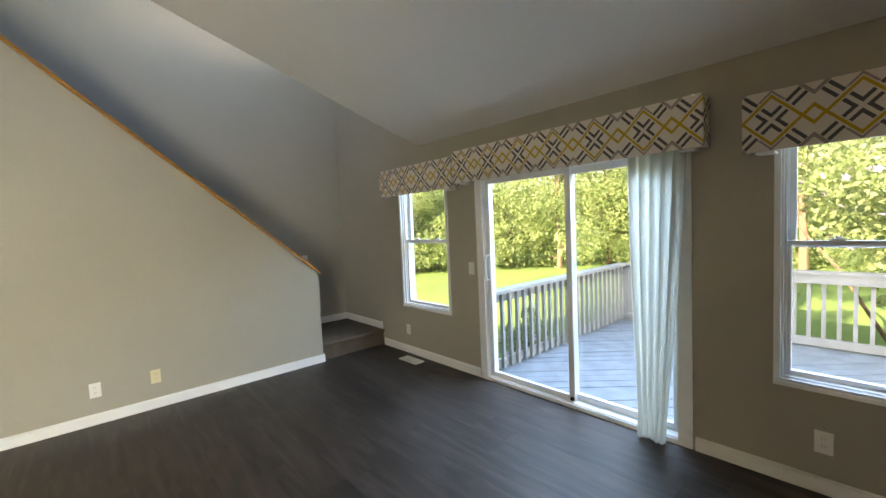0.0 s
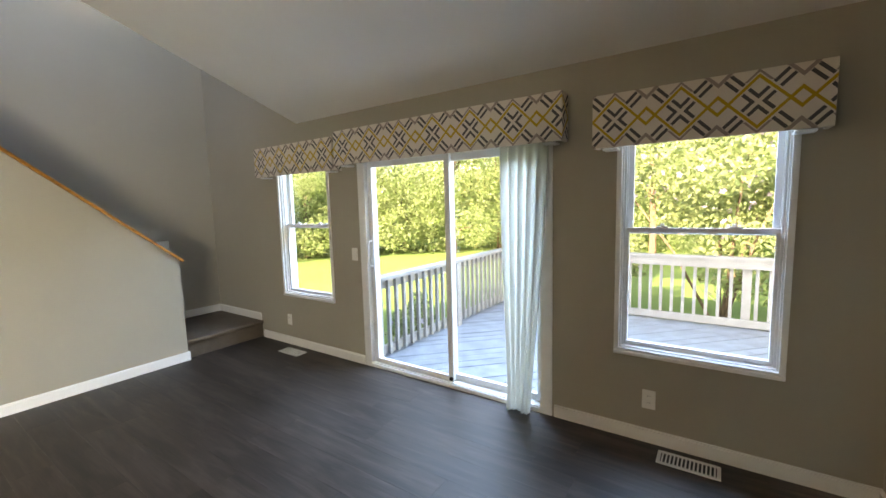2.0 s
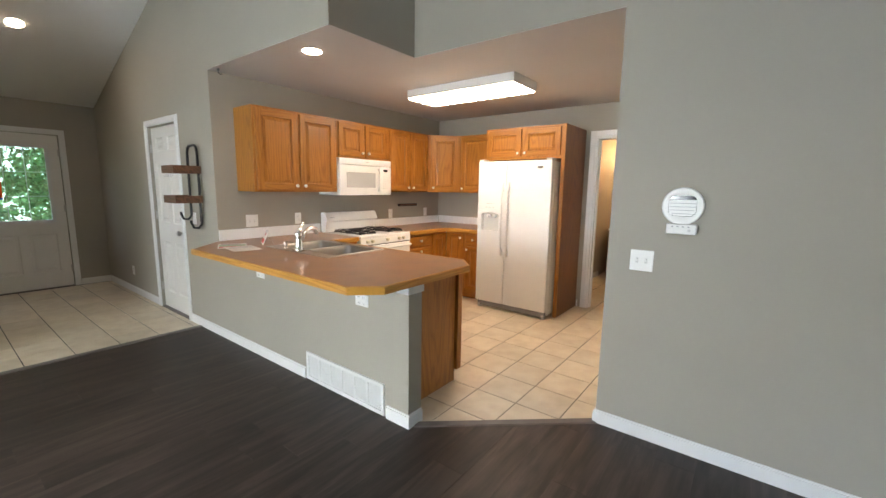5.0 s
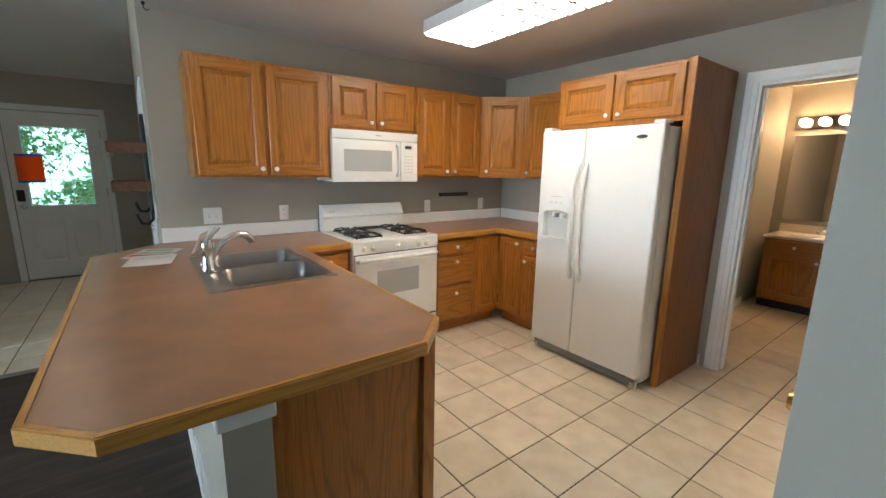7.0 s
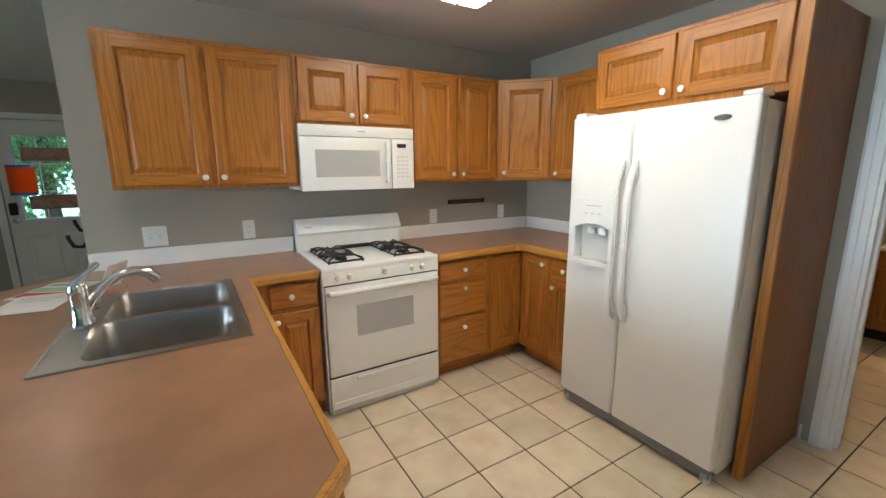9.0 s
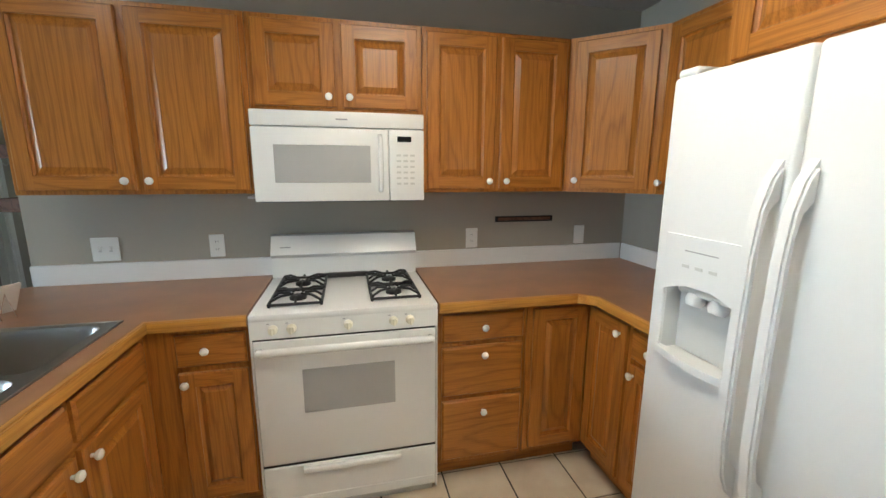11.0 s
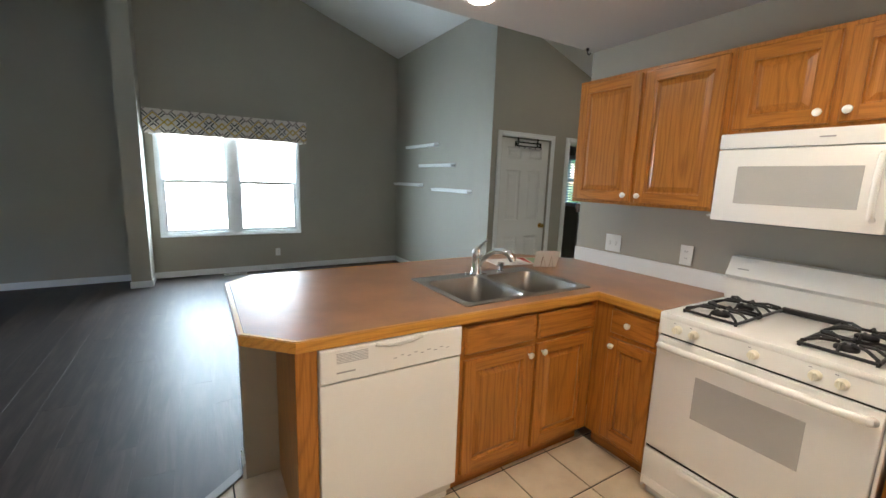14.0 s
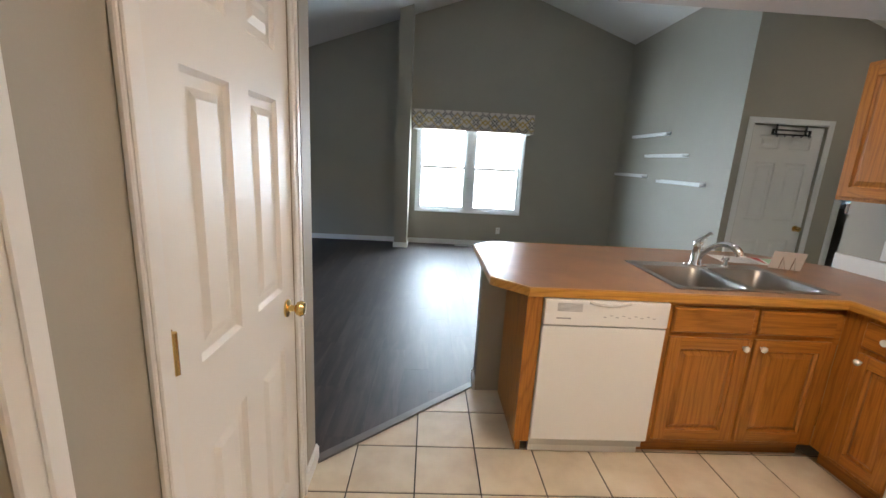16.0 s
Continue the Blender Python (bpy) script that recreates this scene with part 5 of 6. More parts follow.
part("nozzle", tube(bmesh.new(), [(fx - 0.19, fy, CT1 + 0.058), (fx - 0.16, fy + 0.02, CT1 + 0.06), (fx - 0.14, fy + 0.03, CT1 + 0.054)], 0.005), "chrome", sdn)

# ---- appliances ----
# refrigerator, facing -y
F0, F1, FY, FH = -3.225, -2.315, 5.83, 1.745
fr = thing("refrigerator", ((F0 + F1) / 2, 6.2, 0), "white side-by-side refrigerator with an ice dispenser", "refrigerator")
part("cabinet_body", box(F0 + 0.004, F1 - 0.004, FY + 0.075, 6.56, 0.04, FH - 0.012, bev=0.006), "fridge_white", fr)
SPL = F0 + 0.375
bm = box(F0, SPL - 0.003, FY, FY + 0.068, 0.085, FH, bev=0.014, seg=3)
DX0, DX1_, DZ0, DZ1 = F0 + 0.062, F0 + 0.3, 0.945, 1.16
for co, no in (((DX0, 0, 0), (1, 0, 0)), ((DX1_, 0, 0), (1, 0, 0)), ((0, 0, DZ0), (0, 0, 1)), ((0, 0, DZ1), (0, 0, 1))):
    bmesh.ops.bisect_plane(bm, geom=list(bm.verts) + list(bm.edges) + list(bm.faces), plane_co=co, plane_no=no)
bm.normal_update()
inset = [f for f in bm.faces if f.normal.y < -0.9 and DX0 < f.calc_center_median().x < DX1_ and DZ0 < f.calc_center_median().z < DZ1]
ext = bmesh.ops.extrude_face_region(bm, geom=inset)
bmesh.ops.delete(bm, geom=inset, context="FACES")
bmesh.ops.translate(bm, vec=(0, 0.056, 0), verts=[g for g in ext["geom"] if isinstance(g, bmesh.types.BMVert)])
fz = part("freezer_door", bm, "fridge_white", fr, "", True)
bm = box(SPL + 0.003, F1, FY, FY + 0.068, 0.085, FH, bev=0.014, seg=3)
fd = part("refrigerator_door", bm, "fridge_white", fr, "", True)
mx_ = (DX0 + DX1_) / 2
arch = [(DX0 - 0.012, DZ1 - 0.03)] + [(DX0 + (DX1_ - DX0) * k / 10, DZ1 - 0.022 + 0.03 * math.sin(math.pi * k / 10)) for k in range(11)] + [(DX1_ + 0.012, DZ1 - 0.03), (DX1_ + 0.014, 1.305), (DX0 - 0.014, 1.305)]
disp = part("dispenser_panel", prism(bmesh.new(), arch, FY - 0.009, FY + 0.002, "y"), "fridge_white", fz, "white arched dispenser control panel")
for sx in (DX0 - 0.012, DX1_ + 0.002):
    part("side_rim", box(sx, sx + 0.01, FY - 0.008, FY + 0.003, DZ0 - 0.005, DZ1 - 0.02, bev=0.003), "fridge_white", fz)
part("back_plate", box(DX0 + 0.003, DX1_ - 0.003, FY + 0.051, FY + 0.0555, DZ0 + 0.003, DZ1 - 0.003), "white_grey", fz)
lip = [(DX0 - 0.014, FY + 0.002)] + [(DX0 - 0.014 + (DX1_ - DX0 + 0.028) * k / 8, FY - 0.01 - 0.022 * math.sin(math.pi * k / 8)) for k in range(9)] + [(DX1_ + 0.014, FY + 0.002)]
part("drip_tray", prism(bmesh.new(), lip, DZ0 - 0.012, DZ0 + 0.01), "fridge_white", fz)
part("spout_housing", box(DX0 + 0.03, DX1_ - 0.03, FY + 0.008, FY + 0.05, 1.135, DZ1 - 0.002, bev=0.008, seg=2), "white_grey", fz)
for k in (0, 1):
    xx = mx_ - 0.035 + 0.075 * k
    part("paddle", lathe(bmesh.new(), [(0.024, 0), (0.026, 0.02), (0.02, 0.034), (0.0, 0.036)], (xx, FY + 0.028, 1.137), (0, -0.3, -1), 16), "fridge_white", fz, "", True)
part("badge_line", box(DX0 + 0.06, DX1_ - 0.07, FY - 0.0098, FY - 0.0088, 1.262, 1.265), "grey_mark", fz)
for k in range(3):
    part("button", box(DX0 + 0.055 + 0.045 * k, DX0 + 0.08 + 0.045 * k, FY - 0.0105, FY - 0.0088, 1.215, 1.225, bev=0.001), "white_grey", fz)


def bar(x):
    """A bowed strap handle with filled, sloping feet."""
    out = [(0.0, 0.655), (0.028, 0.68), (0.048, 0.73), (0.06, 0.84), (0.063, 1.08), (0.06, 1.29), (0.05, 1.4), (0.03, 1.465), (0.0, 1.51)]
    back = [(0.0, 1.42), (0.024, 1.395), (0.036, 1.34), (0.041, 1.08), (0.036, 0.82), (0.024, 0.765), (0.0, 0.74)]
    bm = prism(bmesh.new(), [(FY - d, z) for d, z in out + back], x - 0.016, x + 0.016, "x")
    bmesh.ops.bevel(bm, geom=[e for e in bm.edges if abs(e.verts[0].co.x - e.verts[1].co.x) < 1e-5], offset=0.006, segments=2, affect="EDGES")
    return bm


part("handle", bar(SPL - 0.035), "fridge_white", fz, "", True)
part("handle", bar(SPL + 0.035), "fridge_white", fd, "", True)
bm = lathe(bmesh.new(), [(0.03, 0), (0.029, 0.003), (0, 0.004)], (0, 0, 0), (0, -1, 0), 28)
bm.transform(Matrix.Translation((F1 - 0.13, FY, FH - 0.075)) @ Matrix.Diagonal((1.2, 1, 0.42, 1)))
part("badge", bm, "chrome", fd)

# grey grille, darkened in colour for the shadow line below the doors
part("kick_grille", box(F0 + 0.02, F1 - 0.02, FY + 0.03, FY + 0.07, 0.02, 0.08), "grey_appliance", fr, "grey kick grille, darkened as shade below the doors")
for x in (F0 + 0.04, F1 - 0.04):
    part("hinge_cover", box(x - 0.035, x + 0.035, FY + 0.01, FY + 0.12, FH - 0.002, FH + 0.022, bev=0.008, seg=2), "fridge_white", fr)
    part("foot", rod(bmesh.new(), (x, FY + 0.05, 0.0), (x, FY + 0.05, 0.045), 0.025), "white_grey", fr)

# range, facing +x
R0, R1, RX = 4.5, 5.257, -3.79
rg = thing("gas_range", (-4.12, (R0 + R1) / 2, 0), "white freestanding gas range with four black grates", "range")
part("body", box(-4.44, RX - 0.03, R0 + 0.003, R1 - 0.003, 0.02, 0.9), "white", rg)
part("cooktop", box(-4.44, RX + 0.005, R0, R1, 0.895, 0.925, bev=0.008, seg=2), "white", rg, "", True)
bg = part("backguard", prism(bmesh.new(), [(-4.45, 0.925), (-4.36, 0.925), (-4.36, 1.03), (-4.335, 1.05), (-4.385, 1.142), (-4.45, 1.142)], R0 + 0.002, R1 - 0.002, "y"), "white", rg)
cpn = part("control_panel", prism(bmesh.new(), [(RX - 0.04, 0.83), (RX + 0.008, 0.825), (RX + 0.002, 0.9), (RX - 0.04, 0.9)], R0 + 0.003, R1 - 0.003, "y"), "white", rg)
for y in (R0 + 0.09, R0 + 0.16, R0 + 0.38, R0 + 0.565, R0 + 0.635):
    k = part("burner_knob", lathe(bmesh.new(), [(0.019, 0), (0.019, 0.006), (0.016, 0.009), (0.014, 0.028), (0, 0.029)], (RX + 0.005, y, 0.862), (1, 0, 0.08), 18), "knob_cream", cpn, "", True)
    part("grip", box(RX + 0.03, RX + 0.038, y - 0.004, y + 0.004, 0.848, 0.878, bev=0.002), "knob_cream", k)
    part("mark", box(RX + 0.005, RX + 0.0072, y - 0.022, y - 0.012, 0.885, 0.888), "grey_mark", cpn)
od = part("oven_door", box(RX - 0.03, RX + 0.012, R0 + 0.012, R1 - 0.012, 0.262, 0.815, bev=0.007, seg=2), "white", rg, "", True)
part("oven_window", box(RX + 0.009, RX + 0.0135, R0 + 0.19, R1 - 0.19, 0.49, 0.685, bev=0.002), "glass_dark", od, "grey oven window")
bm = bmesh.new()
tube(bm, [(RX + 0.012, R0 + 0.035, 0.775), (RX + 0.045, R0 + 0.04, 0.782), (RX + 0.05, R0 + 0.06, 0.783), (RX + 0.05, R1 - 0.06, 0.783), (RX + 0.045, R1 - 0.04, 0.782), (RX + 0.012, R1 - 0.035, 0.775)], 0.016, 12)
part("door_handle", bm, "white", od, "", True)
bd = part("broiler_drawer", box(RX - 0.03, RX + 0.012, R0 + 0.012, R1 - 0.012, 0.05, 0.248, bev=0.006, seg=2), "white", rg, "", True)
part("drawer_pull", box(RX + 0.01, RX + 0.03, R0 + 0.17, R1 - 0.17, 0.215, 0.24, bev=0.006, seg=2), "white", bd, "", True)
part("drawer_lip", box(RX + 0.01, RX + 0.016, R0 + 0.02, R1 - 0.02, 0.055, 0.1, bev=0.003), "white", bd)
# dark strips painted as shade into the seams, nearly flush with the fronts
part("drawer_gap", box(-3.9, RX + 0.004, R0 + 0.012, R1 - 0.012, 0.2485, 0.2615), "dark", rg, "dark strip painted as shade over the drawer")
part("door_gap", box(-3.9, RX + 0.002, R0 + 0.012, R1 - 0.012, 0.8155, 0.8245), "dark", rg, "dark strip painted as shade over the oven door")
for ya, yb in ((R0 - 0.001, R0 + 0.009), (R1 - 0.009, R1 + 0.001)):
    part("side_trim", box(RX - 0.04, RX - 0.003, ya, yb, 0.02, 0.895, bev=0.003), "white", rg)
part("kick", box(-4.4, RX - 0.02, R0 + 0.02, R1 - 0.02, 0.0, 0.05), "white_grey", rg)
part("oven_vent", box(-4.33, -4.3, R0 + 0.27, R1 - 0.27, 0.926, 0.95, bev=0.004), "iron", rg)
part("logo_bar", box(-4.352, -4.349, R0 + 0.05, R0 + 0.1, 1.085, 1.089), "grey_mark", bg)
for cy in (R0 + 0.17, R1 - 0.17):
    for cx in (-4.19, -3.965):
        part("burner_bowl", lathe(bmesh.new(), [(0.085, 0), (0.08, 0.003), (0.06, 0.001), (0.045, 0.004), (0, 0.004)], (cx, cy, 0.925)), "white", rg, "", True)
        part("burner_cap", lathe(bmesh.new(), [(0.036, 0.004), (0.036, 0.014), (0.03, 0.019), (0, 0.02)], (cx, cy, 0.925)), "iron", rg, "", True)
        bm = bmesh.new()
        hw = 0.105
        for a, b in (((-1, -1), (1, -1)), ((1, -1), (1, 1)), ((1, 1), (-1, 1)), ((-1, 1), (-1, -1))):
            rod(bm, (cx + hw * a[0], cy + hw * a[1], 0.938), (cx + hw * b[0], cy + hw * b[1], 0.938), 0.0065, 6)
        for k in range(4):
            a = math.radians(45 + 90 * k)
            tube(bm, [(cx + 0.148 * math.cos(a), cy + 0.148 * math.sin(a), 0.927), (cx + 0.14 * math.cos(a), cy + 0.14 * math.sin(a), 0.95), (cx + 0.09 * math.cos(a), cy + 0.09 * math.sin(a), 0.962), (cx + 0.025 * math.cos(a), cy + 0.025 * math.sin(a), 0.957)], 0.006, 6)
            a = math.radians(90 * k)
            tube(bm, [(cx + hw * math.cos(a), cy + hw * math.sin(a), 0.938), (cx + 0.075 * math.cos(a), cy + 0.075 * math.sin(a), 0.958), (cx + 0.03 * math.cos(a), cy + 0.03 * math.sin(a), 0.957)], 0.0055, 6)
        part("grate", bm, "iron", rg, "black cast iron grate")

# microwave, under its cabinet
mw = thing("microwave", (-4.28, (R0 + R1) / 2, 1.34), "white over-the-range microwave oven", "microwave")
MX = -4.1
part("body", box(-4.468, MX - 0.03, R0 + 0.003, R1 - 0.003, 1.345, 1.738), "white", mw)
DY = R1 - 0.165
mdr = part("door", box(MX - 0.03, MX, R0, DY - 0.002, 1.34, 1.665, bev=0.007, seg=2), "white", mw, "", True)
part("top_grille", box(MX - 0.03, MX, R0, R1, 1.669, 1.737, bev=0.006, seg=2), "white", mw, "", True)
part("window", box(MX - 0.002, MX + 0.0018, R0 + 0.09, DY - 0.085, 1.425, 1.59, bev=0.001), "glass_dark", mdr, "grey microwave window")
bm = bmesh.new()
tube(bm, [(MX, DY - 0.04, 1.39), (MX + 0.025, DY - 0.04, 1.4), (MX + 0.034, DY - 0.04, 1.44), (MX + 0.036, DY - 0.04, 1.51), (MX + 0.034, DY - 0.04, 1.58), (MX + 0.025, DY - 0.04, 1.625), (MX, DY - 0.04, 1.635)], 0.011, 12)
part("door_handle", bm, "white", mdr, "", True)
cpm = part("control_panel", box(MX - 0.03, MX, DY + 0.002, R1, 1.34, 1.665, bev=0.005, seg=2), "white", mw, "", True)
part("display", box(MX - 0.001, MX + 0.0015, DY + 0.04, R1 - 0.06, 1.61, 1.635), "display", cpm)
for r in range(6):
    for c in range(3):
        part("key", box(MX - 0.001, MX + 0.001, DY + 0.035 + 0.032 * c, DY + 0.056 + 0.032 * c, 1.415 + 0.026 * r, 1.424 + 0.026 * r), "white_grey", cpm)
part("badge", box(MX - 0.001, MX + 0.001, R0 + 0.36, R0 + 0.41, 1.7, 1.706), "grey_mark", mw)
part("underside", box(-4.45, MX - 0.035, R0 + 0.02, R1 - 0.02, 1.335, 1.345), "grey_appliance", mw)
part("vent_lip", box(-4.3, MX - 0.05, R0 - 0.04, R0 + 0.002, 1.352, 1.362), "white_grey", mw)

# magnetic rail on the wall
mr_ = thing("knife_rail", (-4.46, 5.94, 1.19), "dark metal magnetic knife rail on the wall", "knife rail")
part("channel", wall_cells(bmesh.new(), "y", -4.468, -4.452, 5.76, 6.13, 1.178, 1.212, [(5.772, 6.118, 1.186, 1.204)]), "blackm", mr_)
part("strip", box(-4.467, -4.457, 5.772, 6.118, 1.186, 1.204), "walnut", mr_)

# papers and a small stand on the counter
def sheet(name, x, y, w, h, rz, mat, label, marks=()):
    root = thing(name, (0, 0, 0), label, "paper", "papers on the counter")
    part("page", box(-w / 2, w / 2, -h / 2, h / 2, 0, 0.0012), mat, root)
    for (a, b, c, d, m) in marks:
        part("print_block", box(a * w, b * w, c * h, d * h, 0.0012, 0.0016), m, root)
    root.matrix_world = pose(x, y, CT1 + 0.0012, 0, 0, rz)
    return root


sheet("leaflet", -4.08, 3.34, 0.22, 0.28, 65, "paper", "leaflet with red and green print lying on the counter", [(-0.45, 0.45, -0.1, 0.15, "green"), (-0.45, 0.45, -0.4, -0.15, "red"), (-0.4, 0.3, 0.25, 0.4, "grey_mark")])
ob = sheet("printed_sheet", -3.86, 3.32, 0.22, 0.28, 80, "paper", "white printed sheet lying on the counter", [(-0.4, 0.4, 0.3, 0.32, "grey_mark"), (-0.4, 0.4, 0.2, 0.22, "grey_mark"), (-0.4, 0.2, 0.1, 0.12, "grey_mark")])
ob.location.z += 0.002
cd = thing("card_stand", (-3.99, 3.56, CT1), "small standing card with red band on a wire easel", "card")
cq = pose(-3.99, 3.55, CT1, 0, 0, -23) @ pose(0, 0, 0, -24, 0, 0)
bm = box(-0.082, 0.082, -0.002, 0.002, 0.006, 0.135)
bm.transform(cq)
cr = part("card", bm, "paper", cd)
bm = box(-0.07, 0.07, -0.0032, -0.0021, 0.018, 0.055)
bm.transform(cq)
part("red_band", bm, "red", cr)
bm = lathe(bmesh.new(), [(0.014, 0), (0.014, 0.001), (0, 0.001)], (-0.01, -0.002, 0.095), (0, -1, 0), 16)
bm.transform(cq)
part("round_mark", bm, "red", cr)
bm = bmesh.new()
for s in (-0.03, 0.03):
    tube(bm, [(s, -0.006, 0.016), (s, -0.006, 0.006), (s, 0.003, 0.006), (s, 0.004, 0.1)], 0.0018, 6)
    tube(bm, [(s, 0.004, 0.095), (s * 0.8, 0.085, 0.04)], 0.0018, 6)
bm.transform(cq)
part("easel", bm, "chrome", cd)

# ---- ceiling lights ----
cl = thing("ceiling_light", (-3.0, 5.25, FLAT), "boxy white fluorescent ceiling light with gridded diffuser, lit", "ceiling light")
L0, L1, W0, W1 = -3.54, -2.32, 4.935, 5.375
part("housing", wall_cells(bmesh.new(), "x", W0, W1, L0, L1, FLAT - 0.085, FLAT, [(L0 + 0.012, L1 - 0.012, FLAT - 0.09, FLAT - 0.08)]), "trim", cl)
for k in range(1, 3):
    y = W0 + 0.012 + (W1 - W0 - 0.024) * k / 3
    part("grid_bar", box(L0 + 0.014, L1 - 0.014, y - 0.007, y + 0.007, FLAT - 0.106, FLAT - 0.0972), "grey_mark", cl)
for k in range(1, 10):
    x = L0 + 0.012 + (L1 - L0 - 0.024) * k / 10
    part("grid_bar", box(x - 0.007, x + 0.007, W0 + 0.014, W1 - 0.014, FLAT - 0.1055, FLAT - 0.0972), "grey_mark", cl)
part("diffuser", box(L0 + 0.012, L1 - 0.012, W0 + 0.012, W1 - 0.012, FLAT - 0.097, FLAT - 0.086, bev=0.003), "tube", cl, "glowing prismatic diffuser")


def downlight(x, y, z, tilt=0.0):
    root = thing("recessed_light", (0, 0, 0), "white recessed ceiling downlight, lit warm", "ceiling light", "downlights")
    part("trim_ring", lathe(bmesh.new(), [(0.095, -0.006), (0.098, 0.0), (0.07, 0.004), (0.068, -0.004)], (0, 0, 0), (0, 0, -1), 28), "trim", root, "", True)
    part("bulb", lathe(bmesh.new(), [(0.067, 0.0), (0.06, 0.006), (0.03, 0.012), (0, 0.013)], (0, 0, -0.003), (0, 0, -1), 24), "can", root, "glowing bulb", True)
    root.matrix_world = pose(x, y, z, 0, tilt, 0)
    return root


def vault_z(x):
    return RIDGE_Z - SLOPE * abs(x - RIDGE_X)


downlight(-3.3, 3.64, FLAT)
TL = math.degrees(math.atan(SLOPE))
downlight(-6.56, 2.52, vault_z(-6.56), -TL)
hk = thing("ceiling_hook", (-4.36, 3.42, FLAT), "small black hook in the ceiling edge", "hook")
bm = rod(bmesh.new(), (-4.36, 3.44, FLAT), (-4.36, 3.44, FLAT - 0.02), 0.01)
tube(bm, [(-4.36, 3.44, FLAT - 0.015), (-4.36, 3.44, FLAT - 0.035), (-4.36, 3.455, FLAT - 0.05), (-4.36, 3.47, FLAT - 0.04)], 0.004, 8)
part("hook", bm, "blackm", hk)

# ---- entry: pipe rack, floating shelves, door rack, poster ----
rk = thing("pipe_rack", (-4.8, EDGE_Y, 1.4), "black pipe wall rack with two walnut shelves and hooks", "wall rack")
ax, bx2, yy = -4.95, -4.73, EDGE_Y - 0.03
bm = bmesh.new()
tube(bm, [(ax, yy, 1.15), (ax, yy, 1.72), (ax + 0.015, yy, 1.77), (ax + 0.05, yy, 1.79), (bx2 - 0.05, yy, 1.79), (bx2 - 0.015, yy, 1.77), (bx2, yy, 1.72), (bx2, yy, 1.08)], 0.012, 10)
part("pipe_frame", bm, "blackm", rk, "", True)
for x, z in ((ax, 1.15), (bx2, 1.08)):
    part("hook", tube(bmesh.new(), [(x, yy, z + 0.02), (x, yy, z - 0.02), (x, yy - 0.03, z - 0.055), (x, yy - 0.07, z - 0.05), (x, yy - 0.09, z), (x, yy - 0.09, z + 0.02)], 0.011, 10), "blackm", rk, "", True)
for z in (1.53, 1.26):
    bm = bmesh.new()
    bx(bm, ax - 0.03, bx2 + 0.03, yy - 0.2, yy + 0.014, z, z + 0.015, bev=0.002)
    bx(bm, ax - 0.03, bx2 + 0.03, yy - 0.215, yy - 0.2, z, z + 0.07, bev=0.002)
    bx(bm, ax - 0.03, ax - 0.015, yy - 0.2, yy + 0.014, z + 0.015, z + 0.07, bev=0.002)
    bx(bm, bx2 + 0.015, bx2 + 0.03, yy - 0.2, yy + 0.014, z + 0.015, z + 0.07, bev=0.002)
    part("shelf_box", bm, "walnut", rk, "dark walnut shelf")
for k in range(4):
    part("small_hook", tube(bmesh.new(), [(ax + 0.01 + 0.05 * k, yy - 0.19, 1.53), (ax + 0.01 + 0.05 * k, yy - 0.19, 1.505), (ax + 0.01 + 0.05 * k, yy - 0.205, 1.495), (ax + 0.01 + 0.05 * k, yy - 0.215, 1.51)], 0.002, 6), "nickel", rk)


def ledge(y0, y1, z):
    root = thing("floating_shelf", (-5.05, (y0 + y1) / 2, z), "thin white floating picture ledge, empty", "shelf", "picture ledges")
    part("board", box(-5.05, -4.977, y0, y1, z - 0.018, z, bev=0.002), "trim", root)
    part("lip", box(-4.984, -4.972, y0, y1, z, z + 0.022, bev=0.002), "trim", root)
    part("back_rail", box(-5.05, -5.04, y0, y1, z, z + 0.03, bev=0.002), "trim", root)


for y0, y1, z in ((-0.73, 0.23, 1.99), (-0.25, 0.71, 1.69), (-1.18, -0.22, 1.39), (0.17, 1.13, 1.34)):
    ledge(y0, y1, z)
dr = thing("over_door_rack", (-5.61, 1.5, 1.95), "dark metal hook rack hung over the closet door", "door rack")
part("bar", wall_cells(bmesh.new(), "x", 1.515, 1.53, -5.83, -5.4, 1.93, 1.99, [(-5.81, -5.42, 1.945, 1.975)]), "blackm", dr)
for x in (-5.78, -5.45):
    part("strap", box(x - 0.012, x + 0.012, 1.5135, 1.5165, 1.93, 2.04), "blackm", dr)
for k in range(5):
    part("hook", tube(bmesh.new(), [(-5.8 + 0.09 * k, 1.53, 1.94), (-5.8 + 0.09 * k, 1.55, 1.91), (-5.8 + 0.09 * k, 1.57, 1.93)], 0.004, 6), "blackm", dr)
po = thing("door_poster", (XW, 2.29, 1.375), "orange notice with blue borders taped inside the door window", "notice")
part("sheet", box(XW + 0.004, XW + 0.006, 2.17, 2.41, 1.23, 1.52), "orange", po)
part("top_border", box(XW + 0.004, XW + 0.0065, 2.17, 2.41, 1.52, 1.545), "blue", po)
part("bottom_border", box(XW + 0.004, XW + 0.0065, 2.17, 2.41, 1.205, 1.23), "blue", po)
kl = thing("keypad_lock", (XW, 2.165, 1.03), "dark keypad lock on the front door", "lock")
part("case", box(XW - 0.03, XW + 0.0, 2.13, 2.2, 0.98, 1.12, bev=0.01, seg=2), "blackm", kl, "", True)

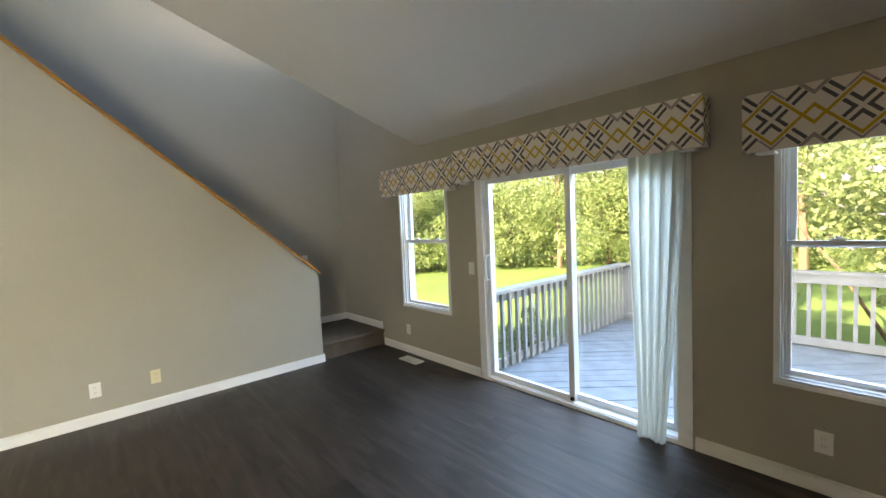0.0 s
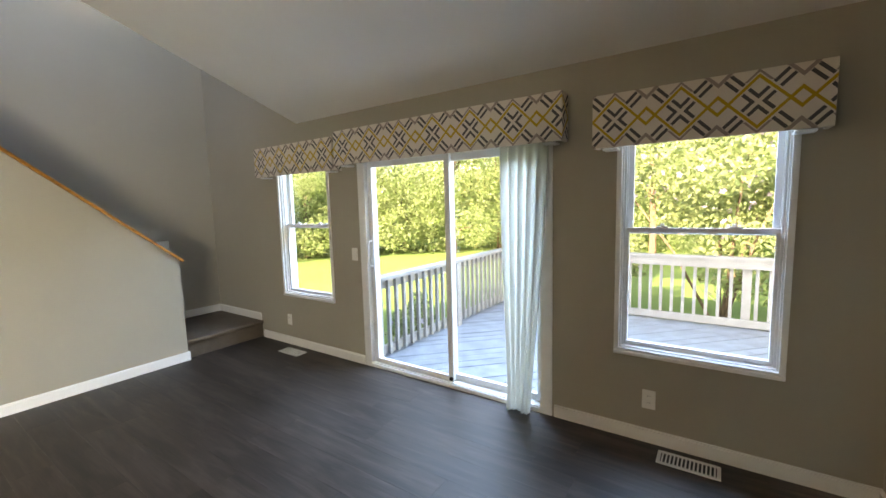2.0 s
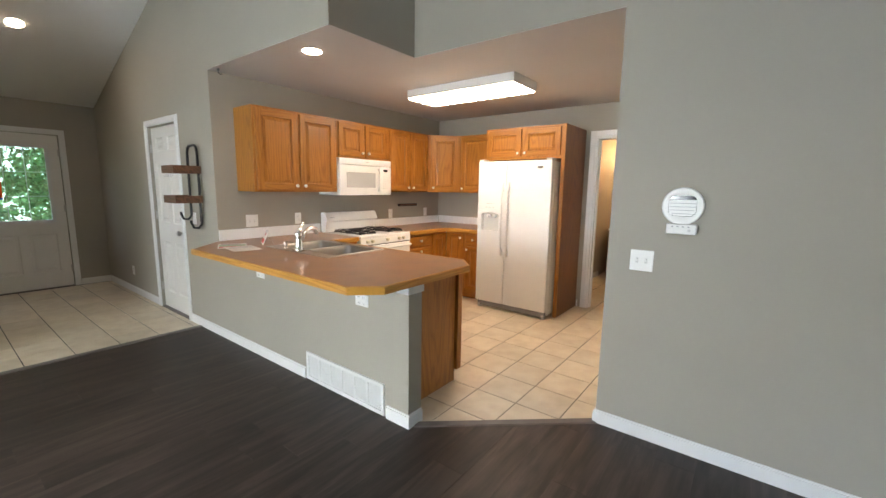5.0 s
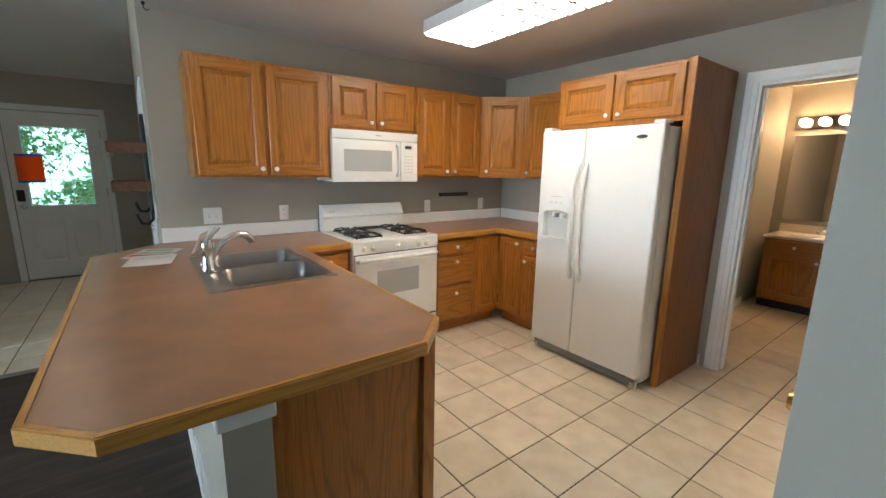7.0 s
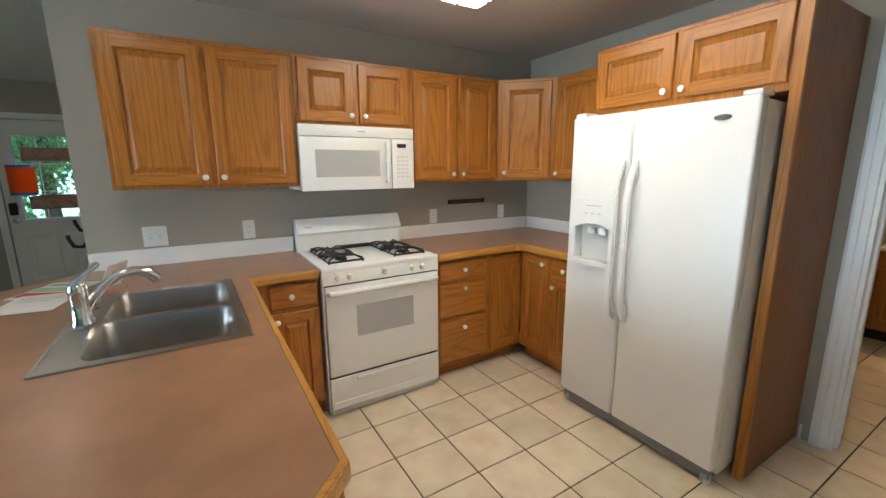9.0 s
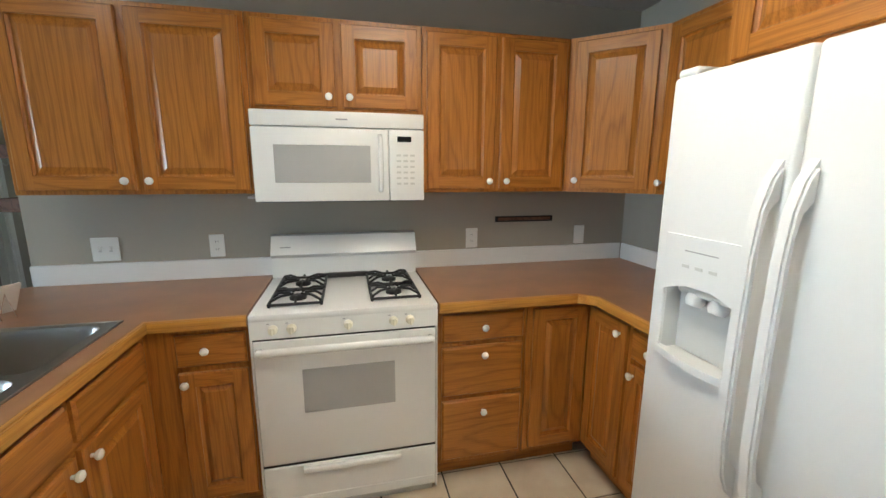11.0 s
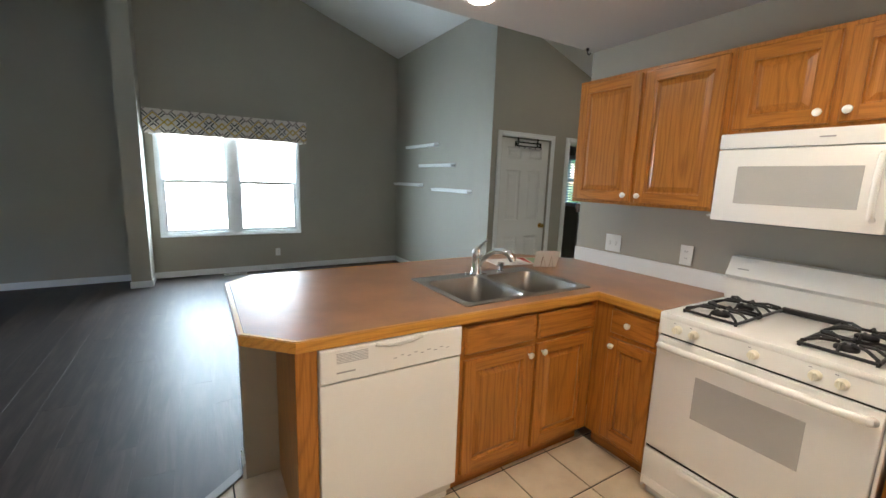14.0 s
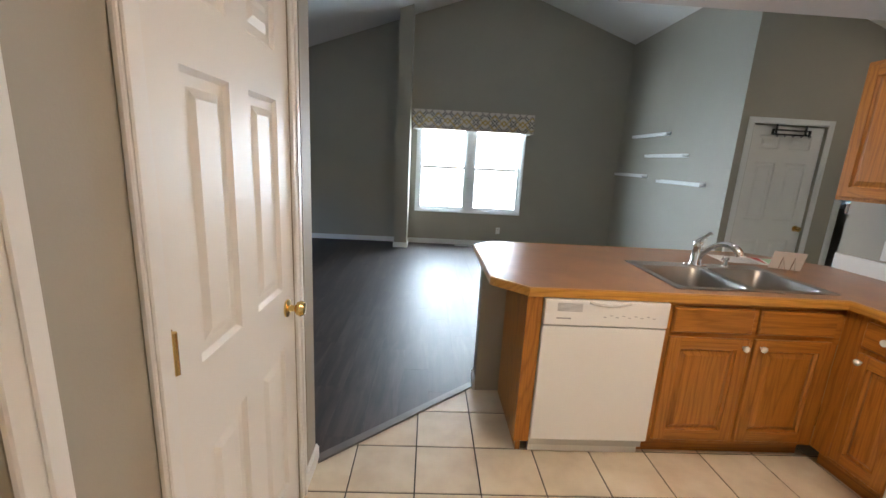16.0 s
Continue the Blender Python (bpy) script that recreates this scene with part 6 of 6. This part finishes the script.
# laundry corner seen through the doorway
wb = thing("window_blind", (XW, 0.25, 1.1), "white slatted blind in the laundry window, lowered", "blind")
part("head_rail", box(XW - 0.05, XW - 0.01, -0.1, 0.6, 1.96, 1.995), "vinyl", wb)
for k in range(17):
    z = 1.125 + 0.05 * k
    part("slat", prism(bmesh.new(), [(XW - 0.05, z), (XW - 0.012, z + 0.022), (XW - 0.012, z + 0.0245), (XW - 0.05, z + 0.0025)], -0.1, 0.6, "y"), "slat", wb)
ws = thing("washing_machine", (-7.3, -0.3, 0), "grey top-loading washing machine in the laundry", "washing machine")
part("body", box(-7.75, -7.05, -0.7, -0.02, 0.0, 0.95, bev=0.015, seg=2), "grey_appliance", ws, "", True)
part("lid", box(-7.72, -7.08, -0.56, -0.04, 0.95, 0.975, bev=0.008), "white_grey", ws)
part("console", box(-7.75, -7.05, -0.7, -0.57, 0.95, 1.1, bev=0.015), "white_grey", ws)

# ---- bathroom seen through the doorway ----
vn = thing("bathroom_vanity", (-1.9, 9.0, 0), "oak bathroom vanity with white knobs", "vanity")
VX0, VX1, VY = -2.5, -1.0, 8.76
part("body", box(VX0, VX1, VY, 9.298, 0.1, 0.78), "oak_z", vn)
part("toe_kick", box(VX0, VX1, VY + 0.06, 9.298, 0, 0.1), "dark", vn)
for k, (a, b, z0, z1, fl) in enumerate(((0.03, 0.5, 0.13, 0.62, 0), (0.03, 0.5, 0.64, 0.76, 1), (0.53, 0.9, 0.13, 0.32, 1), (0.53, 0.9, 0.34, 0.53, 1), (0.53, 0.9, 0.55, 0.76, 1), (0.93, 1.42, 0.13, 0.62, 0), (0.93, 1.42, 0.64, 0.76, 1))):
    lf = front_leaf(vn, "drawer_front" if fl else "cabinet_door", VX0 + a, VX0 + b, z0, z1, (VX0 + (a + b) / 2 if fl else VX0 + b - 0.04, (z0 + z1) / 2 if fl else z1 - 0.05), bool(fl))
    lf.location = (0, VY, 0)
vt = thing("vanity_counter", (-2.1, 9.0, 0.78), "cream cultured marble vanity top with oval basin", "vanity top")
part("slab", box(VX0 - 0.02, VX1, VY - 0.02, 9.298, 0.78, 0.81, bev=0.006), "vanity_top", vt)
part("splash", box(VX0 - 0.02, VX1, 9.278, 9.298, 0.81, 0.9), "vanity_top", vt)
part("basin_rim", lathe(bmesh.new(), [(0.22, 0), (0.22, 0.006), (0.2, 0.008), (0.15, 0.003), (0, 0.001)], (-2.1, 9.02, 0.81)), "ceramic", vt, "", True)
bf = thing("bathroom_faucet", (-2.1, 9.2, 0.81), "chrome two-handle bathroom faucet", "faucet")
part("base", box(-2.18, -2.02, 9.19, 9.24, 0.81, 0.83, bev=0.006), "chrome", bf)
part("spout", tube(bmesh.new(), [(-2.1, 9.21, 0.83), (-2.1, 9.2, 0.88), (-2.1, 9.15, 0.89), (-2.1, 9.11, 0.87)], 0.013), "chrome", bf, "", True)
for x in (-2.16, -2.04):
    part("handle", lathe(bmesh.new(), [(0.02, 0.02), (0.016, 0.05), (0.022, 0.06), (0, 0.065)], (x, 9.21, 0.81)), "chrome", bf, "", True)
mi = thing("bathroom_mirror", (-1.6, 9.3, 0.92), "large frameless bathroom mirror", "mirror")
part("glass_plate", box(-2.52, -1.0, 9.292, 9.298, 0.95, 1.88), "mirror", mi)
lb = thing("vanity_light_bar", (-1.7, 9.3, 1.9), "chrome bar light with round glowing bulbs", "vanity light")
part("bar", box(-2.54, -1.3, 9.27, 9.298, 1.95, 2.08, bev=0.004), "chrome", lb)
for k in range(7):
    bm = bmesh.new()
    bmesh.ops.create_uvsphere(bm, u_segments=16, v_segments=10, radius=0.045, matrix=Matrix.Translation((-2.45 + 0.16 * k, 9.215, 2.015)))
    part("bulb", bm, "bulb", lb, "glowing globe bulb", True)

# ---- outside ----
GZ = -0.6
bm = bmesh.new()
bmesh.ops.create_grid(bm, x_segments=2, y_segments=2, size=600, matrix=Matrix.Translation((0, 0, GZ)))
tagged(part("ground", bm, "lawn", None, "sunlit green lawn reaching to the trees"), "", "lawn", "", "structure")
DZ, DX1, DY0, DY1 = -0.12, 6.25, -3.4, 2.85
dk = thing("deck", (4.5, 0, DZ), "weathered grey painted timber deck with board gaps", "deck", "", "structure")
bm = box(XE + 0.17, DX1, DY0, DY1, DZ - 0.3, DZ - 0.06)
part("frame", bm, "deckpaint", dk)
rng = random.Random(7)
bw, X0D = 0.142, XE + 0.17


def keep_left(pts, a, b):
    """What of a flat outline lies to the left of the line from a to b."""
    def side(p):
        return (b[0] - a[0]) * (p[1] - a[1]) - (b[1] - a[1]) * (p[0] - a[0])
    out = []
    for p, q in zip(pts, pts[1:] + pts[:1]):
        s, t2 = side(p), side(q)
        if s >= 0:
            out.append(p)
        if s * t2 < 0:
            f = s / (s - t2)
            out.append((p[0] + f * (q[0] - p[0]), p[1] + f * (q[1] - p[1])))
    return out


for k in range(70):
    c = (X0D + DY0) / math.sqrt(2) + bw * k
    o = (c / math.sqrt(2), c / math.sqrt(2))
    e = (bw - 0.008) / math.sqrt(2)
    pts = [(o[0] - 9, o[1] + 9), (o[0] + 9, o[1] - 9), (o[0] + 9 + e, o[1] - 9 + e), (o[0] - 9 + e, o[1] + 9 + e)]
    for a, b in (((X0D, DY1), (X0D, DY0)), ((X0D, DY0), (DX1, DY0)), ((DX1, DY0), (DX1, DY1)), ((DX1, DY1), (X0D, DY1))):
        pts = keep_left(pts, a, b)
    if len(pts) > 2:
        part("board", prism(bmesh.new(), pts, DZ - 0.04, DZ + rng.uniform(-0.003, 0.003)), "deckpaint", dk)


def railing(x0, y0, x1, y1):
    root = thing("deck_railing", ((x0 + x1) / 2, (y0 + y1) / 2, DZ), "pale grey painted timber deck railing with square balusters", "railing", "deck railings")
    d = Vector((x1 - x0, y1 - y0, 0))
    ln = d.length
    d.normalize()
    n = Vector((-d.y, d.x, 0))

    def b(name, s, e, half, z0, z1, off=0.0):
        p = Vector((x0, y0, 0)) + n * off
        q = [p + d * s - n * half, p + d * e - n * half, p + d * e + n * half, p + d * s + n * half]
        part(name, prism(bmesh.new(), [(v.x, v.y) for v in q], z0, z1), "railpaint", root)
    b("cap_rail", 0, ln, 0.07, 0.70, 0.735)
    b("top_rail", 0, ln, 0.02, 0.60, 0.70, 0.03)
    b("bottom_rail", 0, ln, 0.02, DZ + 0.02, DZ + 0.11, 0.03)
    k = 0.06
    while k < ln:
        b("baluster", k, k + 0.035, 0.018, DZ + 0.02, 0.70, -0.012)
        k += 0.125
    k = 0.0
    while k <= ln + 0.01:
        b("post", max(0, k - 0.045), min(ln, k + 0.045), 0.045, DZ, 0.70, -0.05)
        k += ln / 2
    return root


railing(XE + 0.2, DY1 - 0.07, DX1 - 0.05, DY1 - 0.07)
railing(DX1 - 0.07, DY0, DX1 - 0.07, DY1 - 0.15)


def leaves_mesh(centres, radii, count, size, seed, squash=0.8):
    """Many small bent leaves scattered through clumps."""
    g = np.random.default_rng(seed)
    c = np.array(centres)
    r = np.array(radii)
    idx = g.integers(0, len(c), count)
    v = g.normal(size=(count, 3))
    v /= np.linalg.norm(v, axis=1)[:, None]
    v *= (0.55 + 0.5 * g.random(count) ** 0.7)[:, None]
    v[:, 2] *= squash
    p = c[idx] + v * r[idx][:, None]
    a = g.normal(size=(count, 3))
    a /= np.linalg.norm(a, axis=1)[:, None]
    b = np.cross(a, g.normal(size=(count, 3)))
    b /= np.linalg.norm(b, axis=1)[:, None]
    s = size * (0.6 + 0.8 * g.random(count))[:, None]
    quad = np.stack([p - a * s, p + b * s * 0.5, p + a * s, p - b * s * 0.5], axis=1).reshape(-1, 3)
    faces = np.arange(count * 4).reshape(-1, 4)
    return quad, faces


def leafy_part(name, mat, parent, centres, radii, count, size, seed, at):
    q, f = leaves_mesh(centres, radii, count, size, seed)
    q = q - np.array(at)
    me = bpy.data.meshes.new(name)
    me.from_pydata(q.tolist(), [], f.tolist())
    me.materials.append(M[mat])
    ob = new(name, me)
    ob.parent = parent
    return ob


def tree(x, y, h, spread, seed, leaf=0.062, count=17000):
    rng = random.Random(seed)
    at = (x, y, GZ)
    root = thing("tree", at, "leafy green deciduous tree at the garden's edge", "tree", "garden trees")
    bm = bmesh.new()
    tube(bm, [(x, y, GZ - 0.1), (x + 0.05, y, GZ + h * 0.2), (x + rng.uniform(-0.2, 0.2), y + 0.1, GZ + h * 0.5), (x + rng.uniform(-0.4, 0.4), y, GZ + h * 0.85)], [h * 0.022, h * 0.018, h * 0.012, h * 0.004], 8)
    cen, rad = [], []
    for k in range(20):
        a = rng.uniform(0, 6.28)
        f = rng.uniform(0.04, 0.95)
        rr = spread * math.sqrt(rng.random()) * (1.05 - 0.6 * f)
        c = (x + rr * math.cos(a), y + rr * math.sin(a), GZ + h * f)
        if k % 3 == 0:
            tube(bm, [(x, y, GZ + h * f * 0.7), ((x + c[0]) / 2, (y + c[1]) / 2, GZ + h * f * 0.9), c], [h * 0.008, h * 0.005, h * 0.002], 6)
        cen.append(c)
        rad.append(spread * rng.uniform(0.28, 0.5))
    part("trunk", bm, "bark", root)
    leafy_part("crown", "leaf_far", root, cen, rad, count, leaf, seed, at)
    return root


rng = random.Random(11)
spots = []
for k in range(16):
    a = radians(8 + k * 7.6)
    d = 15.5 + rng.uniform(-1.5, 2.5)
    spots.append((XE + d * math.sin(a) , 0.5 + d * math.cos(a)))
for k, (x, y) in enumerate(spots):
    tree(x, y, rng.uniform(4.6, 6.2), rng.uniform(2.0, 2.7), 30 + k)
# west trees; their unseen tops are raised to block sun from the entry
for k in range(7):
    tree(XW - 7.5 - rng.uniform(0, 3), -5 + 2.6 * k, rng.uniform(9, 11), rng.uniform(2.4, 3.0), 60 + k, 0.07, 9000)
cen, rad = [], []
for k in range(64):
    cen.append((XW - rng.uniform(9.5, 15), rng.uniform(-8, 14), GZ + rng.uniform(0.2, 4.0)))
    rad.append(rng.uniform(0.9, 1.6))
# unseen high clumps, added in the path of the low sun
for k in range(40):
    cen.append((XW - rng.uniform(8.5, 11), rng.uniform(1.5, 6), GZ + rng.uniform(4.0, 8.6)))
    rad.append(rng.uniform(1.2, 1.8))
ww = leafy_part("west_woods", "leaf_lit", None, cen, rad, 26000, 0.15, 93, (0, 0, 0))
tagged(ww, "green woods across from the front door, high clumps added against the sun", "woods", "", "stuff")
# undergrowth closes the wood below and behind
cen, rad = [], []
for k in range(70):
    a = radians(rng.uniform(0, 125))
    d = rng.uniform(15.5, 22)
    cen.append((XE + d * math.sin(a), 0.5 + d * math.cos(a), GZ + rng.uniform(0.4, 1.8) + (1.5 if d > 19 else 0)))
    rad.append(rng.uniform(1.0, 2.0))
ug = leafy_part("undergrowth", "leaf_far", None, cen, rad, 60000, 0.075, 91, (0, 0, 0))
tagged(ug, "dense sunlit undergrowth along the lawn's edge", "undergrowth", "", "stuff")
cen, rad = [], []
for k in range(120):
    a = radians(rng.uniform(-5, 130))
    d = rng.uniform(24, 30)
    cen.append((XE + d * math.sin(a), 0.5 + d * math.cos(a), GZ + rng.uniform(0.4, 5.5)))
    rad.append(rng.uniform(1.8, 3.2))
ug = leafy_part("far_woods", "leaf_far", None, cen, rad, 60000, 0.16, 92, (0, 0, 0))
tagged(ug, "far green woods behind the garden", "woods", "", "stuff")


def flower_bush(x, y, h, spread, seed, n_leaf, n_petal, label):
    rng = random.Random(seed)
    at = (x, y, GZ)
    root = thing("flowering_bush", at, label, "bush", "flowering bushes")
    bm = bmesh.new()
    cen, rad = [], []
    for k in range(16):
        a = rng.uniform(0, 6.28)
        rr = spread * math.sqrt(rng.random())
        c = (x + rr * math.cos(a), y + rr * math.sin(a), GZ + h * rng.uniform(0.3, 0.98))
        if k % 2 == 0:
            tube(bm, [(x + 0.05 * math.cos(a), y + 0.05 * math.sin(a), GZ - 0.05), (x + 0.4 * (c[0] - x), y + 0.4 * (c[1] - y), GZ + 0.45 * (c[2] - GZ)), c], [0.03, 0.02, 0.006], 6)
        cen.append(c)
        rad.append(spread * rng.uniform(0.3, 0.5))
    part("stems", bm, "bark", root)
    leafy_part("foliage", "leaf_bush", root, cen, rad, n_leaf, 0.045, seed, at)
    g = np.random.default_rng(seed)
    bmf = bmesh.new()
    for k in range(n_petal):
        i = g.integers(0, len(cen))
        v = g.normal(size=3)
        v /= np.linalg.norm(v)
        p = Vector(cen[i]) + Vector(v) * rad[i] * 1.0
        m = Matrix.Translation(p) @ Vector(v).to_track_quat("Z", "Y").to_matrix().to_4x4()
        for q in range(5):
            a = q * 1.2566
            w = [m @ Vector(z) for z in ((0, 0, 0), (0.035 * math.cos(a - 0.5), 0.035 * math.sin(a - 0.5), 0.012), (0.05 * math.cos(a), 0.05 * math.sin(a), 0.016), (0.035 * math.cos(a + 0.5), 0.035 * math.sin(a + 0.5), 0.012))]
            bmf.faces.new([bmf.verts.new(z) for z in w])
    part("blossoms", bmf, "petal", root, "pale lilac blossoms")
    return root


flower_bush(8.0, -0.1, 3.9, 1.7, 5, 24000, 420, "tall rose-of-sharon bush with lilac blossoms beyond the railing")
flower_bush(7.4, 1.75, 1.5, 0.7, 6, 2500, 45, "low bush with pink blossoms beside the deck")
flower_bush(4.6, 3.35, 0.75, 0.35, 8, 900, 20, "small pink flowering plant beside the railing")
# glowing sheet added so that gaps in the west woods look bright
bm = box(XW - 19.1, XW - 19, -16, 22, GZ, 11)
tagged(part("backdrop_woods", bm, "woodglow", None, "glowing blue-green sheet added behind the west woods"), "", "backdrop", "", "structure")
# bright backdrop beyond the front window and the laundry window
bm = box(-9, 4, -9.1, -9.0, GZ, 5)
tagged(part("backdrop_front", bm, "skyglow", None, "overexposed pale daylight beyond the front window"), "", "backdrop", "", "structure")

# ---- floors ----
bm = box(-1.25, XE, YS, 4.4, -0.12, -0.0012)
prism(bm, [(-2.11, YS), (-1.25, YS), (-1.25, 4.19), (-2.11, 3.44)], -0.12, -0.0012)
bx(bm, -4.94, -2.11, YS, 3.42, -0.12, -0.0012)
bx(bm, -5.05, -4.94, YS, 1.5, -0.12, -0.0012)
fl = structure("floor_living", bm, "dark", "dark brown laminate plank floor", "floor")
bm = box(-4.6, -2.11, 3.5, YN + 0.13, -0.12, -0.004)
prism(bm, [(-2.11, 3.44), (-1.25, 4.19), (-1.25, YN + 0.13), (-2.11, YN + 0.13)], -0.12, -0.004)
bx(bm, -2.62, -0.72, YN + 0.13, 9.3, -0.12, -0.004)
ft = structure("floor_kitchen", bm, "grout", "cream ceramic tile floor with dark grout", "floor")
bm = box(XW - 0.16, -5.2, -0.8, 3.42, -0.12, -0.004)
bx(bm, -5.2, -4.94, 1.5, 3.42, -0.12, -0.004)
fe = structure("floor_entry", bm, "grout", "cream ceramic tile floor with dark grout in the entry", "floor")


def slab_mesh(name, pts, top, thick, bev, mat):
    """A thin piece with chamfered upper edges."""
    n = len(pts)
    cx, cy = sum(p[0] for p in pts) / n, sum(p[1] for p in pts) / n
    vs, fs = [], []
    for k, z in ((0, top - thick), (0, top - bev), (bev, top)):
        for x, y in pts:
            dx2, dy2 = cx - x, cy - y
            vs.append((x + (math.copysign(min(k, abs(dx2)), dx2)), y + math.copysign(min(k, abs(dy2)), dy2), z))
    for r in range(2):
        for k in range(n):
            fs.append((r * n + k, r * n + (k + 1) % n, (r + 1) * n + (k + 1) % n, (r + 1) * n + k))
    fs.append(tuple(range(2 * n, 3 * n)))
    me = bpy.data.meshes.new(name)
    me.from_pydata(vs, [], fs)
    me.materials.append(M[mat])
    me.update()
    return me


TH_A, TH_B = (-2.105, 3.445), (-1.25, 4.19)


def lay(parent, name, mat, cells, bev, cut=None):
    """Lays pieces as objects of their own; whole pieces share one mesh."""
    shared = {}
    for x0, x1, y0, y1 in cells:
        pts = [(x0, y0), (x1, y0), (x1, y1), (x0, y1)]
        cx, cy = (x0 + x1) / 2, (y0 + y1) / 2
        if cut:
            new_pts = cut(pts)
        else:
            new_pts = pts
        if len(new_pts) < 3:
            continue
        loc = [(p[0] - cx, p[1] - cy) for p in new_pts]
        key = (round(x1 - x0, 4), round(y1 - y0, 4))
        if new_pts == pts and key in shared:
            me = shared[key]
        else:
            me = slab_mesh(name, loc, 0.0, 0.004, bev, mat)
            if new_pts == pts:
                shared[key] = me
        ob = new(name, me)
        ob.location = (cx, cy, 0)
        ob.parent = parent


rng = random.Random(3)
PW, PL, GAP = 0.185, 1.22, 0.0007
cells = []
x = XE
while x > -4.94:
    x0 = max(x - PW, -4.94)
    y_end = 4.19 if x0 > -1.26 else (3.42 if x < -2.1 else 4.19)
    if x0 > CAP_X - 0.1:
        y_end = 4.24
    y = YS - rng.uniform(0.05, 1.1)
    while y < y_end:
        a, b = max(y, YS), min(y + PL, y_end)
        if b - a > 0.02:
            if x0 < TH_A[0] < x and b > 3.3:
                if min(b, 3.42) - a > 0.02:
                    cells.append((x0 + GAP / 2, TH_A[0] + 0.03, a + GAP / 2, min(b, 3.42) - GAP / 2))
                cells.append((TH_A[0] + 0.03, x - GAP / 2, a + GAP / 2, b - GAP / 2))
            else:
                cells.append((x0 + GAP / 2, x - GAP / 2, a + GAP / 2, b - GAP / 2))
        y += PL
    x -= PW


lay(fl, "plank", "plank", cells, 0.00025, lambda p: keep_left(p, TH_B, TH_A) if -2.08 < p[0][0] < -1.25 and p[2][1] > 3.4 else p)
TP = 0.3065
cells = []
for i in range(-8, 8):
    for j in range(-3, 18):
        x0, y0 = -2.05 + TP * i, 4.072 + TP * 1.004 * j
        x1, y1 = x0 + TP, y0 + TP
        if y1 < 3.5 or x0 < -4.3 or y0 > 9.2:
            continue
        if y0 >= 6.7:
            if x0 < -3.4 or x1 > -0.72:
                continue
        else:
            x1 = min(x1, -1.255)
        if x1 - x0 < 0.03 or (x1 < -2.3 and y1 < 4.0):
            continue
        cells.append((x0 + 0.0032, x1 - 0.0032, y0 + 0.0032, y1 - 0.0032))
lay(ft, "tile", "tile", cells, 0.0015, lambda p: keep_left(p, TH_A, TH_B) if min(q[1] for q in p) < 4.2 and p[0][0] > -2.4 else p)
cells = []
for i in range(0, 11):
    for j in range(-8, 7):
        x1, y0 = -4.965 - TP * i, 1.5 + TP * j
        x0, y1 = x1 - TP, min(y0 + TP, 3.395)
        if x0 < XW - 0.1 or (y0 < 1.2 and x1 > -5.3) or y1 - y0 < 0.03:
            continue
        cells.append((x0 + 0.0032, x1 - 0.0032, y0 + 0.0032, y1 - 0.0032))
lay(fe, "tile", "tile", cells, 0.0015)

# thresholds
for nm, a, b in (("trim_threshold_kitchen", TH_A, TH_B), ("trim_threshold_entry", (-4.95, 1.5), (-4.95, 3.4))):
    a3, b3 = Vector((*a, 0)), Vector((*b, 0))
    d = (b3 - a3).normalized()
    n = Vector((-d.y, d.x, 0)) * 0.028
    bm = prism(bmesh.new(), [((a3 - n).x, (a3 - n).y), ((b3 - n).x, (b3 - n).y), ((b3 + n).x, (b3 + n).y), ((a3 + n).x, (a3 + n).y)], 0.0, 0.008)
    bmesh.ops.bevel(bm, geom=[e for e in bm.edges if all(v.co.z > 0.004 for v in e.verts)], offset=0.004, segments=2, affect="EDGES")
    structure(nm, bm, "threshold", "dark wooden threshold strip between floors", "trim")
for a in ((-6.03, -5.21, 1.36, 1.5), (-7.2, -6.37, 1.36, 1.5), (-6.05, -5.26, EDGE_Y, EDGE_Y + 0.13), (XW - 0.16, XW, 2.1, 2.99), (-1.25, -1.13, 5.5, 6.3)):
    structure("trim_door_sill", box(*a, -0.12, 0.006, bev=0.003), "threshold", "dark door sill on the floor", "trim")
